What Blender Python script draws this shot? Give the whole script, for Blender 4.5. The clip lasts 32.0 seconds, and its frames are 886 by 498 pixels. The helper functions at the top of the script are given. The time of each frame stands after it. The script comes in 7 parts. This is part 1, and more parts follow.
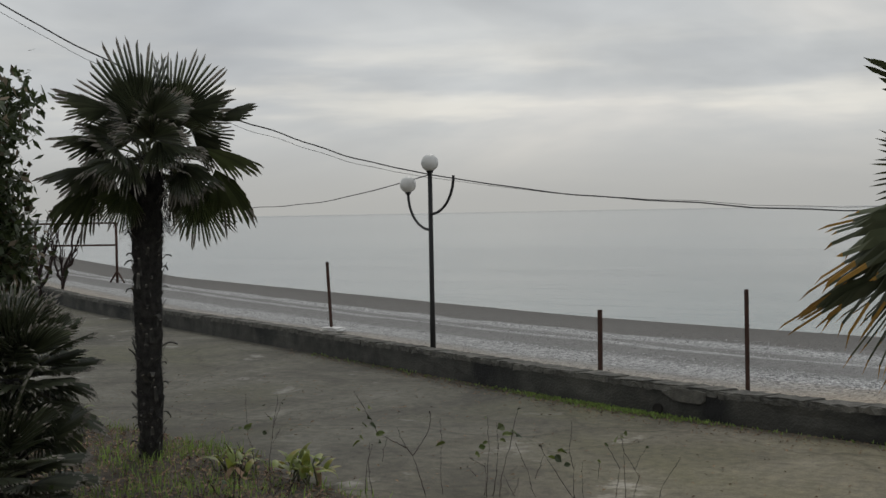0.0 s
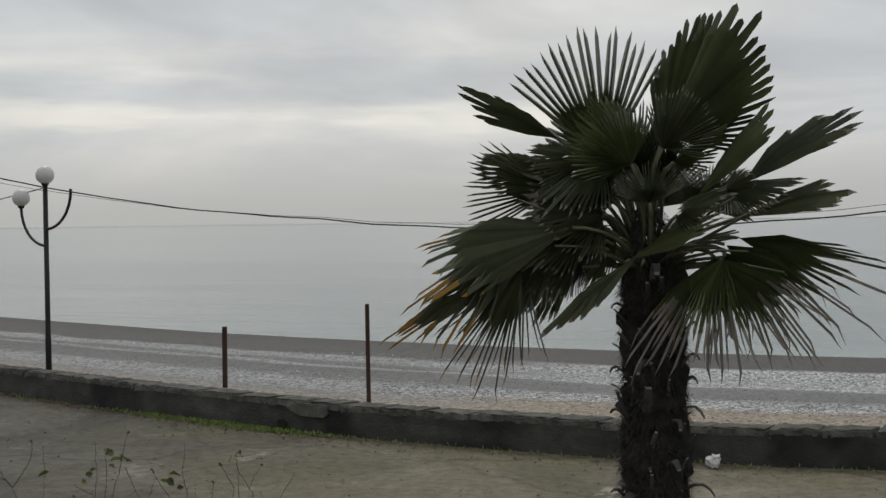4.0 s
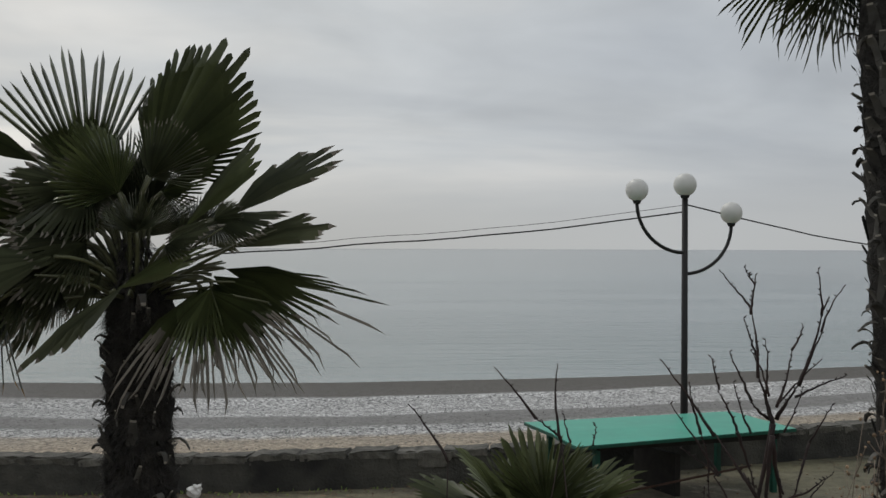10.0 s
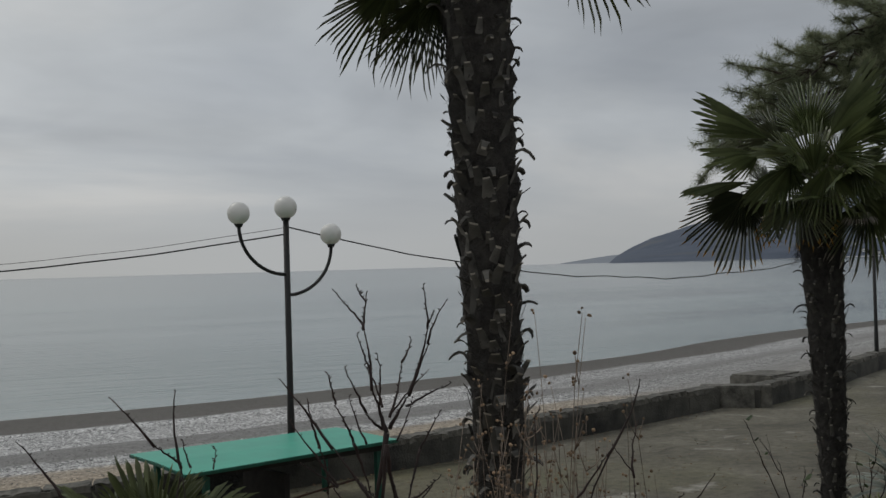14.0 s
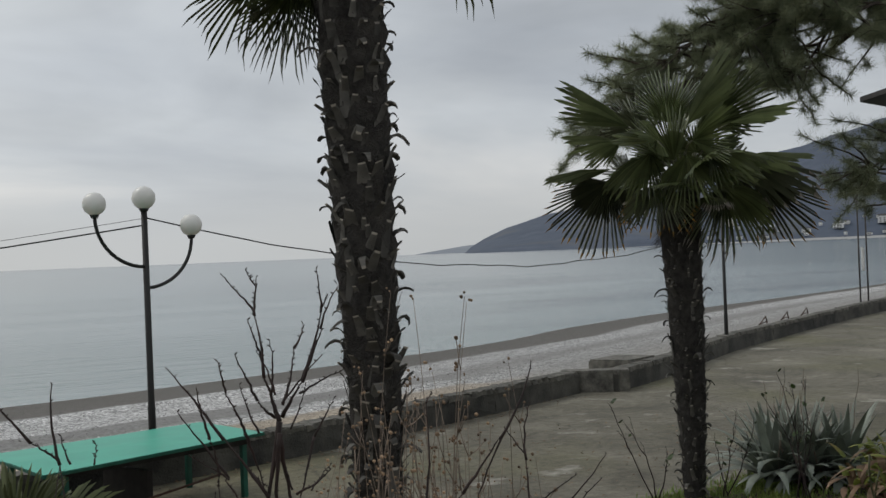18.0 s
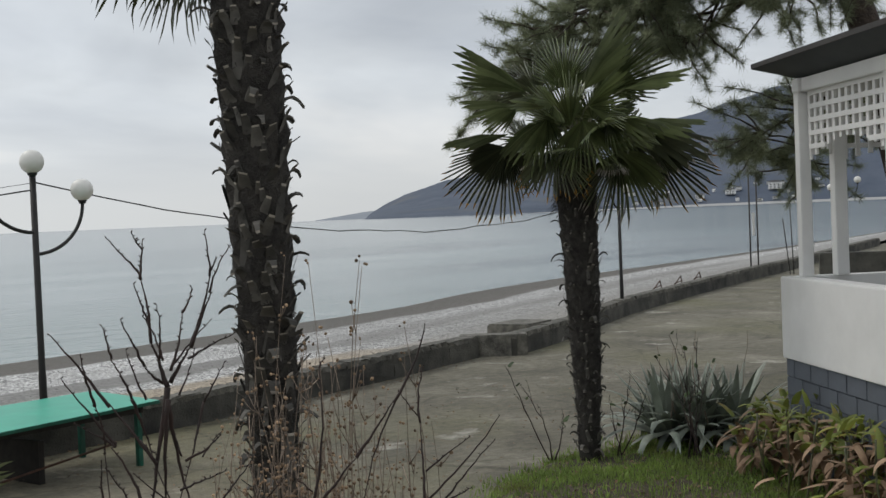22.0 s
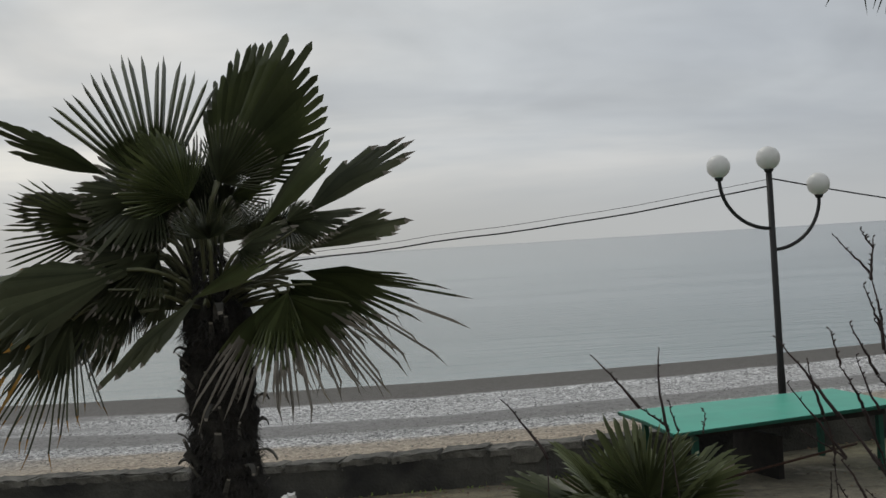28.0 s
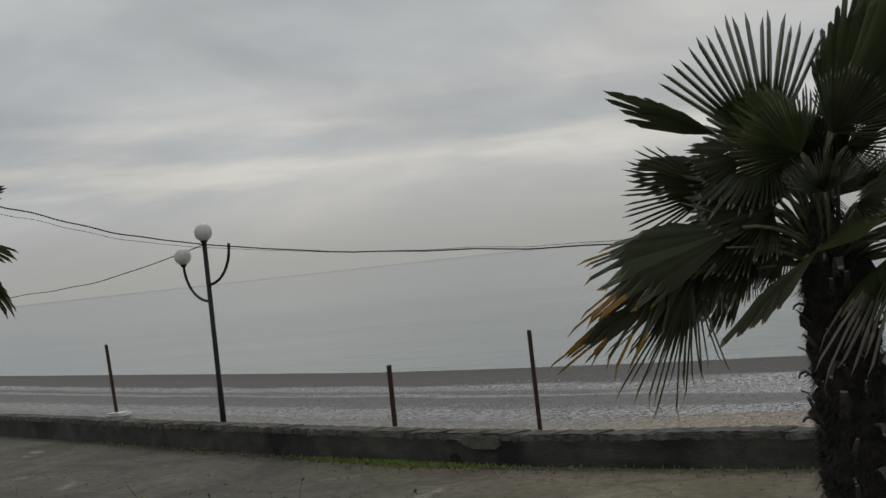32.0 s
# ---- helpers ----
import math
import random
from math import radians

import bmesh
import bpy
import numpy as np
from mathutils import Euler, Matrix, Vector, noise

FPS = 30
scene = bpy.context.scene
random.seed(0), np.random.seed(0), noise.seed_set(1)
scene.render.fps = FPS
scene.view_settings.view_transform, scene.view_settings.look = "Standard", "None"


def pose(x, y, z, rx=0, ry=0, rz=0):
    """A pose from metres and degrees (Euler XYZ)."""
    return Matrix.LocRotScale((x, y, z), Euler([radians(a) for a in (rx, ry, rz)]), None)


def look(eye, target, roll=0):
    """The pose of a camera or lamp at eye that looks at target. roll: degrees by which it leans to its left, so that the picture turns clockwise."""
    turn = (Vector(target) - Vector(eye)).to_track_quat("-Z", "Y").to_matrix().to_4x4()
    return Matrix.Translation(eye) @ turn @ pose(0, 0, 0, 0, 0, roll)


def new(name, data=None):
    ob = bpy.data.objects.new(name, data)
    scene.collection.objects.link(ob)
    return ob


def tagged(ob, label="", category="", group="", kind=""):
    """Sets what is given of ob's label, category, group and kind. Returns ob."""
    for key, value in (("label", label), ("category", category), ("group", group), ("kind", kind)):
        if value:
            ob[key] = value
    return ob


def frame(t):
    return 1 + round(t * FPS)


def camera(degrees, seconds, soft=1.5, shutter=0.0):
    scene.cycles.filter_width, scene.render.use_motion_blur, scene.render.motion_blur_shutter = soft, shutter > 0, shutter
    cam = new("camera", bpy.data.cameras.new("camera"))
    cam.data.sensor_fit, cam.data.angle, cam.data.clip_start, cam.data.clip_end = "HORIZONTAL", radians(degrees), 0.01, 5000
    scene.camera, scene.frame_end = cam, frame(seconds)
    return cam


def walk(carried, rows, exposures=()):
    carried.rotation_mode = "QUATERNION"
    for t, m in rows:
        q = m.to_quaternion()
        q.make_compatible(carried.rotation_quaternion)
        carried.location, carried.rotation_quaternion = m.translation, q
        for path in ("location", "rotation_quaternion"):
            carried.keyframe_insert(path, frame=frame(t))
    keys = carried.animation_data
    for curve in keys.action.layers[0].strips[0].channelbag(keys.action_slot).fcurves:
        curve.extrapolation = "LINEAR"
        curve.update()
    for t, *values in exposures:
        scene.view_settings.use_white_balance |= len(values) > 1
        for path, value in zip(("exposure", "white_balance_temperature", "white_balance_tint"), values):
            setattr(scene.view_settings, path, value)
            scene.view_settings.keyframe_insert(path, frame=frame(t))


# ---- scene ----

# ---- camera and walk ----
cam = camera(40.68, 32.0)
PATH = [
    (0.0, pose(-0.018, -0.122, 2.802, 88.23, 1.05, 35.33)),
    (0.5, pose(-0.031, -0.118, 2.806, 88.15, 1.61, 31.99)),
    (1.0, pose(-0.039, -0.112, 2.826, 88.05, 1.34, 29.24)),
    (1.5, pose(-0.031, -0.103, 2.832, 88.08, 1.72, 27.75)),
    (2.0, pose(0.010, -0.086, 2.813, 88.21, 1.54, 26.37)),
    (2.5, pose(0.054, -0.056, 2.787, 88.32, 0.69, 23.55)),
    (3.0, pose(0.080, -0.041, 2.802, 88.41, 0.63, 21.47)),
    (3.5, pose(0.058, -0.062, 2.822, 88.48, 1.73, 19.95)),
    (4.0, pose(0.097, -0.045, 2.819, 88.66, 0.75, 17.92)),
    (4.5, pose(0.059, -0.045, 2.813, 88.88, 0.67, 15.36)),
    (6.5, pose(-0.014, -0.054, 2.836, 89.36, 1.29, 6.86)),
    (7.0, pose(0.012, -0.050, 2.821, 89.53, 1.91, 5.58)),
    (7.5, pose(0.035, -0.047, 2.819, 89.57, 2.16, 3.92)),
    (8.0, pose(0.075, -0.065, 2.822, 89.60, 0.90, 2.07)),
    (8.5, pose(0.129, -0.063, 2.821, 89.65, 0.70, 0.44)),
    (9.0, pose(0.163, -0.042, 2.820, 89.78, 0.46, -1.26)),
    (9.5, pose(0.121, -0.030, 2.818, 89.93, 0.84, -3.28)),
    (10.0, pose(0.068, -0.039, 2.824, 89.95, -0.21, -6.56)),
    (10.5, pose(0.059, -0.057, 2.831, 90.03, 0.14, -10.15)),
    (11.0, pose(0.045, -0.050, 2.827, 90.26, 0.67, -13.54)),
    (11.5, pose(0.038, -0.063, 2.824, 90.47, 0.34, -15.91)),
    (12.0, pose(0.024, -0.058, 2.826, 90.63, -0.15, -18.60)),
    (12.5, pose(0.013, -0.064, 2.827, 90.74, 0.00, -19.90)),
    (13.0, pose(0.001, -0.069, 2.821, 90.89, 0.73, -21.47)),
    (13.5, pose(0.004, -0.069, 2.825, 90.86, 1.41, -23.20)),
    (14.0, pose(0.005, -0.086, 2.823, 90.83, 1.59, -25.59)),
    (14.5, pose(0.015, -0.072, 2.837, 90.61, 1.82, -27.74)),
    (16.5, pose(0.056, -0.030, 2.793, 89.40, 2.16, -26.28)),
    (17.0, pose(-0.000, 0.002, 2.796, 89.35, 2.62, -26.45)),
    (17.5, pose(-0.054, 0.025, 2.799, 89.52, 1.58, -29.84)),
    (18.0, pose(-0.057, 0.033, 2.799, 90.18, 2.27, -32.46)),
    (18.5, pose(-0.080, -0.005, 2.796, 89.84, 1.50, -34.34)),
    (19.0, pose(-0.071, 0.007, 2.796, 89.49, 1.85, -34.41)),
    (19.5, pose(-0.068, 0.010, 2.794, 89.35, 1.80, -34.50)),
    (20.0, pose(-0.073, -0.008, 2.793, 89.10, 1.54, -35.02)),
    (20.5, pose(-0.061, -0.001, 2.790, 88.90, 1.56, -35.88)),
    (21.0, pose(-0.044, 0.003, 2.786, 88.65, 2.34, -36.67)),
    (21.5, pose(-0.037, 0.007, 2.785, 88.44, 2.54, -37.23)),
    (22.0, pose(-0.022, 0.045, 2.787, 88.36, 2.32, -37.25)),
    (22.5, pose(-0.023, 0.041, 2.790, 88.23, 2.13, -34.71)),
    (23.0, pose(-0.030, 0.039, 2.793, 88.16, 2.13, -33.64)),
    (23.5, pose(-0.036, 0.027, 2.796, 88.15, 1.95, -33.36)),
    (24.0, pose(-0.031, 0.031, 2.800, 88.38, 1.98, -33.21)),
    (24.5, pose(-0.033, 0.032, 2.806, 89.68, 1.98, -32.97)),
    (26.5, pose(-0.010, 0.036, 2.830, 92.49, 3.79, -24.83)),
    (27.0, pose(0.038, 0.098, 2.813, 91.49, 3.85, -17.26)),
    (27.5, pose(0.073, 0.193, 2.798, 89.92, 4.08, -9.89)),
    (28.0, pose(0.075, 0.199, 2.793, 89.90, 3.56, -2.81)),
    (28.5, pose(0.044, 0.208, 2.798, 90.77, 4.36, 1.36)),
    (29.0, pose(0.034, 0.173, 2.803, 90.99, 2.88, 4.95)),
    (29.5, pose(0.062, 0.116, 2.789, 90.52, 3.40, 5.75)),
    (30.0, pose(0.036, 0.078, 2.803, 89.71, 5.03, 6.69)),
    (30.5, pose(0.006, 0.089, 2.810, 89.56, 5.78, 10.84)),
    (31.0, pose(0.004, 0.093, 2.808, 90.49, 5.46, 18.44)),
    (31.5, pose(-0.004, 0.141, 2.804, 90.46, 6.41, 22.41)),
    (32.0, pose(-0.009, 0.168, 2.790, 90.43, 6.28, 25.25)),
]

walk(cam, PATH, exposures=[(0.0, -0.17), (1.0, -0.2), (3.0, -0.15), (4.0, -0.1), (7.0, 0.15), (8.0, 0.12), (9.0, -0.05), (11.0, -0.17), (12.0, -0.29), (14.5, -0.31), (17.0, -0.06), (18.0, 0.08), (19.0, 0.3), (21.0, 0.38), (24.0, 0.42),
                           (26.5, -0.35), (27.0, -0.37), (28.0, -0.12), (29.0, 0.08), (30.0, 0.25), (31.0, 0.02), (32.0, -0.46)])

# ---- world and sun ----
world = bpy.data.worlds.new("overcast_sky")
scene.world = world
world.use_nodes = True
wn, wl = world.node_tree.nodes, world.node_tree.links
wn.clear()
SUN_AZ, SUN_EL = -31.0, 52.0       # compass from +y towards +x, and height, degrees


sin_az, cos_az = math.sin(radians(SUN_AZ)), math.cos(radians(SUN_AZ))


def sky_nodes():
    out = wn.new("ShaderNodeOutputWorld")
    bg = wn.new("ShaderNodeBackground")
    sky = wn.new("ShaderNodeTexSky")
    sky.sky_type, sky.sun_disc = "NISHITA", False
    sky.sun_elevation, sky.sun_rotation = radians(SUN_EL), radians(SUN_AZ)
    sky.dust_density, sky.air_density = 3.0, 1.0
    tc = wn.new("ShaderNodeTexCoord")
    sep = wn.new("ShaderNodeSeparateXYZ")
    wl.new(tc.outputs["Generated"], sep.inputs[0])

    def calc(op, a, b=None, clamp=False):
        n = wn.new("ShaderNodeMath")
        n.operation, n.use_clamp = op, clamp
        for k, v in enumerate((a, b)):
            if v is None:
                continue
            if isinstance(v, (int, float)):
                n.inputs[k].default_value = v
            else:
                wl.new(v, n.inputs[k])
        return n.outputs[0]

    zz = calc("MAXIMUM", sep.outputs[2], 0.0)
    den = calc("ADD", zz, 0.22)
    cx, cy = calc("DIVIDE", sep.outputs[0], den), calc("DIVIDE", sep.outputs[1], den)
    comb = wn.new("ShaderNodeCombineXYZ")
    wl.new(calc("MULTIPLY", cx, 0.75), comb.inputs[0]), wl.new(cy, comb.inputs[1])
    big = wn.new("ShaderNodeTexNoise")
    big.inputs["Scale"].default_value, big.inputs["Detail"].default_value = 0.8, 5.0
    big.inputs["Roughness"].default_value, big.inputs["Distortion"].default_value = 0.52, 0.35
    wl.new(comb.outputs[0], big.inputs["Vector"])
    ramp = wn.new("ShaderNodeValToRGB")
    e = ramp.color_ramp.elements
    e[0].position, e[0].color = 0.30, (0.36, 0.39, 0.43, 1)
    e[1].position, e[1].color = 0.68, (0.70, 0.70, 0.69, 1)
    m = e.new(0.5)
    m.color = (0.49, 0.52, 0.548, 1)
    wl.new(big.outputs["Fac"], ramp.inputs[0])
    # towards the horizon the cloud layer closes to an even pale grey
    hz = wn.new("ShaderNodeMapRange")
    hz.inputs["From Min"].default_value, hz.inputs["From Max"].default_value = 0.0, 0.10
    hz.interpolation_type = "SMOOTHSTEP"
    wl.new(sep.outputs[2], hz.inputs["Value"])
    low = wn.new("ShaderNodeMix")
    low.data_type = "RGBA"
    haze = wn.new("ShaderNodeMix")
    haze.data_type = "RGBA"
    haze.inputs["A"].default_value, haze.inputs["B"].default_value = (0.475, 0.49, 0.495, 1), (0.39, 0.402, 0.405, 1)
    wl.new(haze.outputs["Result"], low.inputs["A"])
    wl.new(hz.outputs[0], low.inputs["Factor"]), wl.new(ramp.outputs[0], low.inputs["B"])
    # thin bright streaks low over the water on the sun's side
    sv = wn.new("ShaderNodeCombineXYZ")
    wl.new(calc("MULTIPLY", sep.outputs[0], 3.5), sv.inputs[0]), wl.new(calc("MULTIPLY", sep.outputs[1], 3.5), sv.inputs[1]), wl.new(calc("MULTIPLY", sep.outputs[2], 26.0), sv.inputs[2])
    st = wn.new("ShaderNodeTexNoise")
    st.inputs["Scale"].default_value, st.inputs["Detail"].default_value = 1.0, 5.0
    wl.new(sv.outputs[0], st.inputs["Vector"])

    def ramp_of(v, lo, hi):
        n = wn.new("ShaderNodeMapRange")
        n.interpolation_type = "SMOOTHSTEP"
        n.inputs["From Min"].default_value, n.inputs["From Max"].default_value = lo, hi
        wl.new(v, n.inputs["Value"])
        return n.outputs[0]

    band = calc("MULTIPLY", ramp_of(sep.outputs[2], 0.045, 0.085), calc("SUBTRACT", 1.0, ramp_of(sep.outputs[2], 0.10, 0.17)))
    side = calc("ADD", calc("MULTIPLY", sep.outputs[0], sin_az), calc("MULTIPLY", sep.outputs[1], cos_az))
    wl.new(ramp_of(side, 0.62, 0.98), haze.inputs["Factor"])
    streak = calc("MULTIPLY", calc("MULTIPLY", ramp_of(st.outputs["Fac"], 0.46, 0.68), band), ramp_of(side, 0.78, 0.97))
    warm = wn.new("ShaderNodeMix")
    warm.data_type, warm.blend_type = "RGBA", "ADD"
    warm.inputs["B"].default_value = (0.17, 0.148, 0.105, 1)
    wl.new(streak, warm.inputs["Factor"]), wl.new(low.outputs["Result"], warm.inputs["A"])
    # the layer is brighter on the side of the hidden sun
    dt = wn.new("ShaderNodeVectorMath")
    dt.operation = "DOT_PRODUCT"
    dt.inputs[1].default_value = (sin_az * 0.93, cos_az * 0.93, 0.36)
    wl.new(tc.outputs["Generated"], dt.inputs[0])
    gl = wn.new("ShaderNodeMapRange")
    gl.inputs["From Min"].default_value, gl.inputs["From Max"].default_value = 0.42, 1.0
    gl.inputs["To Min"].default_value, gl.inputs["To Max"].default_value = 0.97, 1.26
    wl.new(dt.outputs["Value"], gl.inputs["Value"])
    glow = wn.new("ShaderNodeVectorMath")
    glow.operation = "SCALE"
    # soft ragged patches in the layer
    pv = wn.new("ShaderNodeCombineXYZ")
    wl.new(calc("MULTIPLY", sep.outputs[0], 5.0), pv.inputs[0]), wl.new(calc("MULTIPLY", sep.outputs[1], 5.0), pv.inputs[1]), wl.new(calc("MULTIPLY", sep.outputs[2], 13.0), pv.inputs[2])
    pt = wn.new("ShaderNodeTexNoise")
    pt.inputs["Scale"].default_value, pt.inputs["Detail"].default_value, pt.inputs["Distortion"].default_value = 1.0, 6.0, 0.5
    wl.new(pv.outputs[0], pt.inputs["Vector"])
    fleece = calc("ADD", 1.0, calc("MULTIPLY", calc("MULTIPLY", calc("SUBTRACT", pt.outputs["Fac"], 0.5), 0.55), ramp_of(sep.outputs[2], 0.03, 0.12)))
    wl.new(warm.outputs["Result"], glow.inputs[0]), wl.new(calc("MULTIPLY", gl.outputs[0], fleece), glow.inputs["Scale"])
    tint = wn.new("ShaderNodeMix")
    tint.data_type = "RGBA"
    tint.inputs["A"].default_value, tint.inputs["B"].default_value = (1, 1, 1, 1), (1.03, 1.0, 0.955, 1)
    wl.new(ramp_of(side, 0.6, 1.0), tint.inputs["Factor"])
    hue = wn.new("ShaderNodeVectorMath")
    hue.operation = "MULTIPLY"
    wl.new(glow.outputs[0], hue.inputs[0]), wl.new(tint.outputs["Result"], hue.inputs[1])
    # a little of the clear sky's own colour comes through
    mix = wn.new("ShaderNodeMix")
    mix.data_type, mix.blend_type = "RGBA", "ADD"
    mix.inputs["Factor"].default_value = 0.012
    wl.new(hue.outputs[0], mix.inputs["A"])
    scale = wn.new("ShaderNodeVectorMath")
    scale.operation = "SCALE"
    scale.inputs["Scale"].default_value = 0.15
    wl.new(sky.outputs[0], scale.inputs[0])
    wl.new(scale.outputs[0], mix.inputs["B"])
    wl.new(mix.outputs["Result"], bg.inputs["Color"])
    bg.inputs["Strength"].default_value = 1.0
    wl.new(bg.outputs[0], out.inputs["Surface"])


sky_nodes()
sun_data = bpy.data.lights.new("sun", "SUN")
sun_data.energy, sun_data.angle, sun_data.color = 0.7, radians(22), (1.0, 0.95, 0.88)
sun = new("sun", sun_data)
_a, _e = radians(SUN_AZ), radians(SUN_EL)
sun.matrix_world = look((0, 0, 40), (-math.sin(_a) * math.cos(_e) * 10, -math.cos(_a) * math.cos(_e) * 10, 40 - math.sin(_e) * 10))

# ---- materials ----
def mat(name, c1, c2=None, scale=4.0, rough=0.8, bump=0.0, bscale=60.0, metal=0.0, c3=None, scale3=1.0, fac3=0.5, rand=0.0, detail=6.0, coord="Object", bdist=0.01, trans=0.0):
    """A surface in two or three tones with noise at two scales, fine relief, and a tone that varies from piece to piece."""
    m = bpy.data.materials.new(name)
    m.use_nodes = True
    n, l = m.node_tree.nodes, m.node_tree.links
    b = n["Principled BSDF"]
    b.inputs["Roughness"].default_value, b.inputs["Metallic"].default_value = rough, metal
    tc = n.new("ShaderNodeTexCoord")
    geo = n.new("ShaderNodeNewGeometry")
    src = geo.outputs["Position"] if coord == "World" else tc.outputs[coord]
    col = None
    c2 = c2 or tuple(v * 0.8 for v in c1)
    nz = n.new("ShaderNodeTexNoise")
    nz.inputs["Scale"].default_value, nz.inputs["Detail"].default_value, nz.inputs["Roughness"].default_value = scale, detail, 0.62
    l.new(src, nz.inputs["Vector"])
    rp = n.new("ShaderNodeValToRGB")
    rp.color_ramp.elements[0].position, rp.color_ramp.elements[1].position = 0.34, 0.66
    rp.color_ramp.elements[0].color, rp.color_ramp.elements[1].color = (*c2, 1), (*c1, 1)
    l.new(nz.outputs["Fac"], rp.inputs[0])
    col = rp.outputs[0]
    if c3:
        n3 = n.new("ShaderNodeTexNoise")
        n3.inputs["Scale"].default_value, n3.inputs["Detail"].default_value = scale3, 5.0
        l.new(src, n3.inputs["Vector"])
        r3 = n.new("ShaderNodeValToRGB")
        r3.color_ramp.elements[0].position, r3.color_ramp.elements[1].position = fac3, fac3 + 0.16
        r3.color_ramp.elements[0].color, r3.color_ramp.elements[1].color = (0, 0, 0, 1), (1, 1, 1, 1)
        l.new(n3.outputs["Fac"], r3.inputs[0])
        mx = n.new("ShaderNodeMix")
        mx.data_type = "RGBA"
        l.new(r3.outputs[0], mx.inputs["Factor"]), l.new(col, mx.inputs["A"])
        mx.inputs["B"].default_value = (*c3, 1)
        col = mx.outputs["Result"]
    if rand:
        oi = n.new("ShaderNodeObjectInfo")
        mr = n.new("ShaderNodeMapRange")
        mr.inputs["To Min"].default_value, mr.inputs["To Max"].default_value = 1 - rand, 1 + rand
        l.new(oi.outputs["Random"], mr.inputs["Value"])
        ri = n.new("ShaderNodeMapRange")
        ri.inputs["To Min"].default_value, ri.inputs["To Max"].default_value = 1 - rand, 1 + rand
        l.new(geo.outputs["Random Per Island"], ri.inputs["Value"])
        mm = n.new("ShaderNodeMath")
        mm.operation = "MULTIPLY"
        l.new(mr.outputs[0], mm.inputs[0]), l.new(ri.outputs[0], mm.inputs[1])
        hs = n.new("ShaderNodeHueSaturation")
        l.new(mm.outputs[0], hs.inputs["Value"]), l.new(col, hs.inputs["Color"])
        col = hs.outputs[0]
    l.new(col, b.inputs["Base Color"])
    if bump:
        nb = n.new("ShaderNodeTexNoise")
        nb.inputs["Scale"].default_value, nb.inputs["Detail"].default_value = bscale, 4.0
        l.new(src, nb.inputs["Vector"])
        bp = n.new("ShaderNodeBump")
        bp.inputs["Strength"].default_value, bp.inputs["Distance"].default_value = bump, bdist
        l.new(nb.outputs["Fac"], bp.inputs["Height"])
        l.new(bp.outputs[0], b.inputs["Normal"])
    if trans:
        # thin leaves let some light through
        tr = n.new("ShaderNodeBsdfTranslucent")
        ms = n.new("ShaderNodeMixShader")
        ms.inputs[0].default_value = trans
        l.new(col, tr.inputs["Color"])
        l.new(b.outputs[0], ms.inputs[1]), l.new(tr.outputs[0], ms.inputs[2])
        l.new(ms.outputs[0], n["Material Output"].inputs["Surface"])
    return m


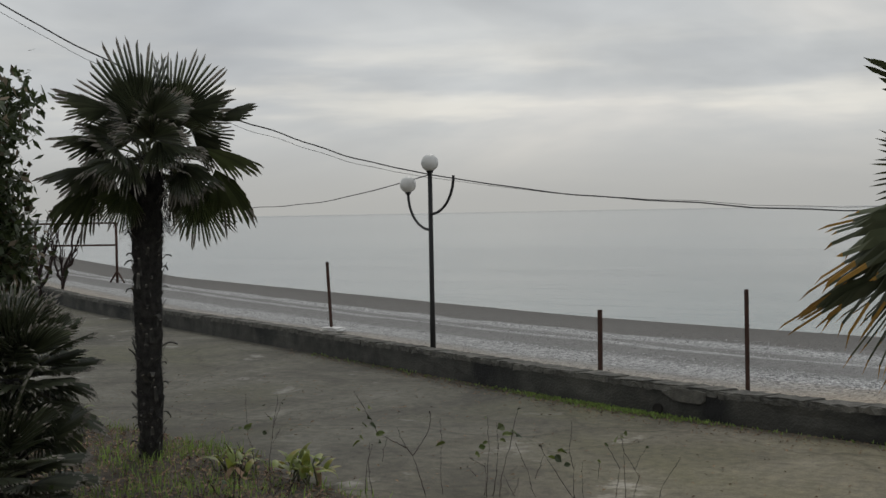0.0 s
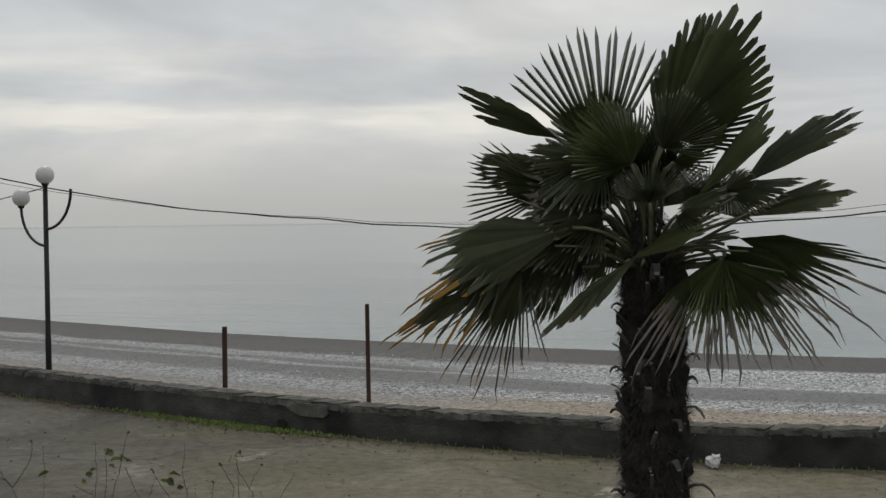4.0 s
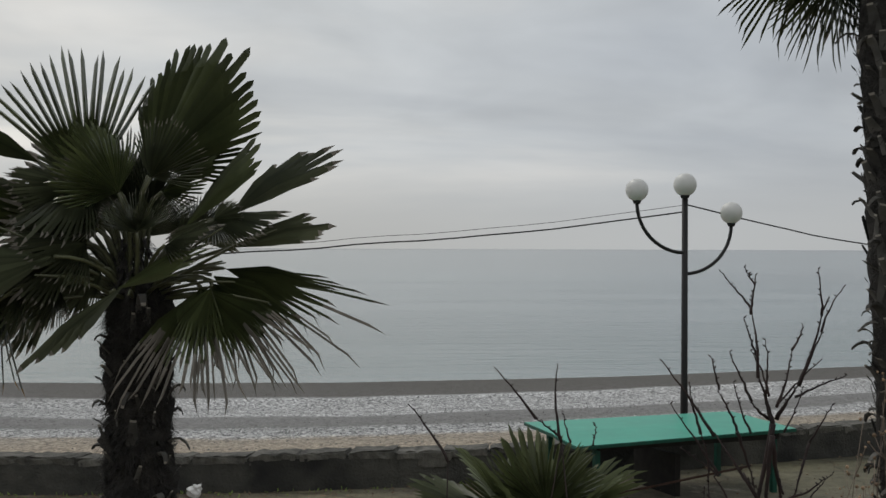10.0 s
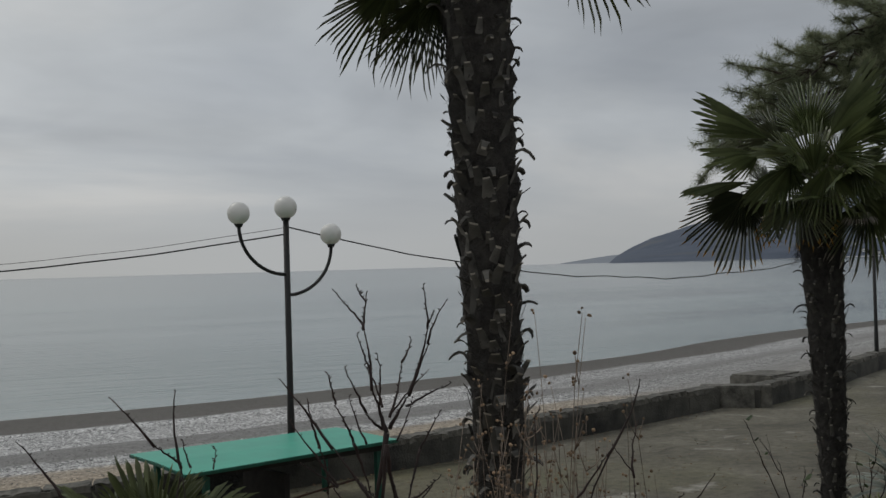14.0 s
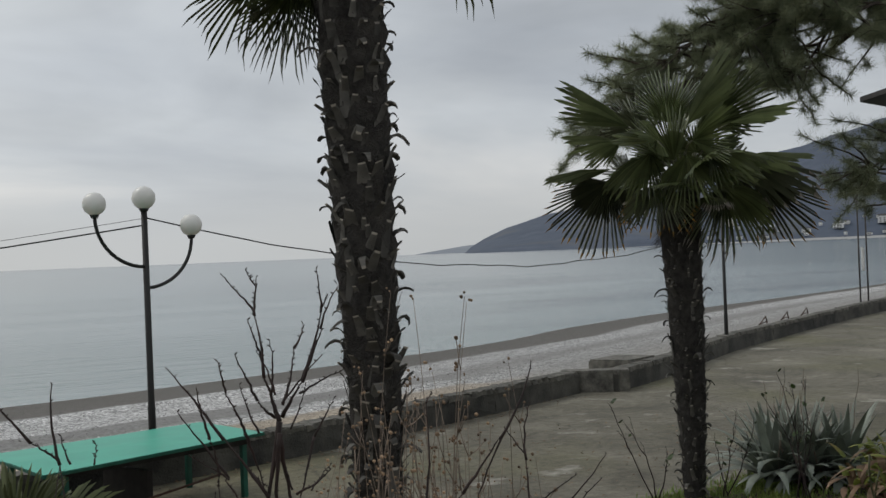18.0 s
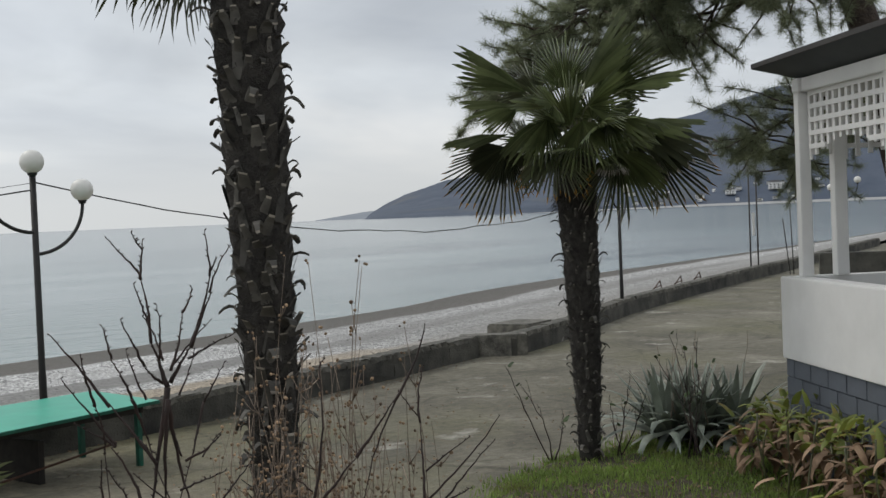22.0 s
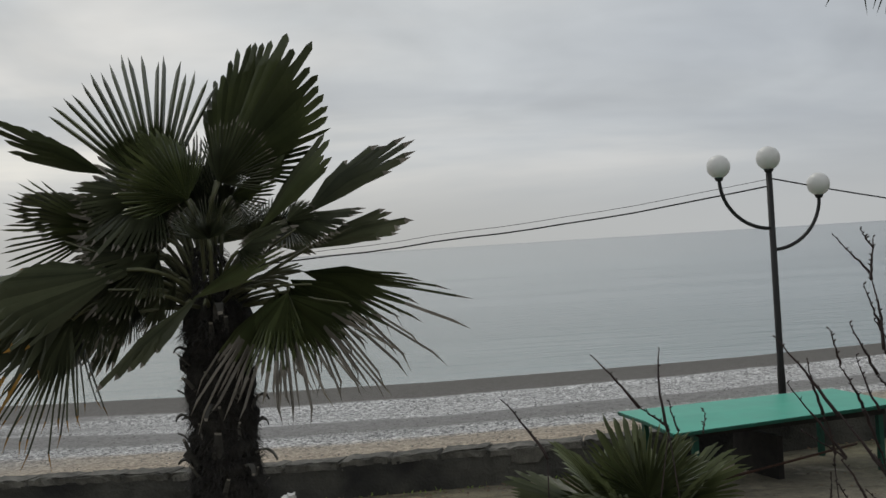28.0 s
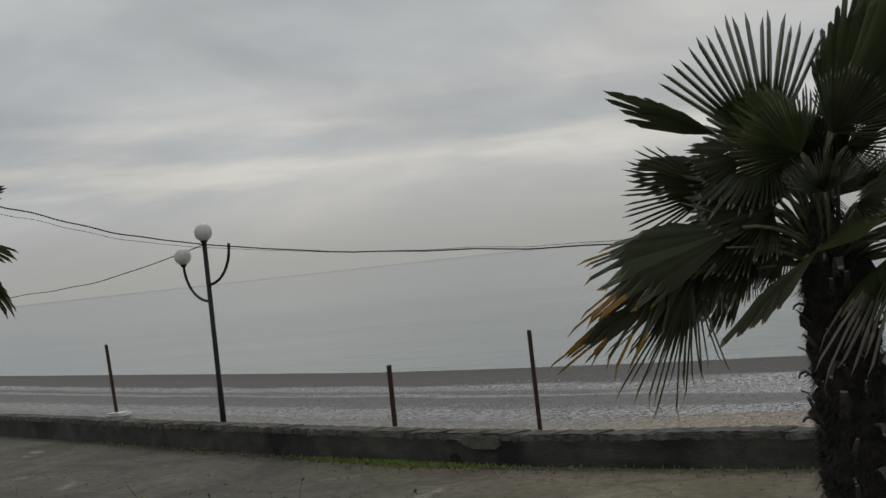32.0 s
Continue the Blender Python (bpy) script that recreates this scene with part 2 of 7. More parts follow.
def paving_material():
    """Old concrete: broad stains, mottling, fine grit and a web of cracks."""
    m = bpy.data.materials.new("worn_concrete")
    m.use_nodes = True
    n, l = m.node_tree.nodes, m.node_tree.links
    b = n["Principled BSDF"]
    b.inputs["Roughness"].default_value = 0.92
    geo = n.new("ShaderNodeNewGeometry")

    def noise_tex(scale, detail, rough=0.6, dist=0.0):
        t = n.new("ShaderNodeTexNoise")
        t.inputs["Scale"].default_value, t.inputs["Detail"].default_value = scale, detail
        t.inputs["Roughness"].default_value, t.inputs["Distortion"].default_value = rough, dist
        l.new(geo.outputs["Position"], t.inputs["Vector"])
        return t

    def ramp(src, stops):
        r = n.new("ShaderNodeValToRGB")
        e = r.color_ramp.elements
        e[0].position, e[0].color = stops[0][0], (*stops[0][1], 1)
        e[1].position, e[1].color = stops[-1][0], (*stops[-1][1], 1)
        for p_, c_ in stops[1:-1]:
            e.new(p_).color = (*c_, 1)
        l.new(src, r.inputs[0])
        return r.outputs[0]

    def mixed(fac, a, c, mode="MIX"):
        x = n.new("ShaderNodeMix")
        x.data_type, x.blend_type = "RGBA", mode
        for k, v in (("Factor", fac), ("A", a), ("B", c)):
            if isinstance(v, float):
                x.inputs[k].default_value = v
            elif isinstance(v, tuple):
                x.inputs[k].default_value = (*v, 1)
            else:
                l.new(v, x.inputs[k])
        return x.outputs["Result"]

    def span(v, lo, hi):
        r = n.new("ShaderNodeMapRange")
        r.inputs["From Min"].default_value, r.inputs["From Max"].default_value = lo, hi
        l.new(v, r.inputs["Value"])
        return r.outputs[0]

    base = ramp(noise_tex(0.55, 8, 0.62, 0.6).outputs["Fac"], [(0.30, (0.070, 0.065, 0.050)), (0.48, (0.138, 0.127, 0.098)), (0.60, (0.18, 0.168, 0.132)), (0.72, (0.26, 0.245, 0.20))])
    moss = ramp(noise_tex(0.22, 6, 0.6, 0.4).outputs["Fac"], [(0.48, (0, 0, 0)), (0.66, (1, 1, 1))])
    col = mixed(moss, base, (0.135, 0.128, 0.078))
    mott = ramp(noise_tex(7.0, 8, 0.7).outputs["Fac"], [(0.30, (0.45, 0.45, 0.45)), (0.5, (0.95, 0.95, 0.95)), (0.72, (1.45, 1.42, 1.36))])
    col = mixed(0.75, col, mott, "MULTIPLY")
    worn = ramp(noise_tex(0.8, 7, 0.68, 0.3).outputs["Fac"], [(0.60, (0, 0, 0)), (0.68, (1, 1, 1))])
    col = mixed(worn, col, (0.33, 0.315, 0.275))
    grit = noise_tex(48.0, 3, 0.7)
    gr = ramp(grit.outputs["Fac"], [(0.30, (0.6, 0.6, 0.6)), (0.66, (1.35, 1.35, 1.35))])
    col = mixed(0.6, col, gr, "MULTIPLY")
    warp = noise_tex(0.9, 5, 0.6)
    vm = n.new("ShaderNodeVectorMath")
    vm.operation = "MULTIPLY_ADD"
    vm.inputs[1].default_value = (1.2, 1.2, 0)
    l.new(warp.outputs["Color"], vm.inputs[0]), l.new(geo.outputs["Position"], vm.inputs[2])
    vo = n.new("ShaderNodeTexVoronoi")
    vo.feature = "DISTANCE_TO_EDGE"
    vo.inputs["Scale"].default_value = 0.27
    l.new(vm.outputs[0], vo.inputs["Vector"])
    crack = ramp(vo.outputs["Distance"], [(0.0, (0.32, 0.31, 0.28)), (0.012, (1, 1, 1))])
    col = mixed(0.5, col, crack, "MULTIPLY")
    # tone along x: darkest in the west, palest in the middle, plain in the east
    sx = n.new("ShaderNodeSeparateXYZ")
    l.new(geo.outputs["Position"], sx.inputs[0])
    col = mixed(1.0, col, ramp(span(sx.outputs[0], -9.0, 12.0), [(0.0, (0.80, 0.81, 0.82)), (0.26, (1.35, 1.28, 1.18)), (0.60, (1.3, 1.24, 1.15)), (0.8, (1.02, 1.02, 1.0))]), "MULTIPLY")
    l.new(col, b.inputs["Base Color"])
    bp = n.new("ShaderNodeBump")
    bp.inputs["Strength"].default_value, bp.inputs["Distance"].default_value = 0.5, 0.012
    l.new(grit.outputs["Fac"], bp.inputs["Height"])
    l.new(bp.outputs[0], b.inputs["Normal"])
    return m


M_ASPHALT = paving_material()
M_WALLC = mat("stained_concrete", (0.098, 0.094, 0.08), (0.043, 0.042, 0.037), 1.9, 0.92, 0.7, 30, c3=(0.022, 0.022, 0.021), scale3=0.9, fac3=0.49, rand=0.12, coord="World", detail=10, bdist=0.03)
M_CAP = mat("wall_cap_concrete", (0.19, 0.18, 0.155), (0.06, 0.058, 0.05), 5.0, 0.92, 0.7, 30, rand=0.15, coord="World", detail=10, bdist=0.03)
M_MORTAR = mat("pale_mortar", (0.16, 0.152, 0.13), (0.085, 0.081, 0.07), 9, 0.95, 0.6, 50, bdist=0.02)
M_YOUNG = mat("young_palm_leaf", (0.175, 0.20, 0.088), (0.11, 0.132, 0.06), 3.0, 0.4, 0.1, 40, rand=0.3, trans=0.3)
M_IRON = mat("black_paint_iron", (0.010, 0.010, 0.011), (0.016, 0.015, 0.014), 6, 0.6, 0.15, 60)
M_RUST = mat("rusty_steel", (0.085, 0.04, 0.026), (0.045, 0.024, 0.018), 9, 0.85, 0.4, 80)
M_STEEL = mat("grey_weathered_steel", (0.06, 0.055, 0.052), (0.035, 0.03, 0.028), 9, 0.7, 0.2, 80)
M_STONE = mat("pale_beach_stone", (0.53, 0.525, 0.515), (0.38, 0.375, 0.366), 3, 0.85, rand=0.3, coord="World")
M_STONE_G = mat("grey_beach_stone", (0.26, 0.25, 0.235), (0.17, 0.163, 0.152), 3, 0.85, rand=0.4, coord="World")
M_GLOBE = mat("opal_glass_globe", (0.78, 0.77, 0.74), (0.70, 0.69, 0.65), 3, 0.35, c3=(0.6, 0.58, 0.53), scale3=4, fac3=0.62)
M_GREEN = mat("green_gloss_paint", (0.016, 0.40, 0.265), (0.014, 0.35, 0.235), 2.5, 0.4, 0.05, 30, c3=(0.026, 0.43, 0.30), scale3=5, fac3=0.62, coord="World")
M_GREEND = mat("darker_green", (0.006, 0.10, 0.065), (0.006, 0.06, 0.04), 4, 0.5, 0.1, 40)
M_DARKWOOD = mat("dark_old_wood", (0.03, 0.026, 0.022), (0.015, 0.013, 0.012), 8, 0.9, 0.3, 60)
M_FROND = mat("palm_leaf_green", (0.12, 0.14, 0.056), (0.068, 0.084, 0.037), 3.0, 0.28, 0.1, 40, c3=(0.105, 0.12, 0.048), scale3=2.0, fac3=0.58, rand=0.35, trans=0.2)
M_FROND_D = mat("palm_leaf_dark", (0.108, 0.118, 0.066), (0.064, 0.073, 0.043), 3.0, 0.3, 0.1, 40, rand=0.35, trans=0.18)
M_FROND_L = mat("palm_leaf_pale", (0.185, 0.215, 0.095), (0.105, 0.13, 0.06), 3.0, 0.26, 0.1, 40, rand=0.35, trans=0.32)
M_FROND_DRY = mat("palm_leaf_dry", (0.16, 0.125, 0.075), (0.09, 0.07, 0.045), 3.0, 0.8, 0.1, 40, rand=0.25)
M_TIP = mat("palm_tip_yellowed", (0.46, 0.25, 0.045), (0.25, 0.145, 0.035), 4.0, 0.7, rand=0.25, trans=0.3)
M_TIPG = mat("palm_tip_grey", (0.42, 0.385, 0.335), (0.19, 0.17, 0.14), 4.0, 0.8, rand=0.25, trans=0.25)
M_PETIOLE = mat("palm_stalk", (0.12, 0.125, 0.06), (0.065, 0.066, 0.035), 5, 0.4)
M_TRUNK = mat("palm_trunk_fibre", (0.062, 0.056, 0.05), (0.022, 0.02, 0.018), 14, 0.97, 0.9, 90, c3=(0.072, 0.065, 0.056), scale3=9, fac3=0.6, bdist=0.04)
M_STUB = mat("palm_leaf_base", (0.125, 0.118, 0.105), (0.04, 0.038, 0.034), 9, 0.9, 0.3, 60, rand=0.5)
M_CUT = mat("palm_leaf_cut_end", (0.38, 0.35, 0.30), (0.2, 0.18, 0.15), 9, 0.9, rand=0.3)
M_TWIG = mat("bare_twig_bark", (0.045, 0.026, 0.022), (0.022, 0.014, 0.013), 12, 0.8, 0.3, 90, rand=0.15)
M_WEED = mat("dry_weed_stalk", (0.30, 0.24, 0.19), (0.14, 0.105, 0.08), 12, 0.9, rand=0.3)
M_SEED = mat("dry_seed_head", (0.38, 0.26, 0.16), (0.12, 0.08, 0.055), 12, 0.9, rand=0.4)
M_LEAF = mat("shrub_leaf", (0.055, 0.095, 0.02), (0.03, 0.055, 0.014), 6, 0.55, rand=0.35, c3=(0.13, 0.11, 0.02), scale3=4, fac3=0.6)
M_ROSELEAF = mat("rose_leaf_yellowing", (0.17, 0.20, 0.035), (0.085, 0.12, 0.026), 8, 0.5, rand=0.4, trans=0.25)
M_LEAF_D = mat("evergreen_leaf", (0.06, 0.08, 0.03), (0.038, 0.05, 0.02), 6, 0.5, rand=0.35, trans=0.25)
M_WHITE = mat("white_paint", (0.80, 0.80, 0.79), (0.72, 0.72, 0.71), 1.5, 0.6, 0.1, 30, c3=(0.66, 0.66, 0.64), scale3=0.8, fac3=0.6, coord="World")
M_PLINTH = mat("grey_painted_block", (0.105, 0.12, 0.145), (0.08, 0.092, 0.112), 3, 0.75, 0.3, 40, rand=0.08)
M_ROOF = mat("dark_roof_sheet", (0.05, 0.045, 0.043), (0.03, 0.028, 0.027), 3, 0.7, 0.2, 30, c3=(0.10, 0.045, 0.032), scale3=2.0, fac3=0.6)
M_SOFFIT = mat("grey_soffit_board", (0.055, 0.062, 0.066), (0.04, 0.046, 0.05), 3, 0.7)
M_SOIL = mat("leaf_litter_soil", (0.085, 0.066, 0.045), (0.042, 0.034, 0.024), 5, 0.95, 0.8, 30, c3=(0.14, 0.105, 0.07), scale3=9, fac3=0.58, coord="World", bdist=0.03)
M_GRASS = mat("grass_blade", (0.23, 0.325, 0.07), (0.14, 0.205, 0.048), 2, 0.6, rand=0.35, trans=0.3, c3=(0.17, 0.17, 0.05), scale3=1.5, fac3=0.58)
M_AGAVE = mat("agave_leaf", (0.33, 0.365, 0.31), (0.19, 0.22, 0.18), 4, 0.45, 0.1, 50, rand=0.3)
M_CANNA = mat("broad_leaf_green", (0.34, 0.385, 0.075), (0.18, 0.23, 0.05), 3, 0.45, 0.1, 30, rand=0.4, trans=0.3, c3=(0.33, 0.25, 0.06), scale3=6, fac3=0.5)
M_CANNA_DRY = mat("broad_leaf_withered", (0.40, 0.275, 0.18), (0.17, 0.10, 0.06), 5, 0.85, 0.2, 40, rand=0.35)
M_NEEDLE = mat("pine_needles", (0.29, 0.315, 0.19), (0.18, 0.205, 0.125), 1.5, 0.6, rand=0.35, trans=0.5)
M_BARK = mat("pine_bark", (0.075, 0.055, 0.042), (0.03, 0.024, 0.02), 8, 0.95, 0.9, 18, bdist=0.04)
# the haze of distance is mixed into the hills' bluish base colours
M_HAZY_HILL = mat("hazy_wooded_hill", (0.092, 0.112, 0.152), (0.062, 0.08, 0.115), 0.014, 1.0, c3=(0.105, 0.115, 0.13), scale3=0.006, fac3=0.55, coord="World", detail=12)
M_HAZY_HILLF = mat("hazy_far_hill", (0.245, 0.27, 0.305), (0.21, 0.235, 0.27), 0.01, 1.0, coord="World", detail=12)
M_FARSAND = mat("far_beach_sand", (0.36, 0.36, 0.355), (0.3, 0.3, 0.3), 0.05, 0.95)
M_HOUSE = mat("far_white_house", (0.80, 0.79, 0.77), (0.66, 0.65, 0.63), 0.2, 0.9, rand=0.2)
M_WIRE = mat("black_cable", (0.012, 0.012, 0.012), (0.02, 0.02, 0.02), 20, 0.6)
M_RAG = mat("white_plastic_scrap", (0.75, 0.74, 0.72), (0.55, 0.54, 0.52), 8, 0.5, 0.5, 30)


def band_material():
    """Shingle in bands along the shore: tan sand by the wall, pale and grey stones, dark wet gravel at the water."""
    m = bpy.data.materials.new("shingle_beach")
    m.use_nodes = True
    n, l = m.node_tree.nodes, m.node_tree.links
    b = n["Principled BSDF"]
    b.inputs["Roughness"].default_value = 0.9
    uv = n.new("ShaderNodeUVMap")
    uv.uv_map = "across"
    geo = n.new("ShaderNodeNewGeometry")
    sep = n.new("ShaderNodeSeparateXYZ")
    l.new(uv.outputs[0], sep.inputs[0])

    def noise_of(scale, detail, stretch):
        mp = n.new("ShaderNodeMapping")
        mp.inputs["Scale"].default_value = stretch
        l.new(geo.outputs["Position"], mp.inputs[0])
        t = n.new("ShaderNodeTexNoise")
        t.inputs["Scale"].default_value, t.inputs["Detail"].default_value, t.inputs["Roughness"].default_value = scale, detail, 0.65
        l.new(mp.outputs[0], t.inputs["Vector"])
        return t.outputs["Fac"]

    def span(v, lo, hi, a, c):
        r = n.new("ShaderNodeMapRange")
        r.interpolation_type = "SMOOTHSTEP"
        for k, q in (("From Min", lo), ("From Max", hi), ("To Min", a), ("To Max", c)):
            r.inputs[k].default_value = q
        l.new(v, r.inputs["Value"])
        return r.outputs[0]

    def calc(op, a, c):
        x = n.new("ShaderNodeMath")
        x.operation = op
        for k, v in enumerate((a, c)):
            if isinstance(v, (int, float)):
                x.inputs[k].default_value = v
            else:
                l.new(v, x.inputs[k])
        return x.outputs[0]

    # the bands wander slowly along the shore and fray a little at their edges
    wob = calc("MULTIPLY", calc("SUBTRACT", noise_of(0.05, 2, (1, 1, 1)), 0.5), 0.03)
    fray = calc("MULTIPLY", calc("SUBTRACT", noise_of(5.0, 4, (1, 1, 1)), 0.5), 0.022)
    u = calc("ADD", sep.outputs[1], calc("ADD", wob, fray))

    def ramp(stops):
        rp = n.new("ShaderNodeValToRGB")
        el = rp.color_ramp.elements
        el[0].position, el[0].color = stops[0][0], (*stops[0][1], 1)
        el[1].position, el[1].color = stops[-1][0], (*stops[-1][1], 1)
        for p, c in stops[1:-1]:
            el.new(p).color = (*c, 1)
        l.new(u, rp.inputs[0])
        return rp.outputs[0]

    tan, grey, pale, wet = (0.34, 0.285, 0.22), (0.235, 0.23, 0.22), (0.47, 0.467, 0.46), (0.135, 0.127, 0.115)
    shade, soft = (0.205, 0.2, 0.19), (0.36, 0.356, 0.348)
    west = ramp([(0.0, tan), (0.13, (0.36, 0.32, 0.27)), (0.19, (0.30, 0.29, 0.27)), (0.215, soft), (0.29, (0.38, 0.376, 0.37)), (0.31, grey), (0.40, shade), (0.42, soft), (0.46, (0.38, 0.376, 0.37)), (0.475, shade), (0.53, grey),
                 (0.55, soft), (0.60, (0.40, 0.396, 0.39)), (0.62, (0.16, 0.152, 0.14)), (1.0, (0.13, 0.122, 0.11))])
    # before the palm the pale shingle lies in one wide strip, with sand under the wall
    middle = ramp([(0.0, tan), (0.13, (0.40, 0.33, 0.25)), (0.24, (0.36, 0.31, 0.245)), (0.262, pale), (0.30, (0.43, 0.426, 0.42)), (0.315, grey), (0.39, (0.25, 0.245, 0.236)), (0.41, (0.50, 0.497, 0.49)), (0.54, (0.46, 0.456, 0.45)),
                   (0.65, (0.52, 0.517, 0.51)), (0.675, wet), (1.0, (0.125, 0.117, 0.103))])
    # past the green table the shingle is plain grey with one pale ridge near the water
    east = ramp([(0.0, (0.31, 0.295, 0.265)), (0.2, (0.29, 0.282, 0.267)), (0.30, (0.34, 0.335, 0.325)), (0.36, (0.26, 0.254, 0.243)), (0.49, (0.30, 0.295, 0.286)), (0.53, (0.39, 0.386, 0.38)), (0.61, (0.40, 0.396, 0.39)), (0.64, wet), (1.0, (0.12, 0.113, 0.10))])
    sx = n.new("ShaderNodeSeparateXYZ")
    l.new(geo.outputs["Position"], sx.inputs[0])
    mx = n.new("ShaderNodeMix")
    mx.data_type = "RGBA"
    l.new(span(sx.outputs[0], -9.0, -3.0, 0.0, 1.0), mx.inputs["Factor"]), l.new(west, mx.inputs["A"]), l.new(middle, mx.inputs["B"])
    my = n.new("ShaderNodeMix")
    my.data_type = "RGBA"
    l.new(span(sx.outputs[0], 12.0, 18.0, 0.0, 1.0), my.inputs["Factor"]), l.new(mx.outputs["Result"], my.inputs["A"]), l.new(east, my.inputs["B"])
    # far along the bay a wide white spit
    spit = n.new("ShaderNodeMix")
    spit.data_type = "RGBA"
    spit.inputs["B"].default_value = (0.44, 0.437, 0.43, 1)
    l.new(calc("MULTIPLY", span(sx.outputs[0], 40.0, 55.0, 0.0, 0.8), calc("MULTIPLY", span(sep.outputs[1], 0.3, 0.5, 0.0, 1.0), span(sep.outputs[1], 0.7, 0.76, 1.0, 0.0))), spit.inputs["Factor"])
    l.new(my.outputs["Result"], spit.inputs["A"])
    # single stones, lighter and darker, boldest where the shingle is coarse and pale
    vo = n.new("ShaderNodeTexVoronoi")
    vo.inputs["Scale"].default_value = 24.0
    lie = n.new("ShaderNodeMapping")
    lie.inputs["Scale"].default_value = (1.0, 0.5, 1.0)
    l.new(geo.outputs["Position"], lie.inputs[0])
    l.new(lie.outputs[0], vo.inputs["Vector"])
    sp = n.new("ShaderNodeSeparateColor")
    l.new(vo.outputs["Color"], sp.inputs[0])
    bw = n.new("ShaderNodeRGBToBW")
    l.new(spit.outputs["Result"], bw.inputs[0])
    amp = span(bw.outputs[0], 0.22, 0.45, 0.35, 1.5)
    stone = calc("ADD", 1.0, calc("MULTIPLY", calc("SUBTRACT", sp.outputs[0], 0.5), amp))
    mu = calc("MULTIPLY", stone, span(noise_of(6.0, 6, (1, 0.5, 1)), 0.3, 0.7, 0.88, 1.12))
    sc = n.new("ShaderNodeVectorMath")
    sc.operation = "SCALE"
    l.new(spit.outputs["Result"], sc.inputs[0]), l.new(mu, sc.inputs["Scale"])
    l.new(sc.outputs[0], b.inputs["Base Color"])
    bp = n.new("ShaderNodeBump")
    bp.inputs["Strength"].default_value, bp.inputs["Distance"].default_value = 0.9, 0.05
    l.new(vo.outputs["Distance"], bp.inputs["Height"])
    bp.invert = True
    l.new(bp.outputs[0], b.inputs["Normal"])
    return m


M_BEACH = band_material()


def sea_material():
    """Calm water: long low ripples that flatten out to sea, with darker ruffled lanes."""
    m = bpy.data.materials.new("calm_sea_water")
    m.use_nodes = True
    n, l = m.node_tree.nodes, m.node_tree.links
    b = n["Principled BSDF"]
    b.inputs["Roughness"].default_value, b.inputs["IOR"].default_value = 0.16, 1.30
    geo = n.new("ShaderNodeNewGeometry")

    def waves(sx, sy, turn, detail):
        mp = n.new("ShaderNodeMapping")
        mp.inputs["Scale"].default_value = (sx, sy, 1)
        mp.inputs["Rotation"].default_value = (0, 0, radians(turn))
        l.new(geo.outputs["Position"], mp.inputs[0])
        t = n.new("ShaderNodeTexNoise")
        t.inputs["Scale"].default_value, t.inputs["Detail"].default_value, t.inputs["Roughness"].default_value = 1.0, detail, 0.6
        l.new(mp.outputs[0], t.inputs["Vector"])
        return t.outputs["Fac"]

    def span(v, lo, hi, a, c):
        r = n.new("ShaderNodeMapRange")
        r.interpolation_type = "SMOOTHSTEP"
        for k, q in (("From Min", lo), ("From Max", hi), ("To Min", a), ("To Max", c)):
            r.inputs[k].default_value = q
        l.new(v, r.inputs["Value"])
        return r.outputs[0]

    def times(a, c):
        x = n.new("ShaderNodeMath")
        x.operation = "MULTIPLY"
        l.new(a, x.inputs[0]), l.new(c, x.inputs[1])
        return x.outputs[0]

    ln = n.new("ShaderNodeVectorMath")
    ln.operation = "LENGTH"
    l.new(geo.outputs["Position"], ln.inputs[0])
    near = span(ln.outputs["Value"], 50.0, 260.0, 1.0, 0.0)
    lanes = waves(0.012, 0.07, -20, 5)
    streak = waves(0.05, 0.55, -16, 5)
    sx = n.new("ShaderNodeSeparateXYZ")
    l.new(geo.outputs["Position"], sx.inputs[0])
    # the bay to the east is ruffled by the wind
    east = span(sx.outputs[0], 25.0, 75.0, 0.25, 1.0)
    dark = times(times(span(lanes, 0.44, 0.60, 0.0, 1.0), span(streak, 0.36, 0.62, 0.1, 1.0)), east)
    mx = n.new("ShaderNodeMix")
    mx.data_type = "RGBA"
    mx.inputs["A"].default_value, mx.inputs["B"].default_value = (0.175, 0.222, 0.226, 1), (0.035, 0.05, 0.06, 1)
    l.new(dark, mx.inputs["Factor"])
    # paler base colour to the west stands in for the bright sky mirrored there
    west_sheen = n.new("ShaderNodeMix")
    west_sheen.data_type = "RGBA"
    west_sheen.inputs["B"].default_value = (0.235, 0.262, 0.258, 1)
    l.new(span(sx.outputs[0], -30.0, 12.0, 1.0, 0.0), west_sheen.inputs["Factor"]), l.new(mx.outputs["Result"], west_sheen.inputs["A"])
    # darker base colour far out
    far_tint = n.new("ShaderNodeMix")
    far_tint.data_type = "RGBA"
    far_tint.inputs["B"].default_value = (0.10, 0.125, 0.13, 1)
    l.new(span(ln.outputs["Value"], 1100.0, 1900.0, 0.0, 1.0), far_tint.inputs["Factor"]), l.new(west_sheen.outputs["Result"], far_tint.inputs["A"])
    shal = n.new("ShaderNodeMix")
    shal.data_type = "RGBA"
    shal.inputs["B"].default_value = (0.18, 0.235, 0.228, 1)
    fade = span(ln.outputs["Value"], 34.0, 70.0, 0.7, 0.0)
    l.new(fade, shal.inputs["Factor"]), l.new(far_tint.outputs["Result"], shal.inputs["A"])
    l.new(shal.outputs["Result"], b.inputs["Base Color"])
    bp = n.new("ShaderNodeBump")
    bp.inputs["Distance"].default_value = 0.2
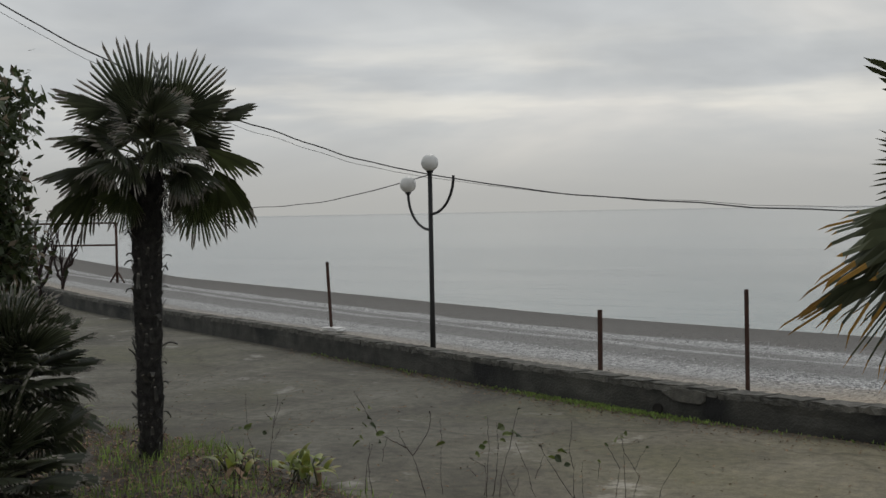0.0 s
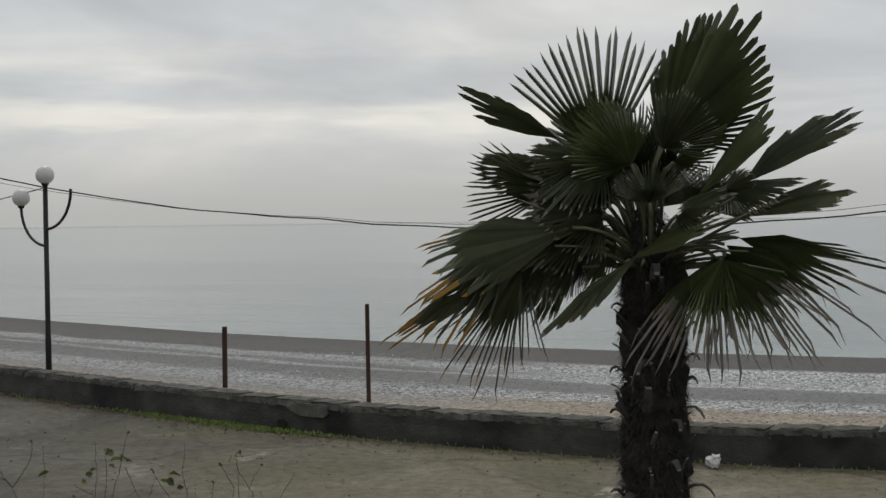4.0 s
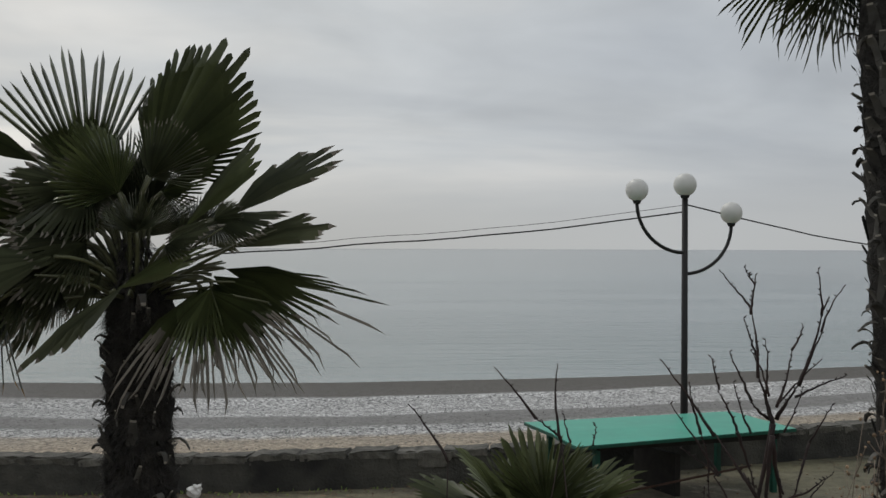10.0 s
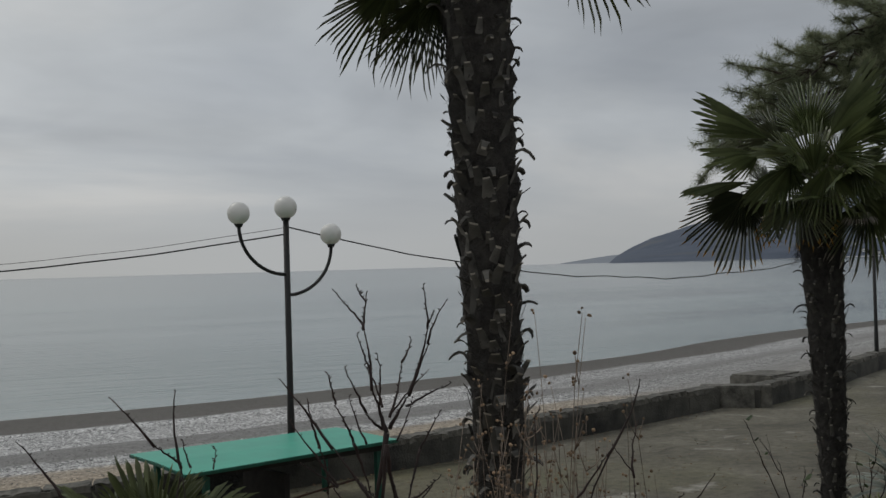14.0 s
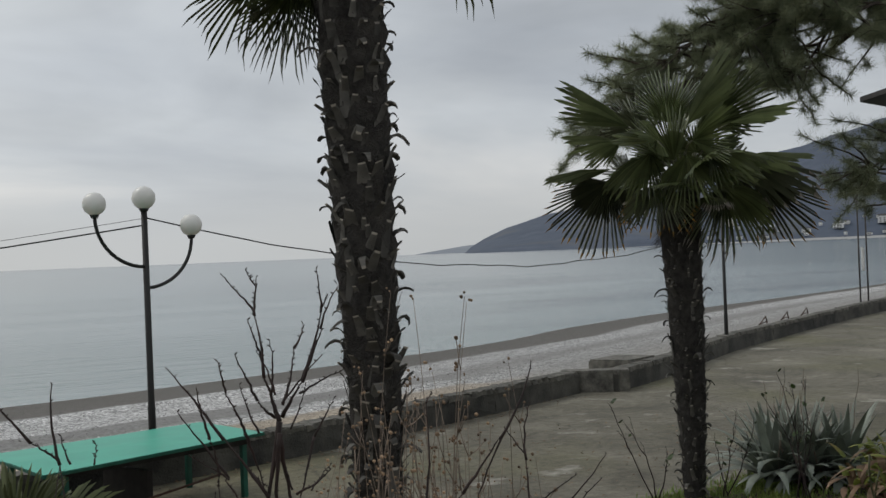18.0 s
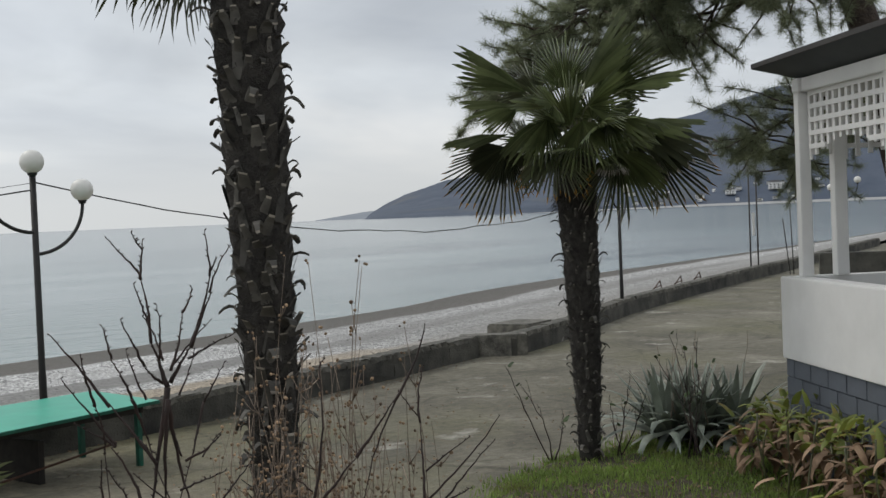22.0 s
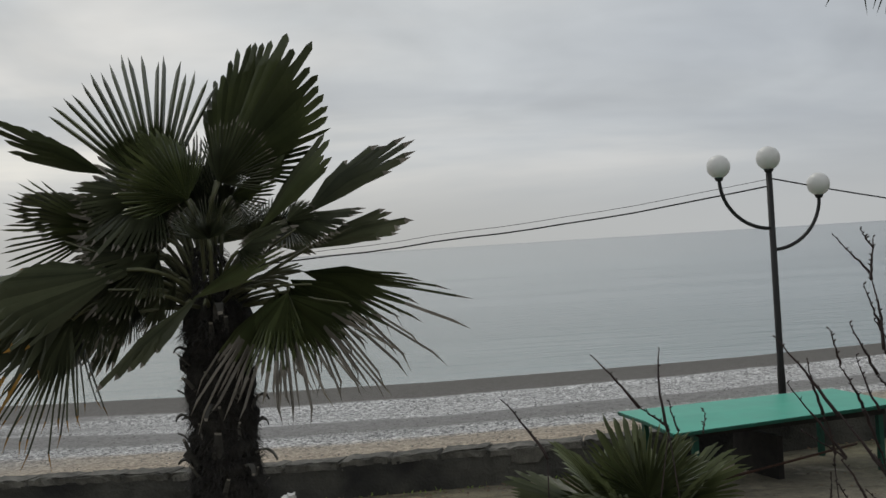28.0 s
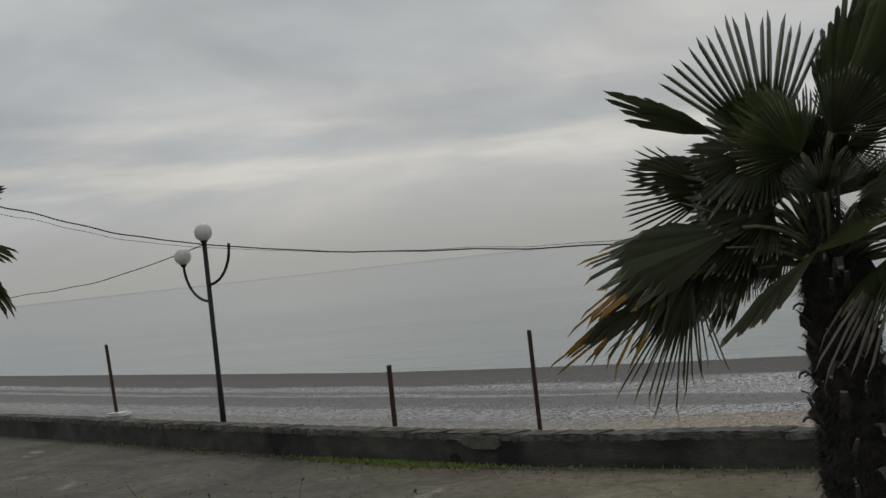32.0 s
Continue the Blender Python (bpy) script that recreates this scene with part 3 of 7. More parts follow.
    l.new(times(near, span(lanes, 0.3, 0.65, 0.25, 0.9)), bp.inputs["Strength"]), l.new(waves(0.22, 1.1, -10, 5), bp.inputs["Height"])
    l.new(bp.outputs[0], b.inputs["Normal"])
    # the specular level falls along the western horizon, for a thin dark line
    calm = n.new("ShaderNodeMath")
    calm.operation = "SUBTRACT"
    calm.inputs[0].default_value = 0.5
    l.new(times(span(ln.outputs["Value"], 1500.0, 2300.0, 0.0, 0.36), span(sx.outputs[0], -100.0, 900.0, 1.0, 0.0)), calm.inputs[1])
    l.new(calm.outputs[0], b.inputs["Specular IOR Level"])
    return m


M_SEA = sea_material()

# ---- mesh helpers ----
rnd = random.Random(7)


def mesh_object(name, bm, material, parent=None, label="", smooth=False):
    me = bpy.data.meshes.new(name)
    bm.to_mesh(me)
    bm.free()
    for m in (material if isinstance(material, (list, tuple)) else [material]):
        me.materials.append(m)
    if smooth:
        for p in me.polygons:
            p.use_smooth = True
    ob = new(name, me)
    if parent is not None:
        ob.parent = parent
    if label:
        ob["label"] = label
    return ob


def part(name, bm, material, parent, label="", smooth=False):
    return mesh_object(name, bm, material, parent, label, smooth)


def thing(name, at, label, category, group="", kind="", rz=0.0):
    ob = new(name)
    ob.matrix_world = pose(*at, 0, 0, rz)
    return tagged(ob, label, category, group, kind)


def shared(name, me, parent, m=None, label=""):
    ob = new(name, me)
    ob.parent = parent
    if m is not None:
        ob.matrix_basis = m
    if label:
        ob["label"] = label
    return ob


def box(bm, cx, cy, cz, sx, sy, sz, rz=0.0, bevel=0.0, mi=0):
    r = bmesh.ops.create_cube(bm, size=1.0, matrix=pose(cx, cy, cz, 0, 0, rz) @ Matrix.Diagonal((sx, sy, sz, 1)))
    fs = list({f for v in r["verts"] for f in v.link_faces})
    for f in fs:
        f.material_index = mi
    if bevel:
        es = list({e for v in r["verts"] for e in v.link_edges})
        bmesh.ops.bevel(bm, geom=es, offset=bevel, segments=2, affect="EDGES")


def tube(bm, pts, radii, sides=8, caps=True, mi=0):
    """A round bar through points, with a radius at each."""
    pts = [Vector(p) for p in pts]
    if not isinstance(radii, (list, tuple)):
        radii = [radii] * len(pts)
    rings = []
    ref = Vector((0, 0, 1))
    for i, p in enumerate(pts):
        d = (pts[min(i + 1, len(pts) - 1)] - pts[max(i - 1, 0)])
        if d.length < 1e-9:
            d = Vector((0, 0, 1))
        d.normalize()
        u = d.cross(ref)
        if u.length < 0.05:
            u = d.cross(Vector((1, 0, 0)))
        u.normalize()
        w = d.cross(u)
        rings.append([bm.verts.new(p + (u * math.cos(k * 2 * math.pi / sides) + w * math.sin(k * 2 * math.pi / sides)) * radii[i]) for k in range(sides)])
    for a, b in zip(rings, rings[1:]):
        for k in range(sides):
            f = bm.faces.new((a[k], b[k], b[(k + 1) % sides], a[(k + 1) % sides]))
            f.material_index, f.smooth = mi, True
    if caps:
        for r, flip in ((rings[0], False), (rings[-1], True)):
            f = bm.faces.new(r[::-1] if flip else r)
            f.material_index = mi


def globe(bm, at, r, seg=20, squash=1.0):
    bmesh.ops.create_uvsphere(bm, u_segments=seg, v_segments=seg // 2, radius=r, matrix=Matrix.Translation(at) @ Matrix.Diagonal((1, 1, squash, 1)))


def lerp_line(pts, x):
    """y on a broken line through points in order of x, rounded by averaging."""
    def raw(q):
        if q <= pts[0][0]:
            a, b = pts[0], pts[1]
        elif q >= pts[-1][0]:
            a, b = pts[-2], pts[-1]
        else:
            a, b = next((a, b) for a, b in zip(pts, pts[1:]) if a[0] <= q <= b[0])
        return a[1] + (b[1] - a[1]) * (q - a[0]) / (b[0] - a[0])
    return sum(raw(x + k * 1.2) for k in (-2, -1, 0, 1, 2)) / 5


# ---- plan ----
WALL_H = 0.42
WALL_W = [(-90, 52.0), (-29.5, 22.8), (-16, 17.9), (-8.8, 15.12), (-4.3, 13.98), (0.0, 13.72), (2.5, 14.15), (5.0, 14.75), (7.6, 15.6), (10.4, 16.4), (14.4, 18.05)]
WALL_E = [(15.02, 17.61), (16.8, 18.25), (22.0, 21.66), (32.5, 26.54), (39.0, 29.35), (60.0, 39.0), (120, 66.0)]
SHORE = [(-260, 150), (-110, 80), (-55, 49.5), (-20.6, 36.0), (-13, 34.0), (-7.0, 33.0), (0, 32.4), (5, 32.75), (9, 33.3), (13, 34.3), (16.4, 35.4), (21, 36.7), (27.5, 39.0), (34.3, 43.3), (44, 47.3), (67.8, 55.2), (140, 82), (300, 120)]
SEA_Z = -0.85


def wall_y(x):
    return lerp_line(WALL_W, x) if x < 14.7 else lerp_line(WALL_E, x)


def shore_y(x):
    return lerp_line(SHORE, x)


# ---- ground, beach, sea ----
def beach_z(x, u):
    z = 0.17 - 0.10 * min(u / 0.1, 1) - 0.92 * max(u - 0.05, 0) ** 1.1 / 0.95
    z += 0.05 * math.sin(u * 21 + x * 0.02) * min(u * 4, 1) * (1 if u < 0.8 else 0.1)
    return z + 0.05 * (noise.noise(Vector((x * 0.5, u * 9, 1.3)))) * min(u * 5, 1) * (1 if u < 0.72 else 0.15)


def terrain():
    bm = bmesh.new()
    uvl = bm.loops.layers.uv.new("across")
    xs = [-400, -260, -160, -110] + [-90 + i for i in range(90)] + [i * 0.6 for i in range(117)] + [72, 76, 82, 90, 105, 130, 170, 230, 300]
    us = [0, 0.03, 0.06, 0.1, 0.14, 0.18, 0.23, 0.28, 0.33, 0.38, 0.43, 0.5, 0.57, 0.64, 0.7, 0.76, 0.82, 0.88, 0.94, 1.0, 1.08, 1.3]
    rows = []
    for x in xs:
        w, s = wall_y(x) + 0.2, shore_y(x)
        s = max(s, w + 6)
        row = []
        for u in us:
            row.append((bm.verts.new((x, w + (s - w) * u, beach_z(x, u))), u, x))
        rows.append(row)
    for a, b in zip(rows, rows[1:]):
        for k in range(len(us) - 1):
            q = (a[k], b[k], b[k + 1], a[k + 1])
            f = bm.faces.new([v[0] for v in q])
            f.smooth = True
            for lp, v in zip(f.loops, q):
                lp[uvl].uv = (v[2] / 10, v[1])
    tagged(mesh_object("beach", bm, M_BEACH), "shingle beach in pale, grey and dark wet bands", "beach", kind="structure")
    bm = bmesh.new()
    rows = []
    for x in [-400, -200, -120, -90] + [-80 + 2 * i for i in range(75)] + [72, 80, 100, 140, 300]:
        w = wall_y(x) + 0.22
        rows.append([bm.verts.new((x, y if y < w else w, 0.0 + 0.012 * noise.noise(Vector((x * 0.3, y * 0.3, 0))))) for y in (-200, -60, -20, -8, 0, 4, 8, 11, w)])
    for a, b in zip(rows, rows[1:]):
        for k in range(8):
            bm.faces.new((a[k], b[k], b[k + 1], a[k + 1]))
    tagged(mesh_object("promenade_ground", bm, M_ASPHALT), "worn grey concrete promenade with dirt and cracks", "promenade", kind="structure")
    bm = bmesh.new()
    v = [bm.verts.new(p) for p in ((-6000, 20, SEA_Z), (6000, 20, SEA_Z), (6000, 4900, SEA_Z), (-6000, 4900, SEA_Z))]
    bm.faces.new(v)
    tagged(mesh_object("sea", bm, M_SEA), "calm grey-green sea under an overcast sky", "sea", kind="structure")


terrain()


# ---- sea wall ----
def wall_run(name, line, x0, x1, label):
    base = tagged(new(name), label, "sea wall", kind="structure")
    x = x0
    k = 0
    while x < x1 - 0.05:
        step = rnd.uniform(1.5, 2.1) if abs(x) < 40 else 4.0
        nx = min(x + step, x1)
        a = Vector((x, lerp_line(line, x), 0))
        b = Vector((nx, lerp_line(line, nx), 0))
        d = (b - a)
        L = d.length
        rz = math.degrees(math.atan2(d.y, d.x))
        bm = bmesh.new()
        h = WALL_H - 0.06 + rnd.uniform(-0.012, 0.012)
        box(bm, 0, 0, h / 2 - 0.06, L + 0.02, 0.30, h + 0.12)
        bmesh.ops.subdivide_edges(bm, edges=bm.edges[:], cuts=3, use_grid_fill=True)
        for v in bm.verts:
            if abs(v.co.y + 0.15) < 0.03 and -0.05 < v.co.z < h:
                v.co.y += 0.02 * noise.noise(Vector((v.co.x * 3 + x * 7, v.co.z * 6, k)))
        o = part("wall_block", bm, M_WALLC, base)
        mid = (a + b) / 2
        n = Vector((-d.y, d.x, 0)).normalized()
        o.matrix_basis = Matrix.Translation(mid + n * 0.15) @ pose(0, 0, 0, 0, 0, rz)
        # coping in slabs, with chipped corners
        m = 3 if L > 1.2 else 1
        for j in range(m):
            bm = bmesh.new()
            l = L / m - 0.012
            box(bm, 0, 0, 0, l, 0.335, 0.11, bevel=0.02)
            bmesh.ops.subdivide_edges(bm, edges=[e for e in bm.edges if abs(e.verts[0].co.x - e.verts[1].co.x) > l * 0.5], cuts=6)
            for v in bm.verts:
                v.co += Vector((rnd.uniform(-1, 1) * 0.012, rnd.uniform(-1, 1) * 0.012, rnd.uniform(-1, 1) * 0.009))
                v.co.x += v.co.y * 0.35
                if v.co.z > 0 and v.co.y < -0.1 and rnd.random() < 0.3:
                    v.co += Vector((0, 0.02, -0.016)) * rnd.random()
                if v.co.y < 0 and abs(v.co.x) > l / 2 - 0.05 and rnd.random() < 0.3:
                    v.co.z -= 0.02
            c = part("coping_slab", bm, M_CAP, base)
            c.matrix_basis = Matrix.Translation(a + d * ((j + 0.5) / m) + n * 0.16 + Vector((0, 0, h + 0.018))) @ pose(0, 0, 0, rnd.uniform(-0.8, 0.8), rnd.uniform(-0.4, 0.4), rz)
        x = nx
        k += 1
    return base


wall_run("wall_west", WALL_W, -60.0, 14.4, "low stained concrete sea wall with chipped coping slabs")
wall_run("wall_east", WALL_E, 15.02, 62.0, "low concrete sea wall running along the far promenade")


def mortar_patch(x, w, seed):
    """A place where the coping has broken off and pale mortar shows on the face."""
    r = random.Random(seed)
    y = wall_y(x)
    bm = bmesh.new()
    rim = []
    for k in range(14):
        a = k / 14 * 2 * math.pi
        rad = 1 + r.uniform(-0.22, 0.22)
        rim.append((math.cos(a) * w * rad, max(-0.10, min(0.075, math.sin(a) * 0.13 * rad))))
    f = [bm.verts.new((px, 0.0, pz)) for px, pz in rim]
    b = [bm.verts.new((px * 1.04, 0.03, pz)) for px, pz in rim]
    bm.faces.new(f)
    for k in range(14):
        bm.faces.new((f[k], b[k], b[(k + 1) % 14], f[(k + 1) % 14]))
    slope = math.degrees(math.atan2(wall_y(x + 0.5) - wall_y(x - 0.5), 1.0))
    o = tagged(mesh_object("wall_patch", bm, M_MORTAR), "pale broken mortar on the face of the sea wall", "sea wall", kind="structure")
    o.matrix_world = pose(x, y - 0.012, 0.325, 0, 0, slope)


mortar_patch(-6.55, 0.34, 3)
mortar_patch(1.6, 0.2, 5)
mortar_patch(9.2, 0.18, 8)


def beach_stones(name, count, seed, material, bands, size, label):
    """Loose stones lying on the shingle, thick in some bands and thin in others."""
    r = random.Random(seed)
    verts, faces = [], []
    while len(faces) < count * 8:
        x = r.gauss(2, 16)
        if not -38 < x < 45:
            continue
        lo, hi = r.choice(bands)
        u = r.uniform(lo, hi) + 0.04 * noise.noise(Vector((x * 0.15, 3, 1)))
        w, sh = wall_y(x) + 0.2, shore_y(x)
        if not 0.05 < u < 0.98:
            continue
        s = r.uniform(*size)
        a = r.uniform(0, 6.283)
        ca, sa = math.cos(a), math.sin(a)
        c = (x, w + (max(sh, w + 6) - w) * u, beach_z(x, u) + s * 0.2)
        i = len(verts)
        for px, py, pz in ((1, 0, 0), (0, 0.7, 0.05), (-0.9, 0.1, 0), (0.1, -0.75, 0), (0.1, 0, 0.55), (0, 0, -0.4)):
            verts.append((c[0] + (px * ca - py * sa) * s, c[1] + (px * sa + py * ca) * s, c[2] + pz * s))
        for p, q in ((0, 1), (1, 2), (2, 3), (3, 0)):
            faces.append((i + p, i + q, i + 4))
            faces.append((i + q, i + p, i + 5))
    me = bpy.data.meshes.new(name)
    me.from_pydata(verts, [], faces)
    me.materials.append(material)
    tagged(new(name, me), label, "stones", kind="stuff")


beach_stones("pale_beach_stones", 16000, 11, M_STONE, ((0.26, 0.31), (0.42, 0.62), (0.5, 0.62)), (0.010, 0.028), "loose pale beach stones in two bands")
beach_stones("grey_beach_stones", 3000, 12, M_STONE_G, ((0.12, 0.7),), (0.010, 0.024), "loose grey beach stones")

# ---- street lamps ----
def wall_angle(x):
    return math.degrees(math.atan2(wall_y(x + 0.5) - wall_y(x - 0.5), 1.0))


def street_lamp(at, rz, mirrored, balls, label, arm=0.74):
    lamp = thing("street_lamp", at, label, "street lamp", "lamps along the promenade", rz=rz)
    bm = bmesh.new()
    tube(bm, [(0, 0, -0.3), (0, 0, 0.9), (0, 0, 1.0), (0, 0, 3.52)], [0.05, 0.05, 0.044, 0.04], 14)
    pole = part("pole", bm, M_IRON, lamp)
    s = -1 if mirrored else 1
    bm = bmesh.new()
    globe(bm, (0, 0, 3.68), 0.155, 28)
    part("globe", bm, M_GLOBE, pole, "white opal glass globe", True)
    bm = bmesh.new()
    tube(bm, [(0, 0, 3.50), (0, 0, 3.545), (0, 0, 3.55)], [0.05, 0.07, 0.05], 14)
    part("globe_holder", bm, M_IRON, pole)
    for side, z0 in ((-s, 2.77), (s, 2.49)):
        bm = bmesh.new()
        pts = [(side * arm * math.sin(k / 12 * math.pi / 2), 0, z0 + 0.66 * (1 - math.cos(k / 12 * math.pi / 2))) for k in range(13)]
        tube(bm, pts, 0.024, 10)
        curve = part("arm", bm, M_IRON, lamp)
        if side in balls:
            bm = bmesh.new()
            tube(bm, [(side * arm, 0, z0 + 0.64), (side * arm, 0, z0 + 0.69), (side * arm, 0, z0 + 0.70)], [0.04, 0.062, 0.045], 12)
            part("globe_holder", bm, M_IRON, curve)
            bm = bmesh.new()
            globe(bm, (side * arm, 0, z0 + 0.825), 0.15, 28)
            part("globe", bm, M_GLOBE, curve, "white opal glass globe", True)
    return lamp


L1, L2, L3 = Vector((-12.46, 17.05, 0)), Vector((5.10, 15.45, 0)), Vector((22.29, 21.88, 0))
street_lamp(L1, wall_angle(-12.5), True, (-1,), "black iron street lamp with one side globe missing")
street_lamp(L2, wall_angle(5.0), False, (-1, 1), "black iron street lamp with three white globes behind the table")
street_lamp(L3, wall_angle(22.5), False, (-1, 1), "black iron street lamp with three white globes on the far wall")
street_lamp((46.13, 31.4, 0), wall_angle(45) + 60, False, (-1, 1), "black iron street lamp with three globes seen through the pavilion")


# ---- cables ----
def cable(name, a, b, sag, r, label, waves=3, amp=0.02):
    bm = bmesh.new()
    a, b = Vector(a), Vector(b)
    n = 40
    pts = []
    for k in range(n + 1):
        u = k / n
        p = a.lerp(b, u)
        p.z += -4 * sag * u * (1 - u) + amp * math.sin(u * waves * 6.28 + 1) * math.sin(u * math.pi) + amp * 0.6 * math.sin(u * waves * 17)* math.sin(u * math.pi)
        pts.append(p)
    tube(bm, pts, r, 6)
    return tagged(mesh_object(name, bm, M_WIRE), label, "cable", "cables between the lamps")


TOP = Vector((0, 0, 3.47))
cable("overhead_cable", L1 + TOP, (-15.4, 10.2, 6.08), 0.36, 0.011, "black power cable rising from the lamp to a mast")
cable("overhead_cable", L1 + TOP + Vector((0, 0, -0.06)), (-15.2, 10.25, 5.84), 0.36, 0.0038, "thin grey wire beside the black cable")
cable("overhead_cable", L1 + TOP, L2 + Vector((0, 0, 3.32)), 0.68, 0.011, "black cable sagging between two lamps", 4)
cable("overhead_cable", L1 + TOP + Vector((0, 0, -0.05)), L2 + Vector((0, 0, 3.41)), 0.64, 0.0038, "thin wire sagging between two lamps", 4)
cable("overhead_cable", L2 + Vector((0.0, 0, 3.42)), L3 + Vector((0, 0, 3.2)), 0.82, 0.010, "black cable sagging to the far lamp", 5)
cable("overhead_cable", L1 + TOP, (-33.0, 27.5, 4.05), 0.75, 0.009, "cable sagging along the beach", 3)


# ---- posts on the wall ----
def rusty_post(at, h, w, lean, label, foot=0.35):
    p = thing("rusty_post", at, label, "post", "steel posts along the wall")
    bm = bmesh.new()
    box(bm, 0, 0, h / 2 - foot / 2, w, w, h + foot, bevel=0.006)
    o = part("shaft", bm, M_RUST, p)
    o.matrix_basis = pose(0, 0, 0, lean[0], lean[1], 12)
    return p


rusty_post((-8.39, 15.66, 0.1), 1.21, 0.062, (0, 0.4), "short rusty square steel post behind the wall")
rusty_post((-5.81, 14.88, 0.1), 1.62, 0.052, (0, -0.2), "tall rusty square steel post behind the wall")
rusty_post((-18.62, 21.45, 0.05), 1.62, 0.06, (0, -3), "thin rusty steel post leaning in a white footing")
rusty_post((-26.6, 22.6, 0.1), 1.1, 0.09, (0, 1), "short rusty steel stump behind the wall")
bm = bmesh.new()
box(bm, 0, 0, 0, 0.5, 0.36, 0.09, bevel=0.03)
for v in bm.verts:
    v.co += Vector((rnd.uniform(-1, 1), rnd.uniform(-1, 1), rnd.uniform(-0.5, 0.5))) * 0.04
o = tagged(mesh_object("post_footing", bm, M_RAG), "white concrete slab at the foot of a post", "footing")
o.location = (-18.5, 21.4, 0.06)
for k, x in enumerate((36.2, 36.36)):
    p = thing("tall_pole", (x, 28.74 - k * 0.22, 0), "thin tall grey steel pole with a white panel" if k else "thin tall grey steel pole", "pole")
    bm = bmesh.new()
    tube(bm, [(0, 0, -0.1), (0, 0, 4.6)], 0.03, 8)
    part("shaft", bm, M_STEEL, p)
    if k:
        bm = bmesh.new()
        box(bm, -0.09, 0.1, 1.97, 0.16, 0.04, 0.85, bevel=0.01)
        part("panel", bm, M_WHITE, p, "white panel")


for k, (a, b) in enumerate((((37.66, 28.07, 0.0), (37.53, 28.25, 2.12)), ((37.74, 27.97, 0.0), (37.69, 28.03, 2.6)))):
    bm = bmesh.new()
    tube(bm, [a, b], 0.022, 6)
    tagged(mesh_object("leaning_rod", bm, M_STEEL), "thin dark steel rod leaning behind the wall", "rod", "rods by the far wall")
bm = bmesh.new()
box(bm, 0, 0, 0.4, 2.6, 0.6, 0.95, bevel=0.04)
o = tagged(mesh_object("stone_block", bm, M_WALLC), "dark stone block on the promenade beyond the pavilion", "block")
o.matrix_world = pose(37.4, 25.0, 0, 0, 0, -50)


# ---- table tennis table ----
def table():
    rz = 15.5
    t = thing("game_table", (4.20, 13.53, 0), "long table with a bright green painted top by the sea wall", "table", rz=rz)
    L, W, Z = 2.9, 1.5, 0.76
    bm = bmesh.new()
    box(bm, 0, 0, Z - 0.02, L, W, 0.04, bevel=0.006)
    bmesh.ops.subdivide_edges(bm, edges=[e for e in bm.edges if e.calc_length() > 0.5], cuts=5, use_grid_fill=True)
    for v in bm.verts:
        # old boards, a little out of square and warped
        px, py = v.co.x / L * 2, v.co.y / W * 2
        v.co.x += 0.085 * py - 0.02
        v.co.z += 0.016 * min(py, 0) * (1 - px)
        v.co.y += 0.03 * (1 - px) * py
    bm.normal_update()
    # faces turned up take the bright green, edges and underside the darker one
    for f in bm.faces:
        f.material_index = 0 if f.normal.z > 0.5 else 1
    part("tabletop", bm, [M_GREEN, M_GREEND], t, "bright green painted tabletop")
    for sx in (-1, 1):
        bm = bmesh.new()
        box(bm, sx * (L / 2 - 0.3), 0, Z - 0.085, 0.05, W - 0.2, 0.08)
        part("cross_rail", bm, M_DARKWOOD, t)
    for sy in (-1, 1):
        bm = bmesh.new()
        box(bm, 0, sy * (W / 2 - 0.13), Z - 0.085, L - 0.65, 0.05, 0.08)
        part("long_rail", bm, M_DARKWOOD, t)
        for sx in (-1, 1):
            bm = bmesh.new()
            box(bm, sx * (L / 2 - 0.28), sy * (W / 2 - 0.2), (Z - 0.12) / 2, 0.065, 0.065, Z - 0.12, bevel=0.004)
            part("leg", bm, M_GREEND, t, "dark green table leg")
    bm = bmesh.new()
    tube(bm, [(-0.9, -0.5, 0.12), (0.95, -0.42, 0.30)], 0.014, 6)
    part("brace", bm, M_RUST, t, "thin steel brace")
    bm = bmesh.new()
    box(bm, 0, 0.1, 0.24, 0.07, 0.9, 0.48)
    part("middle_support", bm, M_DARKWOOD, t)


table()
bm = bmesh.new()
bmesh.ops.create_icosphere(bm, subdivisions=3, radius=0.085)
for v in bm.verts:
    v.co *= 1 + 0.7 * noise.noise(v.co * 20)
    v.co.z = max(v.co.z * 0.85, -0.07)
o = tagged(mesh_object("plastic_scrap", bm, M_RAG), "crumpled white plastic bag lying against the sea wall", "litter")
o.location = (-1.15, 13.62, 0.08)
bm = bmesh.new()
tube(bm, [(0, -0.02, 0), (0, 0.12, 0)], 0.07, 14)
o = tagged(mesh_object("drain_pipe_mouth", bm, M_DARKWOOD), "dark drain hole at the foot of the sea wall", "drain")
o.location = (-7.0, wall_y(-7.0) - 0.01, 0.09)

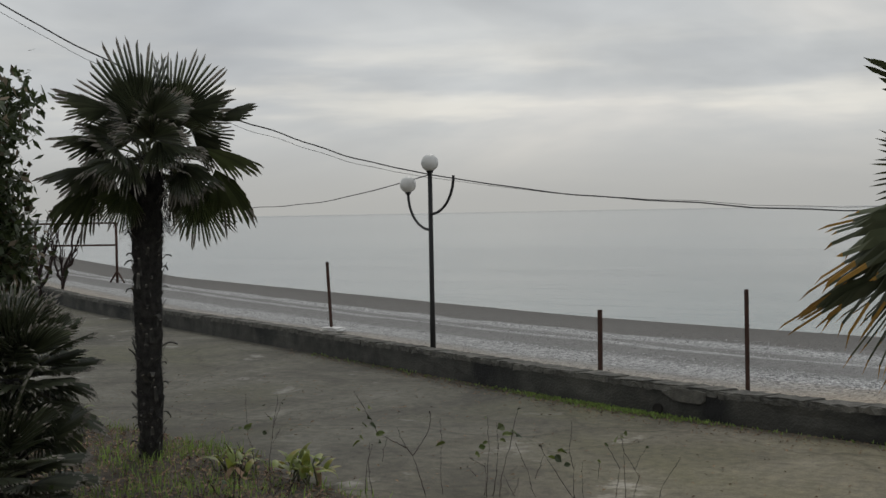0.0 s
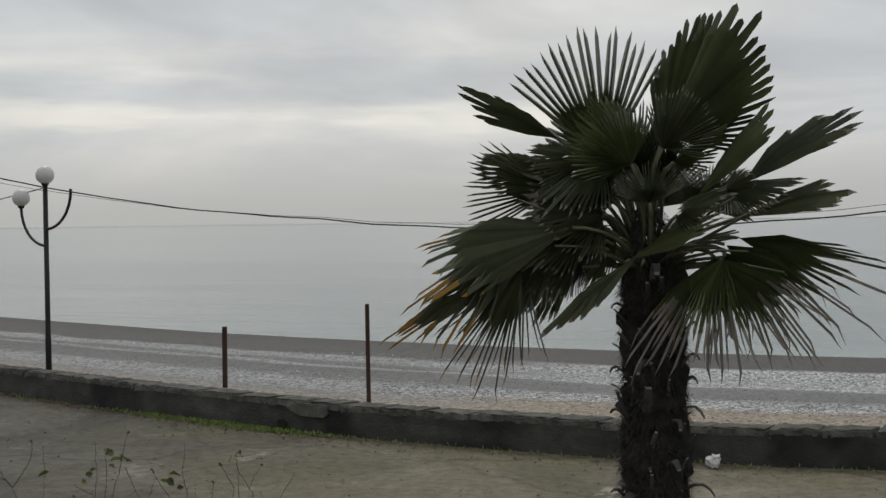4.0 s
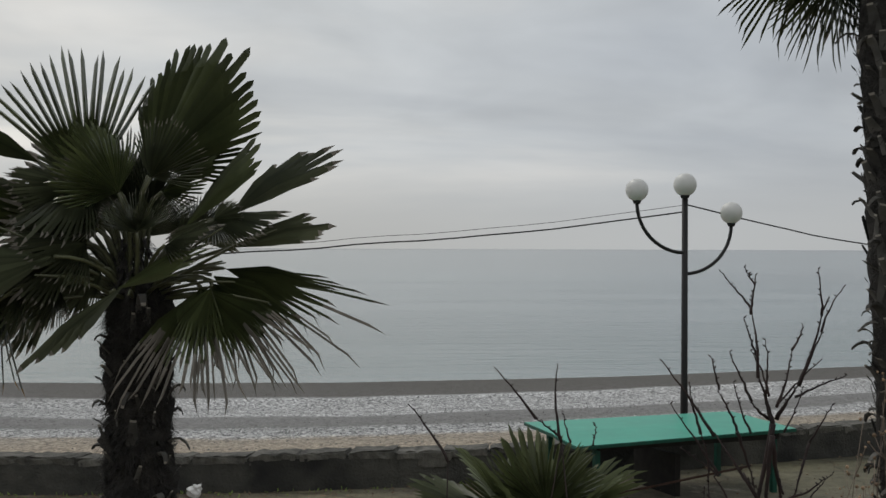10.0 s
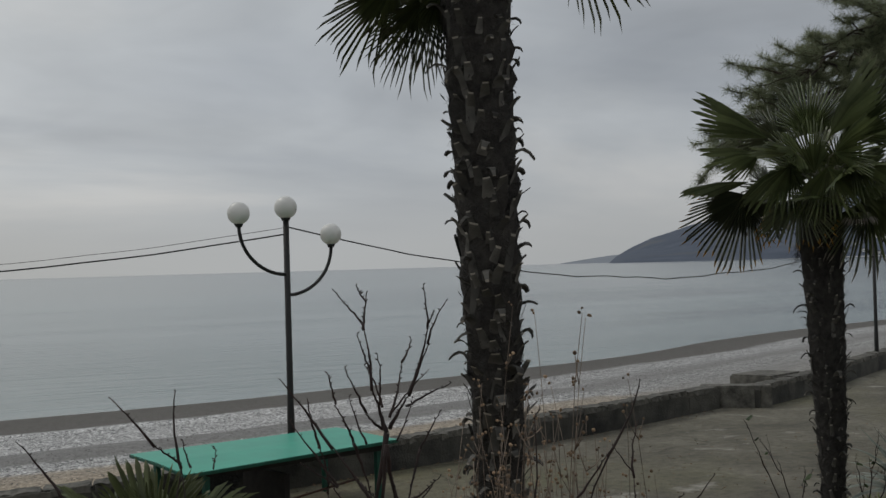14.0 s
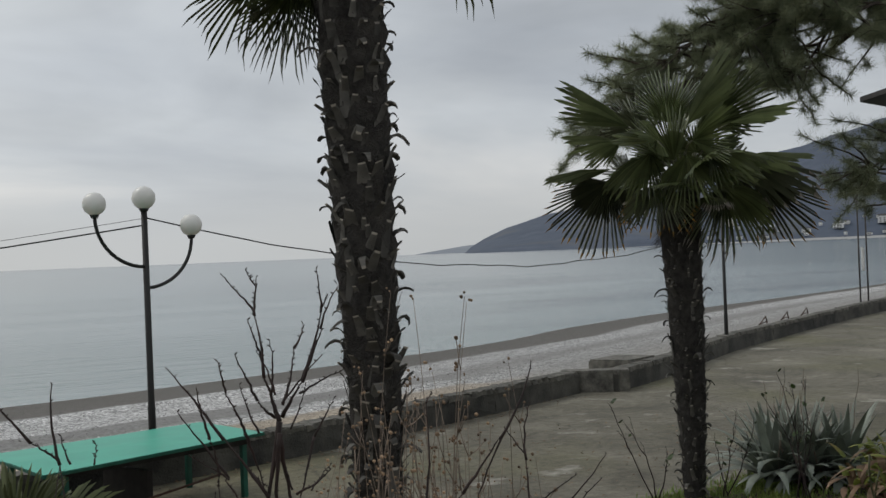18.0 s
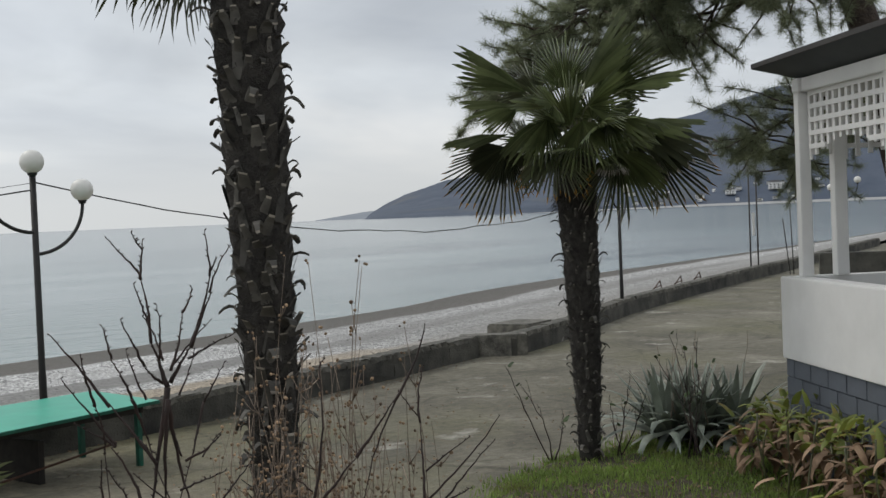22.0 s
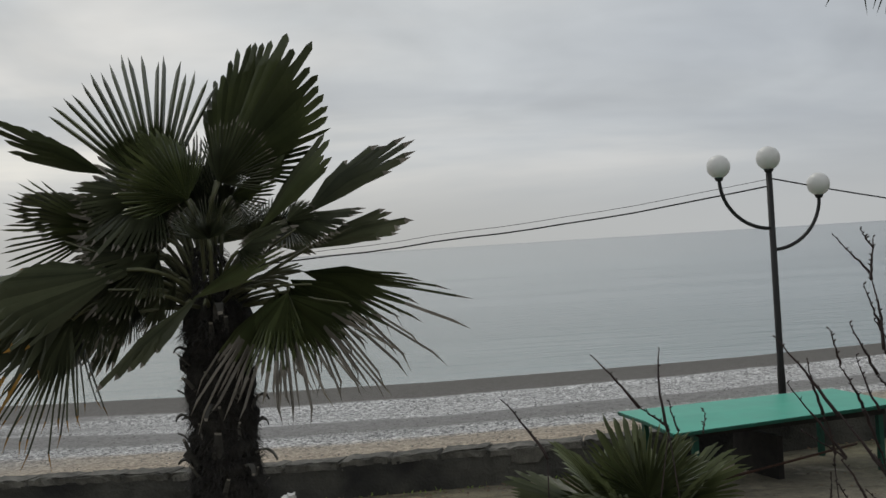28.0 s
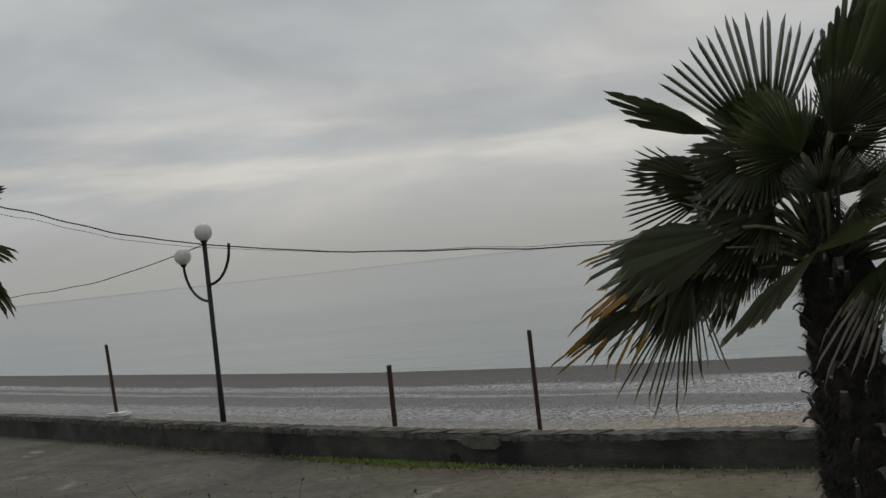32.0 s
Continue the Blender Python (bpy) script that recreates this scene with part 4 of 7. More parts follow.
# ---- palms ----
def fan_blade(bm, R, A, n, cup, droop, seed, ragged=0.12, tipdroop=0.0, x0=0.0, tipfrac=0.78, joined=0.5, side=0.22, strap=1.0):
    """A fan leaf in its own plane: pleated segments joined near the stalk, then free straps of even width with short points."""
    r = random.Random(seed)
    hub = Vector((x0, 0, 0))

    def at(a, rad, lift=0.0, extra=0.0):
        q = rad / R
        x, y = math.cos(a) * rad, math.sin(a) * rad
        z = cup * abs(math.sin(a)) * rad - droop * R * q * q + lift - extra * R
        return hub + Vector((x * (1 - 0.10 * droop * q), y, z))

    da = 2 * A / n
    up = 0.038 * R
    # narrow, withered straps lie flatter than fresh ones
    flat = 1.0 if strap > 0.9 else 0.35
    jb = [min(joined, 0.86) * r.uniform(0.9, 1.1) * (1 - side * abs(1 - 2 * i / n) ** 2) for i in range(n + 1)]
    for i in range(n):
        a = -A + (i + 0.5) * da
        short = 1 - side * (abs(a) / A) ** 2
        L = max(R * short * r.uniform(1 - ragged, 1), R * max(jb[i], jb[i + 1]) * 1.12)
        broken = r.random() < 2.2 * tipdroop
        ex = tipdroop * (r.uniform(0.7, 1.2) if broken else r.uniform(0.1, 0.6))
        wob = r.uniform(-0.3, 0.3) * da * (1 + 3 * tipdroop + 3 * (1 - strap))
        J = R * (jb[i] + jb[i + 1]) / 2
        half = 0.5 * da * J * r.uniform(0.8, 1.0)
        # each segment stands by itself, so that its tone can differ from the next
        h = bm.verts.new(at(0, 0.01 * R))
        lo = bm.verts.new(at(a - da * 0.5, R * jb[i], -up * 0.5))
        hi = bm.verts.new(at(a + da * 0.5, R * jb[i + 1], -up * 0.5))
        mid = bm.verts.new(at(a, J + 0.02 * R, up))
        faces = [((h, lo, mid), 0), ((h, mid, hi), 0)]
        prev = (lo, mid, hi)
        for u, wk in ((0.45, 0.98), (0.84, 0.8)):
            rad = J + (L - J) * u
            hw = half * wk * strap ** (0.5 + u) / rad
            e = ex * (u ** 2.2)
            cur = (bm.verts.new(at(a - hw + wob * u, rad, -up * 0.3 * flat, e)), bm.verts.new(at(a + wob * u, rad, up * 0.6 * flat, e)), bm.verts.new(at(a + hw + wob * u, rad, -up * 0.3 * flat, e)))
            mi = 1 if J + (L - J) * (u - 0.2) > R * short * tipfrac else 0
            faces += [((prev[0], cur[0], cur[1], prev[1]), mi), ((prev[1], cur[1], cur[2], prev[2]), mi)]
            prev = cur
        tip = bm.verts.new(at(a + wob * (1.4 + 3 * tipdroop), L, 0, ex * 1.4))
        faces += [((prev[0], tip, prev[1]), 1), ((prev[1], tip, prev[2]), 1)]
        for q, mi in faces:
            f = bm.faces.new(q)
            f.material_index = mi


def frond_mesh(name, p, R, A, n, cup, droop, seed, mats, tipdroop=0.0, bend=0.0, tipfrac=0.78, ragged=0.12, joined=0.5):
    bm = bmesh.new()
    pts = [(p * k / 5, 0, bend * p * (k / 5 - (k / 5) ** 2)) for k in range(6)]
    tube(bm, pts, [0.016, 0.014, 0.012, 0.011, 0.01, 0.009], 5, mi=2)
    fan_blade(bm, R, A, n, cup, droop, seed, ragged, tipdroop, p, tipfrac, joined)
    me = bpy.data.meshes.new(name)
    bm.to_mesh(me)
    bm.free()
    for m in mats:
        me.materials.append(m)
    return me


def frame_of(d, ref):
    """A pose whose x runs along d and whose z leans to ref."""
    x = Vector(d).normalized()
    z = Vector(ref) - x * x.dot(Vector(ref))
    if z.length < 1e-3:
        z = Vector((0, 0.3, 1)) - x * x.dot(Vector((0, 0.3, 1)))
    z.normalize()
    y = z.cross(x)
    return Matrix((x, y, z)).transposed().to_4x4()


def trunk_mesh(h, r0, r1, lean, seed, rings=60, rough=0.12):
    bm = bmesh.new()
    r = random.Random(seed)
    sides = 18
    prev = None
    for i in range(rings + 1):
        u = i / rings
        rad = r0 + (r1 - r0) * u
        c = Vector((lean[0] * u * u, lean[1] * u * u, h * u))
        ring = []
        for k in range(sides):
            a = k * 2 * math.pi / sides
            q = rad * (1 + rough * noise.noise(Vector((math.cos(a) * 2.2, math.sin(a) * 2.2, u * h * 5 + seed))) + rough * 0.7 * r.uniform(-1, 1))
            ring.append(bm.verts.new(c + Vector((math.cos(a) * q, math.sin(a) * q, 0))))
        if prev:
            for k in range(sides):
                f = bm.faces.new((prev[k], prev[(k + 1) % sides], ring[(k + 1) % sides], ring[k]))
                f.smooth = True
        prev = ring
    bm.faces.new(prev)
    return bm


def fibre_mesh(h, r0, r1, lean, seed, count, length, z0=0.0):
    """Loose brown hairs that hang out of the trunk's sheath."""
    bm = bmesh.new()
    r = random.Random(seed)
    for _ in range(count):
        u = r.uniform(z0, 1)
        a = r.uniform(0, 6.283)
        rad = (r0 + (r1 - r0) * u) * 0.98
        o = Vector((math.cos(a), math.sin(a), 0))
        s = Vector((-math.sin(a), math.cos(a), 0))
        p = Vector((lean[0] * u * u, lean[1] * u * u, h * u)) + o * rad
        L = length * r.uniform(0.4, 1.2)
        w = 0.006
        tip = p + o * L * r.uniform(0.2, 0.8) + s * r.uniform(-0.4, 0.4) * L + Vector((0, 0, -L * r.uniform(0.0, 0.9)))
        v = [bm.verts.new(p + s * w), bm.verts.new(p - s * w), bm.verts.new(tip)]
        bm.faces.new(v)
    return bm


def stub_mesh(prof):
    """The cut foot of an old leaf: a strap that leaves the trunk and curls over, with a pale cut end."""
    bm = bmesh.new()
    prev = None
    for x, w, z in prof:
        cur = [bm.verts.new((x, -w, z)), bm.verts.new((x, w, z)), bm.verts.new((x - 0.002, w * 0.8, z - 0.007)), bm.verts.new((x - 0.002, -w * 0.8, z - 0.007))]
        if prev:
            for k in range(4):
                bm.faces.new((prev[k], prev[(k + 1) % 4], cur[(k + 1) % 4], cur[k]))
        else:
            bm.faces.new(cur[::-1])
        prev = cur
    bm.faces.new(prev).material_index = 1
    me = bpy.data.meshes.new("leaf_stub")
    bm.to_mesh(me)
    bm.free()
    me.materials.append(M_STUB)
    me.materials.append(M_CUT)
    return me


STUBS = [stub_mesh(p) for p in (
    [(0, 0.014, -0.02), (0.02, 0.012, 0.004), (0.04, 0.010, 0.014), (0.058, 0.008, 0.008), (0.068, 0.006, -0.008)],
    [(0, 0.015, -0.02), (0.016, 0.012, 0.006), (0.032, 0.010, 0.03), (0.044, 0.008, 0.05)],
    [(0, 0.012, -0.01), (0.03, 0.010, 0.004), (0.058, 0.007, 0.006), (0.082, 0.005, -0.006), (0.10, 0.004, -0.026)],
    [(0, 0.011, -0.03), (0.012, 0.009, 0.01), (0.022, 0.008, 0.04), (0.036, 0.006, 0.058)])]


def add_stubs(palm, h, r0, r1, lean, seed, count, size, z0, z1, broad):
    r = random.Random(seed)
    for i in range(count):
        u = z0 + (z1 - z0) * (i + r.random()) / count
        a = i * 2.399 + r.uniform(-0.35, 0.35)
        rad = (r0 + (r1 - r0) * u) * 0.93
        s = size * r.uniform(0.6, 1.35)
        m = Matrix.Translation((lean[0] * u * u + math.cos(a) * rad, lean[1] * u * u + math.sin(a) * rad, h * u)) @ pose(0, 0, 0, r.uniform(-20, 20), r.uniform(-18, 22), math.degrees(a)) @ Matrix.Diagonal((s, s * broad * r.uniform(0.7, 1.2), s * r.uniform(0.7, 1.4), 1))
        shared("leaf_stub", r.choices(STUBS, (3, 4, 1, 5))[0], palm, m)


def crown_random(palm, centre, seed, n, R, p, lo, hi, mats, drymats, dry=0.2, sx=1.0, keep=None):
    """Fronds round the head: upright in the middle, level, then hanging below."""
    r = random.Random(seed)
    kinds = []
    for k in range(7):
        kinds.append(frond_mesh("frond", p * r.uniform(0.85, 1.15), R * r.uniform(0.88, 1.08), radians(r.uniform(84, 112)), 32, r.uniform(-0.45, 0.05), r.uniform(0.03, 0.22), seed * 31 + k, mats, r.uniform(0.0, 0.25), 0.2))
    hang = [frond_mesh("frond", p * 0.9, R * r.uniform(0.85, 1.0), radians(r.uniform(70, 95)), 30, r.uniform(-0.5, -0.1), r.uniform(0.18, 0.34), seed * 37 + k, drymats, r.uniform(0.05, 0.25), 0.2, 0.66) for k in range(3)]
    for i in range(n):
        u = (i + 0.5) / n
        el = hi + (lo - hi) * u ** 0.85 + r.uniform(-8, 8)
        az = i * 137.5 + r.uniform(-18, 18)
        d = Vector((math.cos(radians(az)) * math.cos(radians(el)) * sx, math.sin(radians(az)) * math.cos(radians(el)), math.sin(radians(el))))
        if keep and not keep(d):
            continue
        me = r.choice(hang) if u > 1 - dry else r.choice(kinds)
        ref = Vector((r.uniform(-0.5, 0.5), r.uniform(-0.5, 0.5), 1.0)) + (Vector((-d.x, -d.y, 0)) * 0.8 if el > 30 else Vector((0, 0, 0)))
        s = r.uniform(0.85, 1.1)
        shared("frond", me, palm, Matrix.Translation(Vector(centre) + d * 0.04) @ frame_of(d, ref) @ Matrix.Scale(s, 4))


PALE = [M_FROND_L, M_FROND_L, M_PETIOLE]
GREENS = [M_FROND, M_FROND, M_PETIOLE]
DARKS = [M_FROND_D, M_TIPG, M_PETIOLE]
YELLOW = [M_FROND_D, M_TIP, M_PETIOLE]
GREYTIP = [M_FROND, M_TIPG, M_PETIOLE]


def palm_tree(at, label, h, r0, r1, lean, seed, stubs, stub_size, fibres=500, fibre_len=0.09, z_fib=0.0, rough=0.12, broad=1.3):
    palm = thing("palm_tree", at, label, "palm tree")
    part("trunk", trunk_mesh(h, r0, r1, lean, seed, rough=rough), M_TRUNK, palm, "dark fibrous trunk")
    part("trunk_fibre", fibre_mesh(h, r0, r1, lean, seed + 5, fibres, fibre_len, z_fib), M_TRUNK, palm)["kind"] = "stuff"
    add_stubs(palm, h, r0, r1, lean, seed + 9, stubs, stub_size, 0.03, 0.98, broad)
    return palm


# fan palm before the rubbish: fronds set one by one
def set_frond(palm, foot, hub, tip, half, face, seed, mats, joined=0.5, fold=-0.3, droop=0.08, tipdroop=0.05, side=0.4, n=34, tipfrac=0.8, ragged=0.14, strap=1.0):
    """A frond whose stalk curves from the heart to the blade's hub; the blade runs from hub to tip."""
    foot, hub, tip = Vector(foot), Vector(hub), Vector(tip)
    bm = bmesh.new()
    d = (tip - hub).normalized()
    c1 = foot + Vector((0, 0, 0.35 * (hub - foot).length))
    c2 = hub - d * 0.3 * (hub - foot).length
    pts = []
    for k in range(8):
        q = k / 7
        pts.append(foot * (1 - q) ** 3 + c1 * 3 * q * (1 - q) ** 2 + c2 * 3 * q * q * (1 - q) + hub * q ** 3)
    tube(bm, pts, [0.02, 0.015, 0.012, 0.011, 0.011, 0.01, 0.01, 0.009], 5, mi=2)
    blade = bmesh.new()
    fan_blade(blade, (tip - hub).length, radians(half), n, fold, droop, seed, ragged, tipdroop, 0.0, tipfrac, joined, side, strap)
    blade.transform(Matrix.Translation(hub) @ frame_of(d, face))
    me = bpy.data.meshes.new("frond")
    blade.to_mesh(me)
    blade.free()
    bm.from_mesh(me)
    bm.to_mesh(me)
    bm.free()
    for m in mats:
        me.materials.append(m)
    shared("frond", me, palm, Matrix())


PB = Vector((-0.71, 5.75, 0.0))
palm_b = palm_tree(PB, "fan palm with yellowed leaf tips and a thick shaggy trunk", 2.66, 0.172, 0.145, (-0.01, 0.02), 3, 170, 1.15, 9000, 0.085, 0.2, rough=0.24)
HB = Vector((-0.03, 0.0, 2.65))
# blade hub and tip seen from the heart, half spread, facing, leaf tone, joined share, fold, droop, droop of the tips, shorter sides, where the tips discolour, raggedness
def frond_b(hub, tip, half, face, mats, joined, fold, droop, td, side, tipfrac, ragged):
    a = math.atan2(hub[1], hub[0])
    foot = HB + Vector((0.05 * math.cos(a), 0.05 * math.sin(a), -0.12))
    torn = mats in (YELLOW, GREYTIP)
    set_frond(palm_b, foot, HB + Vector(hub), HB + Vector(tip), half, face, 100 + len(palm_b.children), mats, joined * 0.68, fold, droop, td, side, max(9, int(half / (2.1 if torn else 2.2))), tipfrac, ragged, 0.86 if torn else 1.0)


frond_b((0.07, -0.05, 0.51), (0.40, 0.08, 1.26), 46, (-0.5, -0.85, 0.15), GREENS, 1, -0.32, 0.04, 0, 0.42, 0.82, 0.16)
frond_b((0.08, 0.10, 0.56), (0.57, 0.20, 0.85), 46, (-0.3, -0.9, 0.3), GREENS, 0.66, -0.2, 0.02, 0, 0.3, 0.82, 0.3)
frond_b((-0.22, 0.07, 0.46), (-0.35, 0.14, 1.16), 41, (0.2, -1, 0.12), GREENS, 0.66, -0.05, 0.02, 0, 0.12, 0.82, 0.1)
frond_b((-0.19, -0.10, 0.44), (-0.51, -0.40, 0.27), 62, (-0.1, -0.5, 0.85), DARKS, 0.6, -0.35, 0.08, 0.05, 0.4, 0.9, 0.25)
frond_b((-0.05, -0.10, 0.43), (-0.25, -0.30, 0.71), 70, (0.1, -0.75, 0.6), GREENS, 0.8, -0.3, 0.1, 0.02, 0.3, 0.82, 0.14)
frond_b((-0.41, -0.08, 0.56), (-0.92, -0.16, 0.85), 20, (0.35, -0.6, 0.75), GREENS, 0.66, -0.3, 0.02, 0, 0.42, 0.82, 0.14)
frond_b((-0.43, -0.11, 0.32), (-0.92, -0.21, 0.36), 40, (0.12, -0.97, 0.3), GREENS, 0.5, -0.12, 0.02, 0, 0.2, 0.82, 0.14)
frond_b((-0.44, 0.03, 0.40), (-0.87, -0.05, 0.49), 44, (0.2, -0.6, 0.8), DARKS, 0.62, -0.3, 0.05, 0, 0.35, 0.82, 0.14)
frond_b((-0.30, -0.33, 0.13), (-1.12, -0.50, 0.08), 34, (0, -0.62, 0.78), YELLOW, 0.85, -0.32, 0.14, 0.06, 0.3, 0.82, 0.22)
frond_b((-0.49, -0.30, 0.07), (-1.21, -0.50, -0.27), 34, (-0.1, -0.62, 0.78), YELLOW, 0.66, -0.3, 0.14, 0.08, 0.3, 0.74, 0.3)
frond_b((-0.62, -0.36, -0.09), (-1.24, -0.60, -0.40), 10, (-0.1, -0.6, 0.8), YELLOW, 0.75, -0.3, 0.06, 0.05, 0.3, 0.62, 0.25)
frond_b((-0.54, -0.34, -0.07), (-0.93, -0.50, -0.64), 34, (-0.1, -0.85, 0.45), YELLOW, 0.36, -0.2, 0.06, 0.08, 0.25, 0.74, 0.3)
frond_b((-0.57, -0.20, -0.06), (-0.73, -0.30, -0.69), 30, (0.1, -0.9, 0.3), YELLOW, 0.36, -0.2, 0.06, 0.08, 0.25, 0.94, 0.3)
frond_b((0.00, -0.30, -0.00), (-0.48, -0.60, -0.40), 13, (-0.45, -0.6, 0.6), DARKS, 0.8, -0.4, 0.02, 0.06, 0.4, 0.86, 0.35)
frond_b((-0.04, -0.30, -0.02), (0.45, -0.30, 0.25), 15, (-0.5, -0.6, 0.6), GREYTIP, 0.8, -0.35, 0.03, 0.03, 0.4, 0.86, 0.25)
frond_b((0.23, 0.00, 0.26), (0.60, 0.05, 0.76), 18, (-0.75, -0.5, 0.35), GREENS, 0.9, -0.4, 0.02, 0, 0.35, 0.82, 0.2)
frond_b((0.44, -0.02, 0.32), (1.03, 0.10, 0.68), 26, (-0.45, -0.5, 0.75), DARKS, 0.55, 0.3, 0.05, 0.03, 0.2, 0.88, 0.35)
frond_b((0.38, -0.06, 0.31), (0.74, -0.20, 0.35), 40, (0, -0.4, 0.9), DARKS, 0.55, -0.3, 0.05, 0, 0.3, 0.82, 0.14)
frond_b((0.38, -0.08, 0.30), (0.34, -0.34, 0.18), 100, (-0.1, -0.45, 0.85), DARKS, 0.32, -0.2, 0.06, 0, 0.3, 0.82, 0.14)
frond_b((0.45, 0.04, 0.17), (1.04, 0.10, 0.32), 20, (-0.25, -0.55, 0.8), DARKS, 0.66, 0.2, 0.06, 0.03, 0.3, 0.86, 0.3)
frond_b((0.41, 0.15, 0.07), (1.34, 0.15, -0.11), 20, (0, -0.6, 0.75), GREYTIP, 0.4, -0.3, 0.05, 0.05, 0.35, 0.7, 0.4)
frond_b((0.36, 0.05, 0.04), (1.14, -0.05, -0.34), 34, (0.2, -0.6, 0.75), GREYTIP, 0.4, -0.3, 0.1, 0.16, 0.2, 0.5, 0.45)
frond_b((0.33, -0.20, -0.01), (0.57, -0.62, -0.49), 70, (0.05, -0.62, 0.72), GREYTIP, 0.6, -0.3, 0.12, 0.16, 0.15, 0.52, 0.45)
frond_b((0.37, -0.12, 0.01), (0.78, -0.30, -0.41), 48, (0.2, -0.62, 0.7), GREYTIP, 0.5, -0.25, 0.1, 0.2, 0.2, 0.5, 0.5)
frond_b((0.38, -0.22, -0.01), (0.14, -0.55, -0.44), 40, (-0.25, -0.75, 0.55), GREYTIP, 0.5, -0.25, 0.1, 0.12, 0.25, 0.66, 0.45)
frond_b((-0.19, 0.20, 0.25), (-0.66, 0.50, 0.48), 76, (0.1, -0.7, 0.7), DARKS, 0.62, -0.3, 0.08, 0.03, 0.35, 0.82, 0.14)
frond_b((0.18, 0.30, 0.24), (0.33, 0.70, 0.45), 60, (0.1, -0.7, 0.7), DARKS, 0.62, -0.3, 0.08, 0.03, 0.35, 0.82, 0.14)
frond_b((-0.33, 0.15, 0.06), (-0.91, 0.35, -0.08), 66, (0.1, -0.7, 0.7), DARKS, 0.62, -0.3, 0.08, 0.03, 0.35, 0.82, 0.14)
frond_b((-0.19, -0.15, 0.19), (-0.46, -0.42, 0.18), 72, (0.1, -0.7, 0.7), DARKS, 0.62, -0.3, 0.08, 0.03, 0.35, 0.82, 0.14)
frond_b((-0.15, -0.05, 0.30), (-0.39, -0.20, 0.42), 70, (0.1, -0.7, 0.7), DARKS, 0.62, -0.3, 0.08, 0.03, 0.35, 0.82, 0.14)
frond_b((-0.25, -0.10, 0.44), (-0.54, -0.25, 0.50), 66, (0.1, -0.7, 0.7), DARKS, 0.62, -0.3, 0.08, 0.03, 0.35, 0.82, 0.14)
frond_b((-0.23, 0.10, 0.39), (-0.57, 0.20, 0.32), 66, (0.1, -0.7, 0.7), DARKS, 0.62, -0.3, 0.08, 0.03, 0.35, 0.82, 0.14)
frond_b((0.08, 0.03, 0.35), (0.13, 0.03, 0.71), 40, (0.4, -0.85, 0.2), DARKS, 0.55, -0.3, 0.02, 0, 0.4, 0.82, 0.14)
frond_b((-0.00, 0.03, 0.35), (-0.12, 0.06, 0.67), 44, (0.3, -0.9, 0.2), DARKS, 0.55, -0.2, 0.02, 0, 0.4, 0.82, 0.14)
frond_b((0.14, -0.10, 0.43), (0.40, -0.28, 0.57), 60, (-0.3, -0.6, 0.7), GREENS, 0.45, -0.3, 0.04, 0, 0.35, 0.82, 0.14)
frond_b((0.16, -0.15, 0.18), (0.40, -0.40, 0.30), 50, (-0.2, -0.45, 0.9), DARKS, 0.5, -0.3, 0.1, 0, 0.35, 0.82, 0.14)
frond_b((-0.06, -0.05, 0.40), (-0.33, -0.20, 0.52), 60, (0.1, -0.8, 0.5), DARKS, 0.7, -0.3, 0.06, 0, 0.3, 0.82, 0.14)
frond_b((-0.18, -0.05, 0.30), (-0.51, -0.15, 0.35), 60, (0.1, -0.85, 0.4), DARKS, 0.7, -0.3, 0.06, 0, 0.3, 0.82, 0.14)
frond_b((-0.32, -0.05, 0.14), (-0.72, -0.15, 0.08), 54, (0.05, -0.7, 0.7), DARKS, 0.7, -0.3, 0.08, 0.04, 0.3, 0.82, 0.14)
frond_b((-0.43, -0.10, 0.04), (-0.77, -0.30, -0.11), 60, (0, -0.75, 0.6), DARKS, 0.66, -0.3, 0.1, 0.06, 0.3, 0.82, 0.14)
frond_b((-0.25, -0.15, 0.14), (-0.63, -0.30, 0.08), 60, (0, -0.6, 0.75), DARKS, 0.8, -0.25, 0.1, 0.04, 0.3, 0.82, 0.14)
frond_b((-0.29, -0.10, 0.06), (-0.66, -0.20, -0.09), 56, (0, -0.7, 0.7), DARKS, 0.8, -0.25, 0.1, 0.05, 0.3, 0.82, 0.14)
frond_b((-0.22, 0.00, 0.17), (-0.56, 0.00, 0.12), 56, (0, -0.7, 0.7), DARKS, 0.8, -0.25, 0.1, 0.03, 0.3, 0.82, 0.14)
frond_b((-0.30, -0.20, -0.02), (-0.39, -0.30, -0.22), 50, (0.1, -0.9, 0.3), DARKS, 0.5, -0.2, 0.06, 0.06, 0.3, 0.9, 0.3)
frond_b((0.10, -0.20, 0.49), (0.28, -0.30, 0.74), 70, (0, -0.9, 0.35), DARKS, 0.45, -0.2, 0.05, 0.02, 0.3, 0.82, 0.14)
frond_b((-0.04, -0.20, 0.42), (-0.16, -0.25, 0.70), 56, (0.1, -0.85, 0.45), GREENS, 0.8, -0.25, 0.06, 0, 0.3, 0.82, 0.14)
frond_b((0.38, -0.10, 0.30), (0.53, -0.15, 0.35), 85, (0, -0.75, 0.6), DARKS, 0.35, -0.2, 0.04, 0.02, 0.2, 0.82, 0.14)
frond_b((0.04, -0.20, 0.24), (0.02, -0.30, 0.44), 80, (0, -0.9, 0.4), DARKS, 0.4, -0.2, 0.05, 0.04, 0.2, 0.82, 0.14)
frond_b((-0.16, -0.10, 0.26), (-0.57, -0.15, 0.48), 52, (0.1, -0.8, 0.55), DARKS, 0.8, -0.3, 0.05, 0.02, 0.3, 0.82, 0.14)
